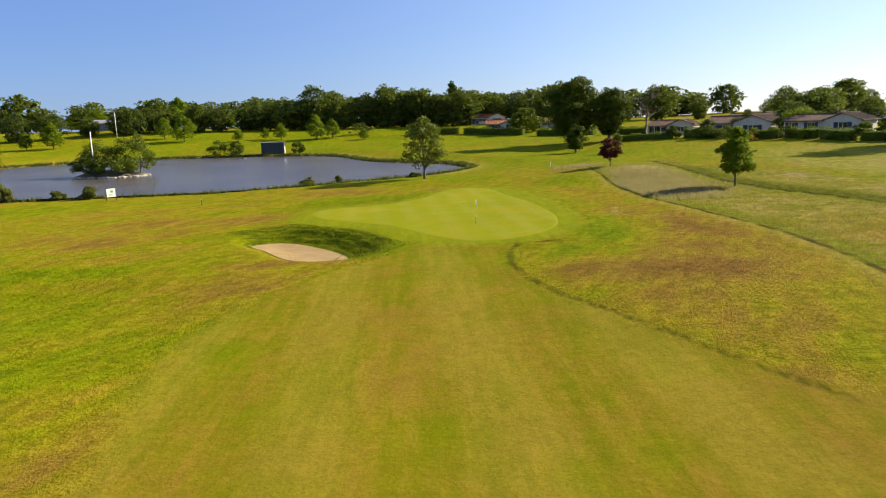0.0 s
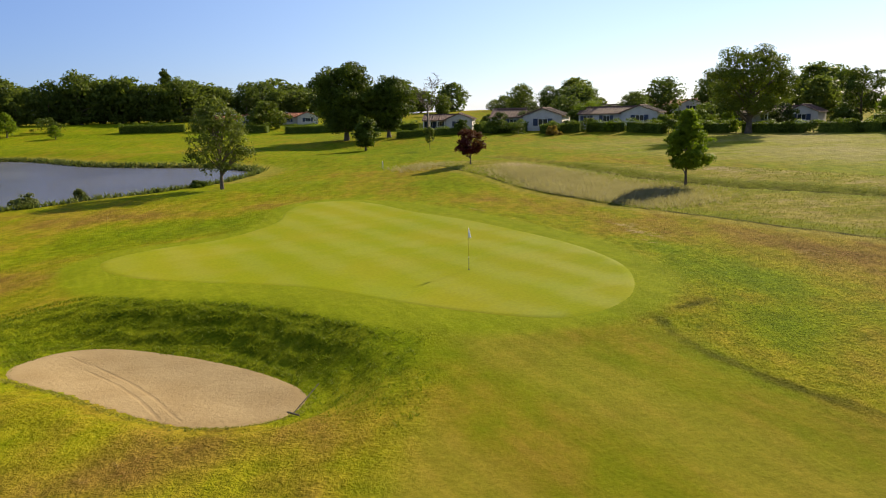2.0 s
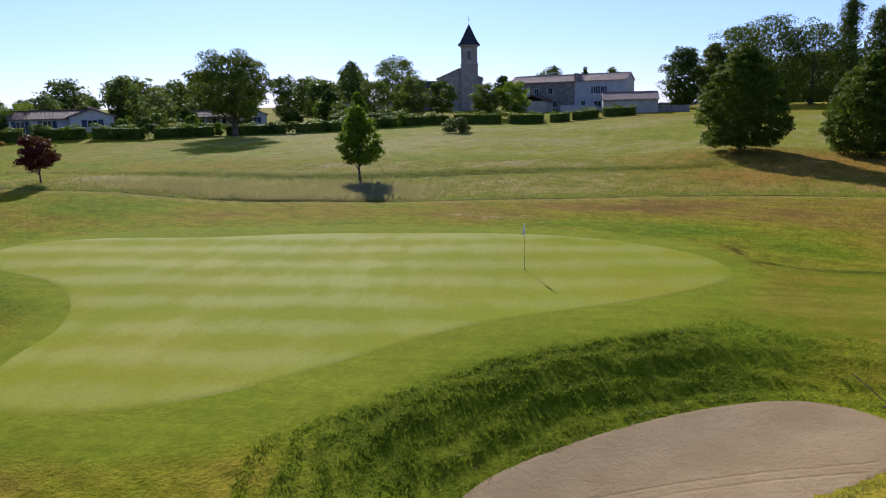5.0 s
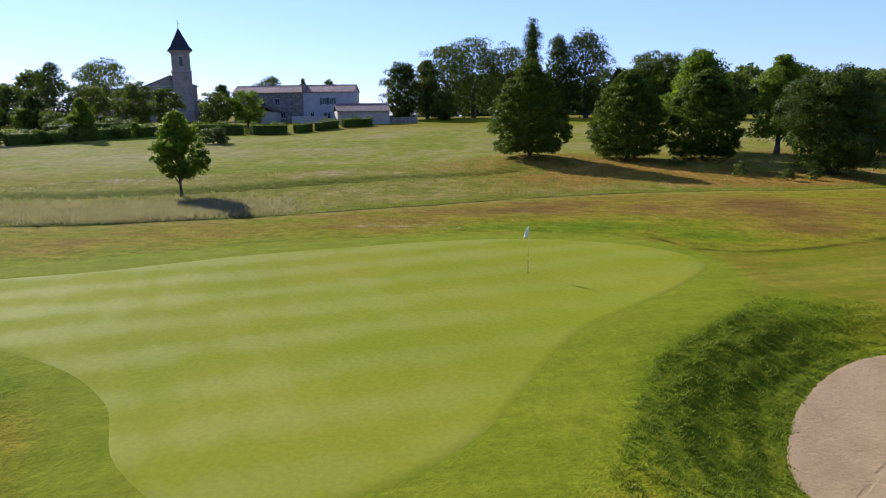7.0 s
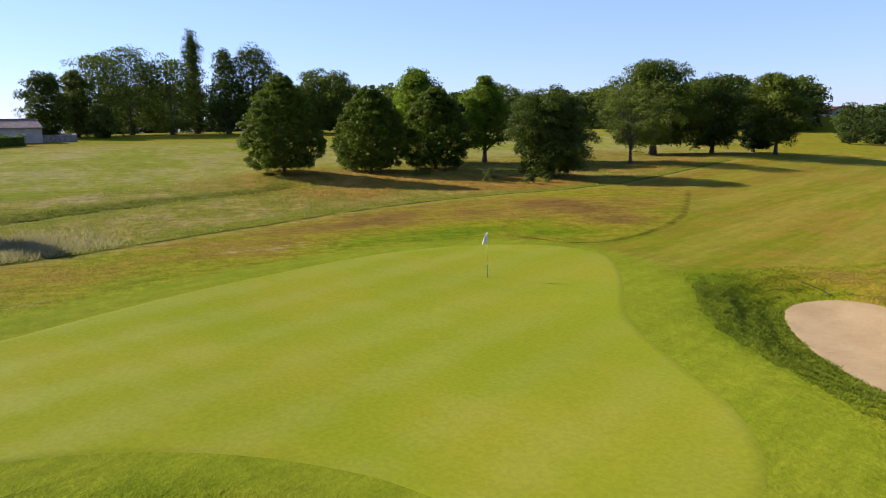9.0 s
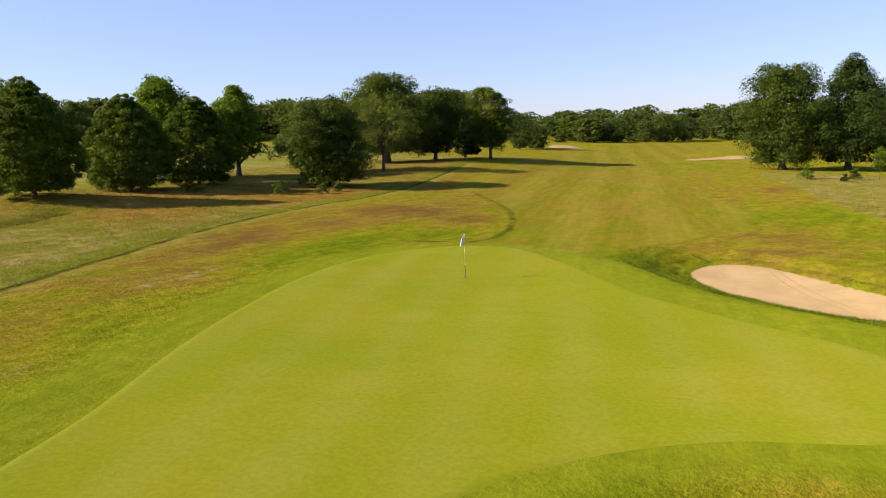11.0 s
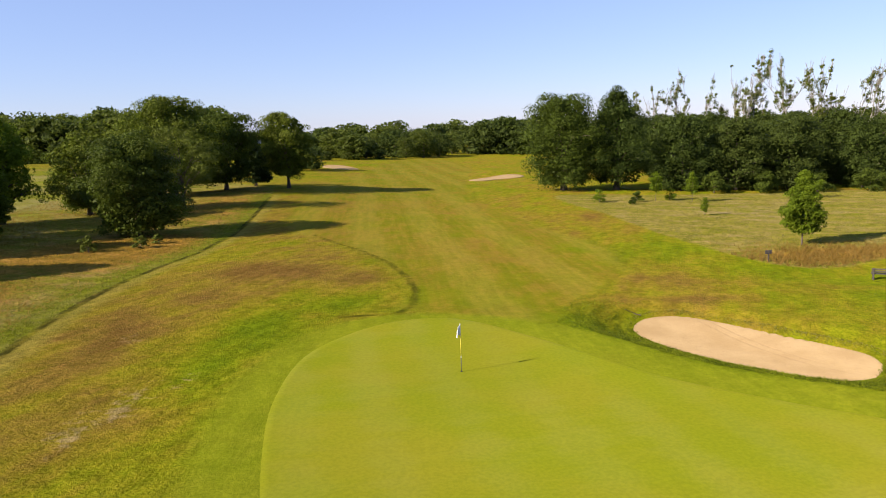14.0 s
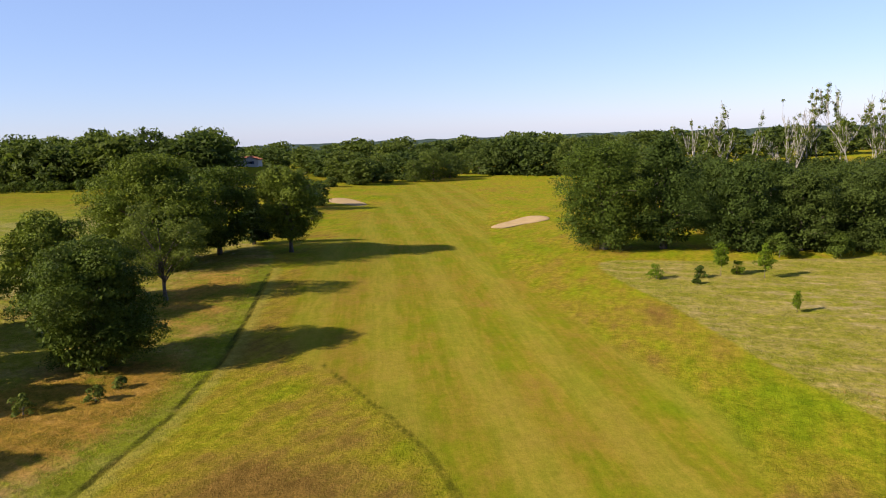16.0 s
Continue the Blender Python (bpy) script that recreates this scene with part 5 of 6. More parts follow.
def far_woods():
    """Wooded country out to the horizon, as bumpy bands of canopy."""
    rng = np.random.default_rng(21)
    vs, fs, base = [], [], 0
    for radius, tall, k in ((620, 11, 900), (800, 11.5, 1000), (1050, 12, 1000), (1500, 13, 900), (2300, 14, 700)):
        a = np.linspace(0, 2 * np.pi, k, endpoint=False)
        rr = radius * (1 + 0.06 * np.sin(3 * a + radius) + 0.04 * np.sin(7 * a))
        top = tall * (0.86 + 0.10 * np.sin(9 * a + radius) + 0.07 * np.sin(23 * a)) + rng.uniform(-2.2, 2.2, k)
        rows = []
        for push, up in ((0.0, -0.3), (0.004, 0.55), (0.012, 0.92), (0.03, 1.0), (0.10, 0.9)):
            q = rr * (1 + push) + rng.uniform(-3, 3, k)
            rows.append(np.column_stack([20 + q * np.cos(a), 60 + q * np.sin(a), -3.0 - 0.011 * max(0.0, radius - 450) + top * up + rng.uniform(-0.8, 0.8, k)]))
        j = np.arange(k)
        n = (j + 1) % k
        for r in range(4):
            fs.append(base + np.column_stack([r * k + j, r * k + n, (r + 1) * k + n, (r + 1) * k + j]))
        vs += rows
        base += 5 * k
    # distance haze is painted in as a bluish canopy colour
    n = Nodes("far_canopy")
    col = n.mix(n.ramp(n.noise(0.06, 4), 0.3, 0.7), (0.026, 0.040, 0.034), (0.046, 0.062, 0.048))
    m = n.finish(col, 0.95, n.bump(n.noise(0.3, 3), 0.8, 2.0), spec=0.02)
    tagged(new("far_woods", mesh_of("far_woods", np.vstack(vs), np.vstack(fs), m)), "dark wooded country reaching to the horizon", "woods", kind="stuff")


far_woods()

# ---- the pond's shore and island ----
for x, y, h, w, s, m in [(-20.3, 110.3, 2.6, 3.6, 1, REED_LEAF), (-15.6, 111.6, 2.0, 1.9, 2, REED_LEAF), (-4.0, 116.8, 0.7, 2.2, 3, DARK_LEAF), (-60.8, 214.0, 5.2, 6.0, 4, DARK_LEAF), (-66.0, 215.0, 5.0, 6.5, 5, DARK_LEAF), (-42.0, 215.0, 3.6, 4.4, 6, OAK_LEAF), (-62, 99.5, 2.6, 5.0, 7, REED_LEAF), (-50, 100.8, 1.8, 2.6, 8, REED_LEAF), (-54.5, 101.0, 1.5, 2.2, 9, REED_LEAF), (-28.5, 267, 4.2, 9.5, 10, DARK_LEAF), (-113, 182, 5.4, 5.0, 11, OAK_LEAF)]:
    shrub((x, y), h, w, "leafy shrub on the pond bank", m, 200 + s, 900, 0.26 if s < 4 else 0.4, 14)


def island():
    """A stony islet with bushes."""
    rng = np.random.default_rng(8)
    ob = thing("island", (-66.5, 143.5, WATER_Z - 0.4), "stony islet in the pond, covered in bushes", "island")
    k, rows = 40, 8
    a = np.linspace(0, 2 * np.pi, k, endpoint=False)
    edge = 1 + 0.12 * np.sin(2 * a + 1) + 0.08 * np.sin(5 * a)
    v = [(0, 0, 1.7)]
    for f in np.linspace(0, 1, rows)[1:]:
        r = f * edge
        v += [(7.6 * q * math.cos(t), 5.2 * q * math.sin(t), 1.7 * (1 - f ** 2.2) + rng.uniform(-0.05, 0.05)) for q, t in zip(r, a)]
    j = np.arange(k)
    n = (j + 1) % k
    faces = [np.column_stack([np.zeros(k, int), 1 + j, 1 + n])]
    for r in range(rows - 2):
        b, c = 1 + r * k, 1 + (r + 1) * k
        faces += [np.column_stack([b + j, c + j, c + n]), np.column_stack([b + j, c + n, b + n])]
    part("earth", mesh_of("earth", v, np.vstack(faces), plain("wet_earth", (0.08, 0.068, 0.048), 0.9, vary=0.3), flat=False), ob)


island()


def stone_mesh(seed, r):
    bm = bmesh.new()
    bmesh.ops.create_icosphere(bm, subdivisions=1, radius=r)
    q = random.Random(seed)
    for v in bm.verts:
        v.co *= q.uniform(0.75, 1.15)
        v.co.z *= 0.65
    return bm_mesh("shore_stone", bm, ROCK)


STONES = [stone_mesh(i, 0.32 + 0.08 * i) for i in range(4)]
for i in range(34):
    t = -2.5 + i * 0.105
    tagged(new("shore_stone", STONES[i % 4]), "pale stone at the water's edge of the islet", "stone", "stones round the islet").matrix_basis = pose(-66.5 + 7.4 * math.cos(t) + random.uniform(-0.3, 0.3), 143.5 + 5.0 * math.sin(t) + random.uniform(-0.3, 0.3), WATER_Z + 0.08, 0, 0, random.uniform(0, 360))
for x, y, h, w, s, m in [(-71.0, 143.5, 5.2, 6.5, 1, DARK_LEAF), (-67.8, 140.8, 3.2, 6.0, 2, DARK_LEAF), (-63.0, 141.5, 3.4, 6.5, 3, HEDGE_LEAF), (-69.5, 146.0, 8.0, 6.0, 4, DARK_LEAF), (-64.5, 146.0, 7.4, 6.0, 5, OAK_LEAF), (-60.6, 144.6, 7.6, 6.4, 6, HEDGE_LEAF)]:
    b = shrub((x, y), h, w, "dense bush on the islet", m, 220 + s, 1500, 0.34, 16)
    b.location.z = WATER_Z + 0.75

# ---- small things ----


def lathe(profile, sides=16):
    """A turned shape from (radius, height) pairs."""
    a = np.linspace(0, 2 * np.pi, sides, endpoint=False)
    v = np.array([(r * math.cos(t), r * math.sin(t), z) for r, z in profile for t in a])
    j = np.arange(sides)
    f = np.vstack([np.column_stack([i * sides + j, i * sides + (j + 1) % sides, (i + 1) * sides + (j + 1) % sides, (i + 1) * sides + j]) for i in range(len(profile) - 1)])
    return v, f


def lathe_mesh(name, profile, material, sides=16):
    v, f = lathe(profile, sides)
    return mesh_of(name, v, f, material, flat=False)


def flagstick():
    at = (3.6, 63.95)
    z = ground_z(*at) + 0.02
    ob = thing("flagstick", (*at, z), "limp white golf flag on a yellow and white pin", "flag")
    part("cup", lathe_mesh("cup", [(0.0, 0.004), (0.05, 0.004), (0.056, 0.006), (0.056, 0.001)], plain("cup_dark", (0.02, 0.02, 0.02)), 20), ob)
    for a, b, m, l in [(0.0, 0.62, GREY_PAINT, "dark lower section"), (0.62, 0.72, WHITE_PAINT, "white band"), (0.72, 1.62, YELLOW_PAINT, "yellow section"), (1.62, 2.16, WHITE_PAINT, "white top section")]:
        part("pole", lathe_mesh("pole", [(0.0, a), (0.014, a), (0.012, b), (0.0, b)], m, 10), ob, l)
    # the cloth hangs in folds beside the pole
    v, f, nu, nv = [], [], 10, 12
    for i in range(nu + 1):
        for j in range(nv + 1):
            u, w = i / nu, j / nv
            x = 0.02 + 0.22 * u * (0.35 + 0.65 * w ** 0.8)
            v.append((x * math.cos(0.5) - 0.05 * math.sin(u * 9) * w, x * math.sin(0.5) + 0.05 * math.cos(u * 7) * w, 2.12 - 0.46 * w - 0.10 * u * u))
    for i in range(nu):
        for j in range(nv):
            q = i * (nv + 1) + j
            f.append((q, q + 1, q + nv + 2, q + nv + 1))
    me = mesh_of("cloth", v, f, FLAG_CLOTH, flat=False)
    cloth = part("cloth", me, ob, "limp white cloth flag")
    thick = cloth.modifiers.new("thickness", "SOLIDIFY")
    thick.thickness = 0.006


flagstick()


def stake(at, h, label, material, cap=None):
    ob = thing("marker_post", (*at, ground_z(*at)), label, "marker post")
    part("post", lathe_mesh("post", [(0.0, -0.1), (0.05, -0.1), (0.05, h * 0.9), (0.03, h), (0.0, h)], material, 10), ob)
    if cap:
        part("cap", lathe_mesh("cap", [(0.0, h * 0.78), (0.054, h * 0.78), (0.054, h * 0.9), (0.0, h * 0.9)], cap, 10), ob)


stake((-30.5, 90.8), 0.95, "short black and white marker post on the turf", GREY_PAINT, WHITE_PAINT)
stake((19.0, 118.5), 0.9, "short white post on the distant mown grass", WHITE_PAINT)


def sign_board():
    at = (-45.6, 98.4)
    ob = thing("sign_board", (*at, ground_z(*at)), "white sign board with a green map on two wooden legs", "sign", turn=radians(48))
    part("panel", box_mesh("panel", (-0.62, -0.03, 0.55), (0.62, 0.03, 1.72), WHITE_PAINT, 0.012), ob)
    part("picture", box_mesh("picture", (-0.1, -0.036, 1.15), (0.3, -0.031, 1.5), plain("sign_green", (0.05, 0.28, 0.10))), ob, "green shape on the panel")
    for k in range(4):
        part("text_bar", box_mesh("text_bar", (-0.32, -0.036, 0.70 + 0.09 * k), (0.28 - 0.1 * (k % 2), -0.031, 0.735 + 0.09 * k), GREY_PAINT), ob)
    for s in (-0.71, 0.62):
        part("leg", box_mesh("leg", (s, -0.05, -0.2), (s + 0.09, 0.05, 1.7), WOOD, 0.012), ob)


sign_board()


def bench():
    at = (-29.9, 44.1)
    ob = thing("bench", (*at, ground_z(*at)), "weathered wooden bench beside the teeing ground", "bench", turn=radians(-32))
    for y in (-0.18, 0.0, 0.18):
        part("seat_plank", box_mesh("seat_plank", (-0.95, y - 0.08, 0.42), (0.95, y + 0.08, 0.47), WOOD, 0.012), ob)
    for z in (0.60, 0.76):
        part("back_plank", box_mesh("back_plank", (-0.95, 0.27, z), (0.95, 0.31, z + 0.11), WOOD, 0.012), ob)
    for x in (-0.85, 0.75):
        part("side_frame", box_mesh("side_frame", (x, -0.25, -0.1), (x + 0.1, 0.25, 0.415), WOOD, 0.012), ob)
        part("back_post", box_mesh("back_post", (x, 0.312, -0.1), (x + 0.1, 0.38, 0.9), WOOD, 0.012), ob)


bench()


def ball_washer():
    at = (-31.4, 44.6)
    ob = thing("ball_washer", (*at, ground_z(*at)), "white ball washer on a post beside a bench", "ball washer")
    part("post", lathe_mesh("post", [(0.0, -0.1), (0.04, -0.1), (0.04, 0.8), (0.0, 0.8)], GREY_PAINT, 10), ob)
    part("housing", box_mesh("housing", (-0.12, -0.1, 0.78), (0.12, 0.1, 1.15), WHITE_PAINT, 0.03), ob)
    part("handle", lathe_mesh("handle", [(0.0, 1.15), (0.03, 1.15), (0.03, 1.28), (0.0, 1.28)], GREY_PAINT, 8), ob)


ball_washer()


def tee_sign():
    at = (-24.9, 36.6)
    ob = thing("tee_sign", (*at, ground_z(*at)), "small dark tee sign on a post", "sign")
    part("post", box_mesh("post", (-0.05, -0.05, -0.1), (0.05, 0.05, 0.6), WOOD, 0.01), ob)
    part("panel", box_mesh("panel", (-0.28, -0.07, 0.62), (0.28, 0.05, 0.92), WOOD, 0.015), ob)


tee_sign()


def pump_house():
    at = (-50.0, 217.0)
    ob = thing("pump_house", (*at, ground_z(*at)), "grey flat-roofed pump house on the pond bank", "shed", turn=radians(4))
    part("wall", box_mesh("wall", (-3.4, -1.6, -0.4), (3.4, 1.6, 3.3), plain("dark_cladding", (0.035, 0.042, 0.05), 0.7), 0.03), ob)
    part("roof", box_mesh("roof", (-3.6, -1.8, 3.31), (3.6, 1.8, 3.48), plain("roof_felt", (0.16, 0.16, 0.16)), 0.02), ob)
    for k in range(9):
        part("batten", box_mesh("batten", (-3.2 + k * 0.78, -1.66, 0.0), (-3.12 + k * 0.78, -1.605, 3.25), plain("batten_grey", (0.06, 0.066, 0.075)) if k == 0 else bpy.data.materials["batten_grey"]), ob)
    part("door", box_mesh("door", (3.405, -0.8, 0.0), (3.46, 0.6, 2.1), WHITE_PAINT, 0.01), ob)


pump_house()


def raft():
    ob = thing("raft", (-56.5, 206.0, WATER_Z), "small pale floating platform on the pond", "raft")
    for k in range(6):
        part("plank", box_mesh("plank", (-1.2, -0.9 + 0.3 * k, 0.15), (1.2, -0.63 + 0.3 * k, 0.22), WOOD, 0.01), ob)
    for x in (-0.9, 0.6):
        part("float", box_mesh("float", (x, -0.85, -0.15), (x + 0.35, 0.8, 0.149), WHITE_PAINT, 0.05), ob)


raft()


def mast(at, z, h, label):
    ob = thing("mast", (*at, z), label, "mast")
    part("pole", lathe_mesh("pole", [(0.0, 0.0), (0.14, 0.0), (0.10, h), (0.0, h)], WHITE_PAINT, 10), ob)
    part("finial", lathe_mesh("finial", [(0.0, h), (0.13, h + 0.02), (0.13, h + 0.12), (0.0, h + 0.18)], WHITE_PAINT, 10), ob)


mast((-69.0, 142.6), WATER_Z + 0.7, 8.2, "tall white mast on the islet")
mast((-120.0, 268.0), ground_z(-120, 268), 9.0, "tall white mast behind the pond")

# ---- buildings ----


def windowed_wall(ob, wall_name, x0, x1, y, z0, z1, material, openings, thick=0.3, gable=0.0, face=-1):
    """A wall in the plane y, with real openings (x0, x1, z0, z1), as one mesh; gable: height of the triangle on top."""
    bm = bmesh.new()
    xs = sorted({x0, x1, *[o[0] for o in openings], *[o[1] for o in openings]})
    for a, b in zip(xs[:-1], xs[1:]):
        z = z0
        for o in sorted([o for o in openings if o[0] <= a + 1e-6 and o[1] >= b - 1e-6], key=lambda o: o[2]):
            if o[2] > z + 1e-6:
                box_into(bm, (a, y, z), (b, y + thick, o[2]))
            z = o[3]
        if z < z1 - 1e-6:
            box_into(bm, (a, y, z), (b, y + thick, z1))
    if gable:
        m = (x0 + x1) / 2
        p = [bm.verts.new(q) for q in ((x0, y, z1), (x1, y, z1), (m, y, z1 + gable), (x0, y + thick, z1), (x1, y + thick, z1), (m, y + thick, z1 + gable))]
        for f in ((0, 1, 2), (5, 4, 3), (0, 2, 5, 3), (2, 1, 4, 5)):
            bm.faces.new([p[i] for i in f])
    return part(wall_name, bm_mesh("wall", bm, material), ob)


def window(ob, x0, x1, y, z0, z1, frame_paint, shutters=None, bars=1):
    """Frame, pane and sill set into an opening in the plane y; shutters stand open beside it."""
    bm = bmesh.new()
    w = 0.07
    for lo, hi in (((x0, z0), (x0 + w, z1)), ((x1 - w, z0), (x1, z1)), ((x0 + w, z0), (x1 - w, z0 + w)), ((x0 + w, z1 - w), (x1 - w, z1))):
        box_into(bm, (lo[0], y + 0.08, lo[1]), (hi[0], y + 0.15, hi[1]))
    for k in range(bars):
        c = x0 + (x1 - x0) * (k + 1) / (bars + 1)
        box_into(bm, (c - 0.03, y + 0.085, z0 + w), (c + 0.03, y + 0.145, z1 - w))
    win = part("window", bm_mesh("window", bm, frame_paint), ob)
    part("pane", box_mesh("pane", (x0 + w, y + 0.105, z0 + w), (x1 - w, y + 0.12, z1 - w), GLASS), win)
    part("sill", box_mesh("sill", (x0 - 0.06, y - 0.06, z0 - 0.08), (x1 + 0.06, y - 0.003, z0 - 0.004), CREAM_WALL), win)
    if shutters:
        half = (x1 - x0) / 2
        for a in (x0 - half - 0.02, x1 + 0.02):
            part("shutter", box_mesh("shutter", (a, y - 0.06, z0), (a + half, y - 0.004, z1), shutters, 0.008), win)


def roof_over(ob, x0, x1, y0, y1, z, rise, material, eave=0.45, along="y", thick=0.16):
    """Two slopes with thickness; the ridge runs along y or x. Rows of tile ribs lie on them."""
    bm = bmesh.new()
    if along == "y":
        m = (x0 + x1) / 2
        k = rise / (m - x0)
        sec = [(x0 - eave, z - k * eave), (m, z + rise), (x1 + eave, z - k * eave)]
        ends = (y0 - eave * 0.6, y1 + eave * 0.6)
        put = lambda s, e, dz: (s[0], e, s[1] + dz)
    else:
        m = (y0 + y1) / 2
        k = rise / (m - y0)
        sec = [(y0 - eave, z - k * eave), (m, z + rise), (y1 + eave, z - k * eave)]
        ends = (x0 - eave * 0.6, x1 + eave * 0.6)
        put = lambda s, e, dz: (e, s[0], s[1] + dz)
    v = [[[bm.verts.new(put(s, e, dz)) for dz in (0.02, thick)] for s in sec] for e in ends]
    for i in range(2):
        for dz in (0, 1):
            bm.faces.new([v[0][i][dz], v[0][i + 1][dz], v[1][i + 1][dz], v[1][i][dz]])
        for e in (0, 1):
            bm.faces.new([v[e][i][0], v[e][i + 1][0], v[e][i + 1][1], v[e][i][1]])
    for i in (0, 2):
        bm.faces.new([v[0][i][0], v[1][i][0], v[1][i][1], v[0][i][1]])
    bmesh.ops.recalc_face_normals(bm, faces=bm.faces)
    roof = part("roof", bm_mesh("roof", bm, material), ob)
    # tile ribs down the slopes and a ridge
    bm = bmesh.new()
    count = int(abs(ends[1] - ends[0]) / 0.55)
    for q in range(count):
        e = ends[0] + (q + 0.5) * (ends[1] - ends[0]) / count
        for i in range(2):
            a, b = Vector(put(sec[i], e, thick)), Vector(put(sec[i + 1], e, thick))
            side = Vector((0, 0.11, 0)) if along == "y" else Vector((0.11, 0, 0))
            up = Vector((0, 0, 0.07))
            p = [bm.verts.new(c) for c in (a - side, a + up, a + side, b - side, b + up, b + side)]
            bm.faces.new([p[0], p[1], p[4], p[3]])
            bm.faces.new([p[1], p[2], p[5], p[4]])
    part("tile_ribs", bm_mesh("tile_ribs", bm, material), roof)
    r = part("ridge", box_mesh("ridge", (-0.12, -0.12, 0.0), (0.12, 0.12, 0.14), material, 0.03), roof)
    c = put(sec[1], (ends[0] + ends[1]) / 2, thick)
    long = abs(ends[1] - ends[0]) / 0.24
    r.matrix_basis = Matrix.Translation(c) @ Matrix.Diagonal((1, long, 1, 1) if along == "y" else (long, 1, 1, 1))
    return roof


def bungalow(at, turn, label, wing=8.0, gable_w=6.6, depth=9.0, wing_side=-1, roof=None, group="bungalows behind the hedge", porch=False, base=None, size=1.0):
    """A white bungalow: a gable towards the course and a lower wing beside it, both tiled."""
    z = ground_z(*at) if base is None else base
    ob = thing("bungalow", (*at, z), label, "house", group, turn)
    ob.matrix_basis = ob.matrix_basis @ Matrix.Diagonal((size, size, size, 1))
    g = gable_w / 2
    roof = roof or TILE
    windowed_wall(ob, "gable_wall", -g, g, 0.0, -0.6, 2.6, WHITE_WALL, [(-0.8, 0.9, 0.9, 2.1)], gable=1.25)
    window(ob, -0.8, 0.9, 0.0, 0.9, 2.1, WHITE_PAINT, BLUE_PAINT)
    windowed_wall(ob, "rear_wall", -g, g, depth - 0.3, -0.6, 2.6, WHITE_WALL, [], gable=1.25)
    part("side_wall", box_mesh("side_wall", (-g, 0.3, -0.6), (-g + 0.3, depth - 0.3, 2.6), WHITE_WALL), ob)
    part("side_wall", box_mesh("side_wall", (g - 0.3, 0.3, -0.6), (g, depth - 0.3, 2.6), WHITE_WALL), ob)
    roof_over(ob, -g, g, 0.0, depth, 2.6, 1.25, roof)
    a, b = (-g - wing, -g) if wing_side < 0 else (g, g + wing)
    y0 = 1.8 if not porch else 2.6
    wo = [(a + 1.0, a + 2.3, 0.05, 2.1), (a + wing * 0.55, a + wing * 0.55 + 1.4, 0.9, 2.1)]
    windowed_wall(ob, "wing_wall", a, b, y0, -0.6, 2.45, WHITE_WALL, wo)
    window(ob, *wo[0][:2], y0, *wo[0][2:], WHITE_PAINT, BLUE_PAINT)
    window(ob, *wo[1][:2], y0, *wo[1][2:], WHITE_PAINT, BLUE_PAINT)
    windowed_wall(ob, "wing_wall", a, b, depth - 0.3, -0.6, 2.45, WHITE_WALL, [])
    e = a if wing_side < 0 else b - 0.3
    windowed_wall(ob, "end_wall", e, e + 0.3, y0 + 0.3, -0.6, 2.45, WHITE_WALL, [], thick=depth - y0 - 0.6)
    ext = (a, b + g) if wing_side < 0 else (a - g, b)
    roof_over(ob, ext[0], ext[1], y0, depth, 2.45, 1.2, roof, along="x")
    if porch:
        for k in range(4):
            x = a + 0.4 + k * (wing - 0.8) / 3
            part("porch_post", box_mesh("porch_post", (x - 0.08, 0.6, -0.6), (x + 0.08, 0.76, 2.35), WHITE_PAINT), ob)
        part("porch_roof", box_mesh("porch_roof", (a, 0.4, 2.36), (b, 2.5, 2.46), roof), ob)
    return ob


def facing(x, y, tx=-26.0, ty=66.0):
    """The turn that shows a front (its -y side) to a place on the course."""
    return math.atan2(ty - y, tx - x) + math.pi / 2


bungalow((72.9, 164.7), facing(72.9, 164.7, -29, 57), "white bungalow with a brown tiled roof and blue shutters", wing=6.5, gable_w=7.0, size=1.22)
bungalow((82.4, 144.6), facing(82.4, 144.6, -29, 50), "long white bungalow with a brown tiled roof", wing=9.0, gable_w=7.0)
bungalow((103.1, 124.6), facing(103.1, 124.6, -29, 57), "white bungalow with a porch behind a large oak", wing=10.5, gable_w=6.0, porch=True, size=0.9)
bungalow((64.2, 188.0), facing(64.2, 188, -24, 49), "white bungalow with a porch and brown tiled roof", wing=6.0, gable_w=6.4, porch=True)
bungalow((92.0, 200.0), facing(92, 200), "white bungalow further back among garden trees", wing=8.0, wing_side=-1)
bungalow((108.0, 178.0), facing(108, 178), "white bungalow further back among garden trees", wing=9.0, wing_side=-1)
bungalow((119.0, 112.0), facing(119, 112), "white bungalow half hidden behind garden hedges", wing=8.0, wing_side=1)
bungalow((138.0, 188.0), facing(138, 188), "bungalow with a long red roof among far trees", wing=12.0, roof=RED_TILE)
bungalow((24.0, 288.0), facing(24, 288, 0, 0), "white house with a red roof among far trees", wing=7.0, roof=RED_TILE)
bungalow((46.0, 262.0), facing(46, 262, 0, 0), "low house with a red roof behind hedges", wing=8.0, roof=RED_TILE)
bungalow((27.0, 262.0), facing(27, 262, 0, 0), "low house with a dark red roof behind shrubs", wing=6.0, roof=RED_TILE)
bungalow((69.0, -219.0), math.pi, "pale house with a red roof at the end of the course", wing=9.0, roof=RED_TILE, group="far houses")
bungalow((84.0, -255.0), math.pi, "pale house among far trees", wing=7.0, roof=FADED_TILE, group="far houses")
for k, (x, y) in enumerate([(18, -330), (2, -345), (-14, -338), (38, -322), (-4, -372)]):
    bungalow((x, y), math.pi + 0.2 * k, "small white house with a red roof far away among trees", wing=8.0, roof=RED_TILE, group="far houses")


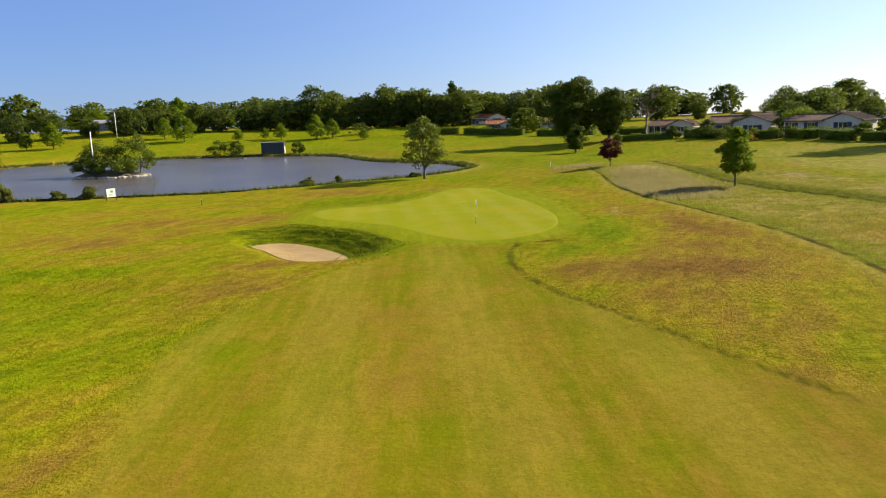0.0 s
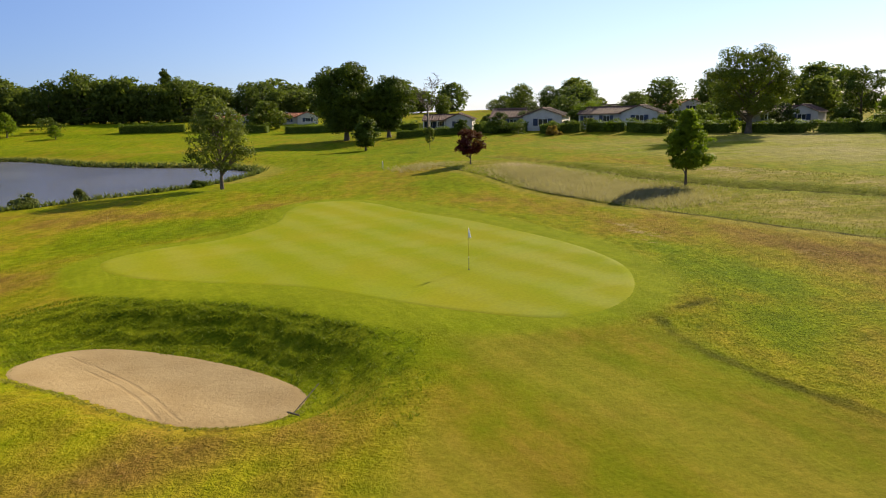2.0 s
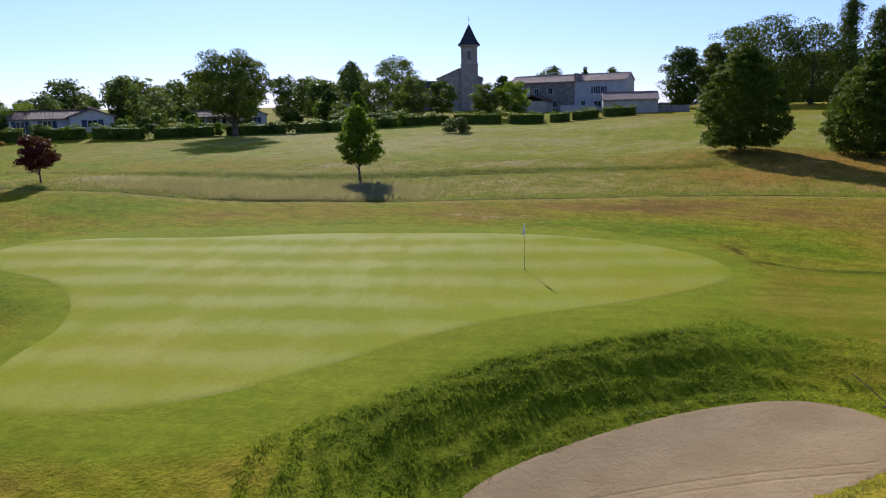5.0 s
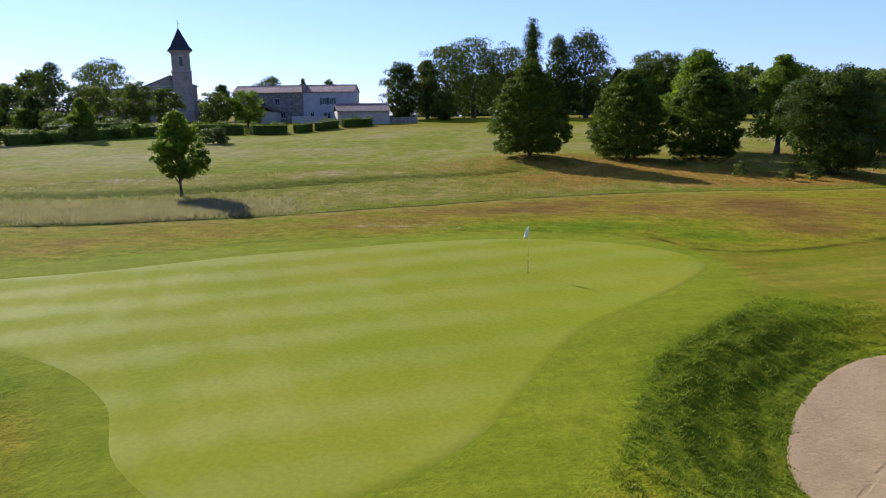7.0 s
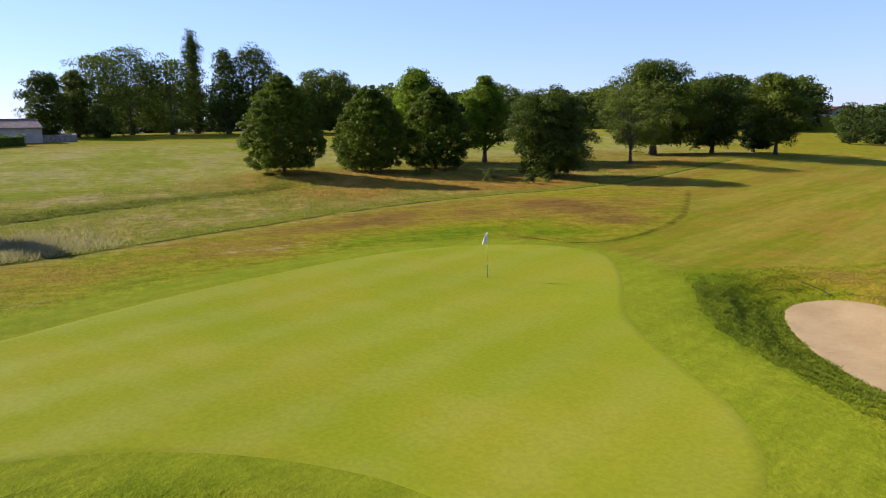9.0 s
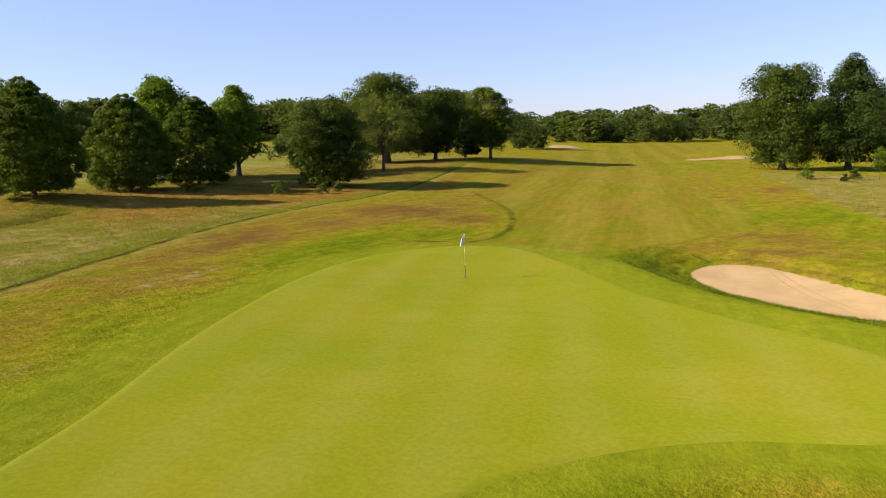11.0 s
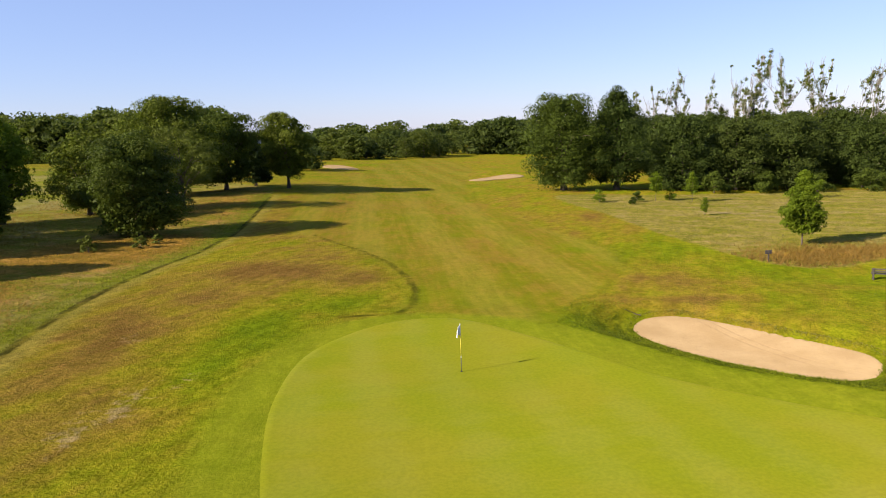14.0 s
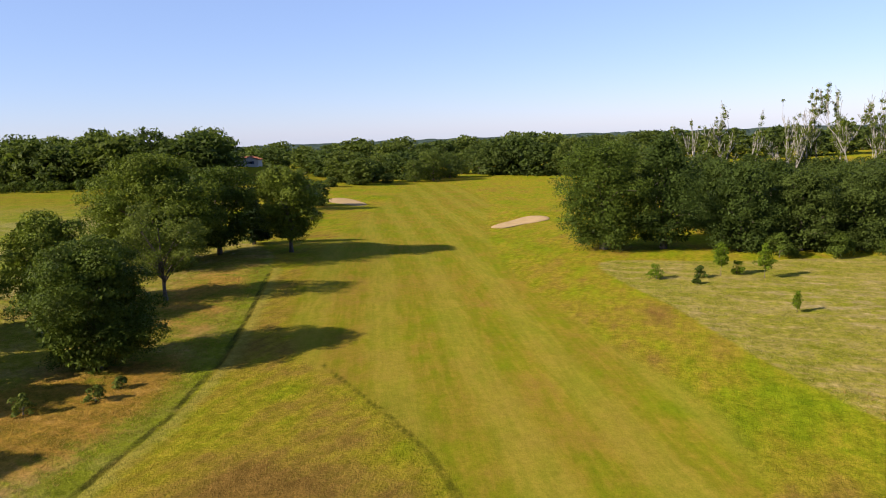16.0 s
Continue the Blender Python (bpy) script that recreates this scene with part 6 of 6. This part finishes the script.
def church():
    at = (171.0, 94.5)
    z = 6.0
    ob = thing("church", (*at, z), "stone village church with a square tower and slate spire", "church", turn=facing(*at, -26, 70))
    # nave with its gable to the course
    windowed_wall(ob, "nave_wall", -6.3, 6.3, 0.0, -1.5, 8.6, CHURCH_WALL, [(-2.6, -1.4, 2.4, 6.0)], thick=0.6, gable=2.6)
    window(ob, -2.6, -1.4, 0.0, 2.4, 6.0, GREY_PAINT)
    windowed_wall(ob, "nave_wall", -6.3, 6.3, 21.4, -1.5, 8.6, CHURCH_WALL, [], thick=0.6, gable=2.6)
    part("side_wall", box_mesh("side_wall", (-6.3, 0.6, -1.5), (-5.7, 21.4, 8.6), CHURCH_WALL), ob)
    part("side_wall", box_mesh("side_wall", (5.7, 0.6, -1.5), (6.3, 21.4, 8.6), CHURCH_WALL), ob)
    roof_over(ob, -6.3, 6.3, 0.0, 22.0, 8.6, 2.6, FADED_TILE, eave=0.3)
    part("cornice", box_mesh("cornice", (-6.5, -0.15, 8.45), (0.1, -0.004, 8.7), CREAM_WALL, 0.02), ob)
    # the tower
    t0, t1 = 0.5, 5.2
    part("tower", box_mesh("tower", (t0, -1.2, -1.5), (t1, 3.6, 12.2), CHURCH_WALL, 0.06), ob)
    part("string_course", box_mesh("string_course", (t0 - 0.12, -1.32, 12.21), (t1 + 0.12, 3.72, 12.5), CREAM_WALL, 0.03), ob)
    part("belfry", box_mesh("belfry", (t0 + 0.15, -1.05, 12.51), (t1 - 0.15, 3.45, 17.1), CHURCH_WALL, 0.06), ob)
    part("belfry_opening", box_mesh("belfry_opening", (2.45, -1.10, 13.6), (3.25, -1.054, 15.9), GREY_PAINT), ob, "dark louvred belfry opening")
    part("belfry_arch", box_mesh("belfry_arch", (2.2, -1.14, 15.91), (3.5, -1.054, 16.3), CREAM_WALL, 0.05), ob)
    part("belfry_opening", box_mesh("belfry_opening", (t0 + 0.10, 0.7, 13.6), (t0 + 0.146, 1.6, 15.9), GREY_PAINT), ob, "dark louvred belfry opening")
    part("tower_cornice", box_mesh("tower_cornice", (t0 - 0.2, -1.4, 17.11), (t1 + 0.2, 3.8, 17.5), CREAM_WALL, 0.05), ob)
    bm = bmesh.new()
    c = Vector(((t0 + t1) / 2, 1.2, 0))
    rows = [(3.0, 17.51), (2.35, 18.3), (1.2, 20.7), (0.05, 23.2)]
    vs = [[bm.verts.new(c + Vector((r * math.sqrt(2) * math.cos(a), r * math.sqrt(2) * math.sin(a), h))) for a in (math.pi / 4 + k * math.pi / 2 for k in range(4))] for r, h in rows]
    for i in range(3):
        for k in range(4):
            bm.faces.new([vs[i][k], vs[i][(k + 1) % 4], vs[i + 1][(k + 1) % 4], vs[i + 1][k]])
    bm.faces.new(vs[0][::-1])
    bm.faces.new(vs[3])
    part("spire", bm_mesh("spire", bm, SLATE), ob)
    bm = bmesh.new()
    box_into(bm, (c.x - 0.04, 1.16, 23.1), (c.x + 0.04, 1.24, 25.2))
    box_into(bm, (c.x - 0.4, 1.17, 24.3), (c.x + 0.4, 1.23, 24.38))
    part("cross", bm_mesh("cross", bm, GREY_PAINT), ob, "thin iron cross")
    # annexe with a slate roof
    part("annexe_wall", box_mesh("annexe_wall", (-16.5, 5.0, -1.5), (-6.6, 12.0, 6.2), STONE_WALL, 0.03), ob)
    roof_over(ob, -16.5, -6.6, 5.0, 12.0, 6.2, 1.9, SLATE, eave=0.3, along="x")


church()


def manor():
    a, b = Vector((157.8, 79.2, 0)), Vector((149.6, 50.6, 0))
    turn = math.atan2(b.y - a.y, b.x - a.x)
    ob = thing("manor_house", (a.x, a.y, 5.4), "long two-storey village house, half bare stone and half white render", "house", turn=turn)
    n = (b - a).length
    s = n * 0.58
    up = [(3.6, 4.8, 4.0, 5.6), (6.6, 7.8, 4.0, 5.6), (10.2, 11.4, 4.0, 5.6)]
    low = [(3.4, 4.6, 0.7, 2.3), (7.0, 8.4, 0.2, 2.4), (11.5, 12.7, 0.7, 2.3)]
    windowed_wall(ob, "stone_wall", 0.0, s, 0.0, -1.0, 6.9, STONE_WALL, up + low, thick=0.5)
    for o in up + low:
        window(ob, o[0], o[1], 0.0, o[2], o[3], WHITE_PAINT, WHITE_PAINT if o[0] < 5 and o[2] > 3 else None)
    up = [(s + 4.6, s + 5.6, 3.9, 5.6), (s + 6.4, s + 7.4, 3.9, 5.6)]
    low = [(s + 1.6, s + 2.6, 0.6, 2.2), (s + 4.8, s + 6.6, 0.6, 2.1), (s + 7.6, s + 8.6, 0.6, 2.1)]
    windowed_wall(ob, "white_wall", s + 0.003, n, -0.15, -1.0, 7.0, WHITE_WALL, up + low, thick=0.5)
    for o in up + low:
        window(ob, o[0], o[1], -0.15, o[2], o[3], WHITE_PAINT, GREY_PAINT if o[2] > 3 else None)
    part("end_wall", box_mesh("end_wall", (0.0, 0.5, -1.0), (0.5, 8.6, 6.9), STONE_WALL), ob)
    bm = bmesh.new()
    box_into(bm, (n - 0.5, 0.35, -1.0), (n, 8.6, 6.9))
    p = [bm.verts.new(q) for q in ((n - 0.5, 0.35, 6.9), (n - 0.5, 8.6, 6.9), (n - 0.5, 4.5, 8.5), (n, 0.35, 6.9), (n, 8.6, 6.9), (n, 4.5, 8.5))]
    for f in ((0, 2, 1), (3, 4, 5), (0, 3, 5, 2), (1, 2, 5, 4)):
        bm.faces.new([p[i] for i in f])
    part("end_wall", bm_mesh("end_wall", bm, WHITE_WALL), ob)
    part("rear_wall", box_mesh("rear_wall", (0.0, 8.604, -1.0), (n, 9.0, 6.9), STONE_WALL), ob)
    roof_over(ob, 0.0, n, 0.0, 9.0, 6.95, 1.6, FADED_TILE, eave=0.35, along="x")
    part("party_wall", box_mesh("party_wall", (s - 0.2, -0.1, 7.0), (s + 0.15, 4.5, 8.9), STONE_WALL), ob)
    # lean-to before the stone half
    part("lean_to_wall", box_mesh("lean_to_wall", (5.0, -6.0, -1.0), (11.5, -0.004, 2.4), CREAM_WALL, 0.03), ob)
    roof_over(ob, 5.0, 11.5, -6.0, -0.3, 2.4, 1.3, TILE, eave=0.3)
    part("garden_wall", box_mesh("garden_wall", (s - 1.5, -7.0, -1.0), (s + 7.0, -6.7, 1.2), WHITE_WALL, 0.02), ob)


manor()


def barn():
    ob = thing("barn", (137.5, 56.3, 4.7), "low pale rendered shed with a faded tile roof", "shed", turn=radians(-90))
    part("wall", box_mesh("wall", (0.0, 0.0, -0.8), (12.0, 7.0, 2.9), CREAM_WALL, 0.03), ob)
    roof_over(ob, 0.0, 12.0, 0.0, 7.0, 2.9, 1.5, FADED_TILE, eave=0.35, along="x")
    part("garden_wall", box_mesh("garden_wall", (12.004, 2.0, -0.8), (19.0, 2.3, 1.4), STONE_WALL, 0.02), ob)


barn()


def long_shed():
    at = (-186.0, 410.0)
    ob = thing("long_shed", (*at, ground_z(*at)), "long low building with a pale grey roof", "building")
    part("wall", box_mesh("wall", (-16, 0, -0.5), (16, 10, 5.0), GREY_PAINT, 0.03), ob)
    roof_over(ob, -16, 16, 0, 10, 5.0, 2.2, plain("zinc", (0.45, 0.46, 0.48), 0.5), along="x")


long_shed()

# ---- hedges ----


def hedge(a, b, h, depth, label, seed, leaf=None, group="garden hedges"):
    """A clipped hedge on the ground between two points."""
    rng = np.random.default_rng(seed)
    a, b = np.array(a, float), np.array(b, float)
    n = float(np.hypot(*(b - a)))
    ob = thing("hedge", (a[0], a[1], ground_z(*a)), label, "hedge", group, math.atan2(b[1] - a[1], b[0] - a[0]))
    slope = (ground_z(*b) - ground_z(*a)) / n
    core = np.array([(x, y, z + x * slope) for x in (0.15, n - 0.15) for y in (-depth * 0.36, depth * 0.36) for z in (-0.2, h * 0.86)])
    part("core", mesh_of("core", core, np.array([(0, 1, 3, 2), (4, 6, 7, 5), (0, 2, 6, 4), (1, 5, 7, 3), (0, 4, 5, 1), (2, 3, 7, 6)]), DARK_LEAF), ob)
    k = int(n * (2 * h + depth) * 40)
    x = rng.uniform(0, n, k)
    t = rng.uniform(0, 2 * h + depth, k)
    y = np.where(t < h, -depth / 2, np.where(t < h + depth, t - h - depth / 2, depth / 2))
    z = np.where(t < h, t, np.where(t < h + depth, h, 2 * h + depth - t))
    nor = np.column_stack([np.zeros(k), np.where(t < h, -1.0, np.where(t < h + depth, 0.0, 1.0)), np.where((t >= h) & (t < h + depth), 1.0, 0.1)])
    lump = 0.12 * np.sin(x * 1.3 + seed) + 0.07 * np.sin(x * 3.1)
    c = np.column_stack([x, y, z * (1 + lump * 1.3) + x * slope]) + rng.normal(size=(k, 3)) * 0.07
    v, f = leaf_cards(rng, c, nor, 0.2 * rng.uniform(0.6, 1.3, k))
    part("foliage", mesh_of("foliage", v, f, leaf or HEDGE_LEAF), ob)


for i, (a, b, h, d) in enumerate([((67.5, 157), (72.6, 150), 1.9, 1.8), ((73.2, 148.8), (75.6, 141), 1.9, 1.6), ((75.9, 139.8), (77.4, 131.6), 2.0, 1.8), ((78.2, 130.4), (83.0, 122), 1.8, 1.6), ((84.0, 120.5), (87.5, 111), 1.7, 1.6), ((88.3, 109.6), (93.5, 103), 1.8, 1.6), ((94.5, 101.8), (101, 95), 1.9, 1.6), ((102, 94), (108.5, 86.5), 1.9, 1.6),
                                ((109.3, 85.4), (116.3, 77.2), 2.1, 1.6), ((117.0, 75.6), (118.8, 68.6), 2.0, 1.6), ((119.2, 67.2), (121.2, 63.6), 1.9, 1.6), ((121.8, 62.6), (126.8, 57.8), 1.9, 1.6), ((127.6, 56.6), (129.8, 49.8), 1.9, 1.6), ((96, 106), (108, 95), 2.6, 2.0), ((60, 172), (68, 163), 2.2, 2.0), ((44, 178), (57, 172), 1.6, 1.6),
                                ((-10, 262), (8, 259), 2.4, 3.0), ((10, 258), (30, 246), 2.4, 3.0), ((34, 240), (50, 226), 2.2, 3.0), ((52, 222), (62, 206), 2.0, 2.5)]):
    hedge(a, b, h, d, "clipped green hedge along the edge of the course", 300 + i)
shrub((86.0, 81.2), 2.4, 5.6, "spreading grey-green bush before the hedge", REED_LEAF, 330, 1800, 0.3, 20)


def metal_barn():
    ob = thing("barn", (-132.0, 293.0, ground_z(-132, 293) - 1.2), "long grey metal barn among distant trees", "barn", turn=radians(20))
    part("wall", box_mesh("wall", (-11, -4, -1.0), (11, 4, 3.6), plain("barn_cladding", (0.16, 0.17, 0.19), 0.7), 0.03), ob)
    bm = bmesh.new()
    v = [bm.verts.new(p) for p in ((-11.4, -4.6, 3.6), (11.4, -4.6, 3.6), (11.4, 4.6, 3.6), (-11.4, 4.6, 3.6), (-11.4, 0, 5.0), (11.4, 0, 5.0))]
    for f in ((0, 1, 5, 4), (2, 3, 4, 5), (0, 4, 3), (1, 2, 5), (3, 2, 1, 0)):
        bm.faces.new([v[i] for i in f])
    part("roof", bm_mesh("roof", bm, plain("barn_roof", (0.20, 0.21, 0.23), 0.6)), ob)


metal_barn()


def bunker_rake(at, up, turn, tip, label):
    """A wooden rake: a round handle, a head and its tines."""
    ob = new("bunker_rake")
    ob.matrix_basis = Matrix.Translation((*at, ground_z(*at) + up)) @ Matrix.Rotation(radians(turn), 4, "Z") @ Matrix.Rotation(radians(tip), 4, "X")
    tagged(ob, label, "rake")
    part("handle", box_mesh("handle", (-0.014, 0.0, 0.0), (0.014, 1.3, 0.028), BARK, 0.006), ob)
    part("head", box_mesh("head", (-0.25, -0.045, 0.0), (0.25, -0.001, 0.035), BARK, 0.008), ob)
    for k in range(7):
        part("tine", box_mesh("tine", (-0.235 + k * 0.075, -0.03, -0.05), (-0.22 + k * 0.075, -0.015, -0.001), BARK), ob)


bunker_rake((-8.0, 52.9), 0.06, -56, 24, "dark wooden rake leaning from the sand against the bank")


def young_tree(at):
    tree(at, 4.2, 2.0, "thin young tree staked on the mown grass", "egg", GREY_LEAF, seed=39, clear=0.3, lobes=14, leaves=700, leaf_size=0.22, lobe=0.14, radius=0.04, name="sapling")


young_tree((36.5, 143.0))

# ---- long grass and tufts ----


def tufts(name, label, xy, tall, wide, material, seed, blades=3):
    """Clumps of bent blades on the ground, as one object."""
    rng = np.random.default_rng(seed)
    n = len(xy)
    c = np.repeat(np.column_stack([xy, height(xy[:, 0], xy[:, 1]) - 0.02]), blades, 0)
    c[:, :2] += rng.normal(size=(len(c), 2)) * wide * 0.6
    a = rng.uniform(0, 2 * np.pi, len(c))
    h = tall * rng.uniform(0.55, 1.25, len(c))
    side = np.column_stack([np.cos(a), np.sin(a), np.zeros(len(c))]) * (wide * rng.uniform(0.5, 1.0, len(c)))[:, None]
    lean = np.column_stack([rng.normal(size=(len(c), 2)) * 0.7, np.ones(len(c))]) * h[:, None]
    v = np.stack([c - side * 0.5, c + side * 0.5, c + lean], 1).reshape(-1, 3)
    ob = new(name, mesh_of(name, v, np.arange(len(c) * 3).reshape(-1, 3), material))
    return tagged(ob, label, "grass", kind="stuff")


def scatter(rng, n, x0, x1, y0, y1, keep):
    """n places in a box, thinned by keep(x, y), a chance from 0 to 1."""
    x, y = rng.uniform(x0, x1, n), rng.uniform(y0, y1, n)
    ok = rng.random(n) < keep(x, y)
    return np.column_stack([x, y])[ok]


RNG_GRASS = np.random.default_rng(77)
clump = lambda x, y: 0.5 + 0.5 * np.sin(x * 0.9 + 2 * np.sin(y * 0.35)) * np.sin(y * 0.7 + 1.5 * np.sin(x * 0.5))
meadow_in = lambda x, y: inside_gap(MEADOW_EDGE, x, y)
west_in = lambda x, y: inside_gap(WEST_MEADOW, x, y)
bank_side = lambda x, y: smooth((x + 12) * 0.75 + (y - 59) * 0.65, -2.5, 0.5)
oval = lambda x, y, cx, cy, rx, ry: np.exp(-(((x - cx) / rx) ** 2 + ((y - cy) / ry) ** 2))
tufts("meadow_grass", "tall pale straw-coloured grass in the meadow", scatter(RNG_GRASS, 26000, 22, 52, 44, 116, lambda x, y: (meadow_in(x, y) < -0.1) * np.clip(0.1 + 0.9 * clump(x * 0.6, y * 1.4), 0, 1)), 0.17, 0.045, MEADOW_LEAF, 1)
tufts("meadow_grass", "tall green grass along the mown edge of the meadow", scatter(RNG_GRASS, 24000, 22, 58, -30, 116, lambda x, y: (meadow_in(x, y) < 0) * np.clip(1.0 - 0.35 * -meadow_in(x, y), 0.0, 1)), 0.16, 0.04, TUFT_LEAF, 2)
tufts("meadow_grass", "tall rust-coloured dry grass under the hornbeams", scatter(RNG_GRASS, 42000, 24, 58, -30, 58, lambda x, y: (meadow_in(x, y) < -1.2) * np.clip(0.05 + clump(x * 0.6, y * 1.2), 0, 1)), 0.20, 0.04, RUST_LEAF, 3)
tufts("meadow_grass", "tall rust-coloured dry grass beside a young tree", scatter(RNG_GRASS, 9000, -44, -22, 25, 42, lambda x, y: (west_in(x, y) < 0) * np.clip(1.4 * oval(x, y, -31, 36, 7, 3.2), 0, 1)), 0.42, 0.06, RUST_LEAF, 10)
tufts("meadow_grass", "tall pale straw-coloured grass before the wood", scatter(RNG_GRASS, 34000, -75, -20, -26, 41, lambda x, y: (west_in(x, y) < -0.1) * np.clip(0.1 + clump(x, y), 0, 1)), 0.17, 0.05, STRAW_LEAF, 4)
tufts("long_grass", "pale seeding long grass beside the young lime tree", scatter(RNG_GRASS, 30000, 22, 36, 72, 106, lambda x, y: (meadow_in(x, y) < -0.2) * np.clip(1.5 * np.maximum(oval(x, y, 26.5, 84, 4.0, 7.5), 0.8 * oval(x, y, 28.5, 95, 3.2, 6)), 0, 1)), 0.46, 0.05, PALE_GRASS, 11, blades=4)
sand_out = lambda x, y: inside_gap(SAND_EDGE, x, y)
apron_out = lambda x, y: inside_gap(APRON_EDGE, x, y)
fair_out = lambda x, y: inside_gap(FAIRWAY_EDGE, x, y)
tufts("rough_grass", "thick green rough grass on the bank of the bunker", scatter(RNG_GRASS, 90000, -20, -1, 48, 72, lambda x, y: (sand_out(x, y) > 0.02) * (sand_out(x, y) < 5.0) * (apron_out(x, y) > 0.0) * (fair_out(x, y) > 0.0) * bank_side(x, y) * (0.3 + 0.7 * smooth(y - 0.5 * x, 58.5, 61.0)) * np.clip(0.10 + 0.9 * smooth(np.sin(sand_out(x, y) * 8.5 + 2.2 * np.sin(x * 0.8 + y * 0.5) + 1.2 * np.sin(x * 2.3 - y * 1.7)), -0.3, 0.5) * (0.4 + 0.6 * clump(x * 2.6, y * 2.6)), 0, 1)), 0.11, 0.045, BANK_LEAF, 5)
tufts("rough_grass", "dry yellow fringe of grass on the lip of the bunker", scatter(RNG_GRASS, 40000, -19, -5, 50, 67, lambda x, y: (sand_out(x, y) > -0.04) * (sand_out(x, y) < 0.7) * (1 - 0.8 * bank_side(x, y))), 0.07, 0.03, MEADOW_LEAF, 12)
tufts("rough_grass", "tufted rough grass beside the green", scatter(RNG_GRASS, 60000, -34, 24, 28, 108, lambda x, y: (apron_out(x, y) > 0.2) * (fair_out(x, y) > 0.3) * (sand_out(x, y) > 0.3) * np.clip(clump(x * 1.7, y * 1.7) * 0.9, 0, 1)), 0.05, 0.035, TUFT_LEAF, 6, blades=2)
tufts("rough_grass", "dry brown tufts in the rough", scatter(RNG_GRASS, 34000, -34, 24, 20, 108, lambda x, y: (apron_out(x, y) > 0.2) * (fair_out(x, y) > 0.3) * (sand_out(x, y) > 0.3) * np.clip((1 - clump(x * 1.7, y * 1.7)) * 0.8, 0, 1)), 0.045, 0.035, BROWN_TUFT, 7, blades=2)
tufts("reeds", "reeds and rank grass along the pond edge", (lambda p: p[(np.abs(inside_gap(POND_EDGE, p[:, 0], p[:, 1]) - 0.2) < 0.8)])(np.column_stack([RNG_GRASS.uniform(-118, 8, 60000), RNG_GRASS.uniform(98, 216, 60000)])), 0.6, 0.3, REED_LEAF, 8, blades=5)
tufts("long_grass", "pale seeding long grass on the knoll by the red maple", scatter(RNG_GRASS, 9000, 18, 40, 98, 120, lambda x, y: np.clip(1.3 * np.exp(-(((x - 22) / 3.0) ** 2 + ((y - 113) / 2.6) ** 2)), 0, 1)), 0.42, 0.06, PALE_GRASS, 9)
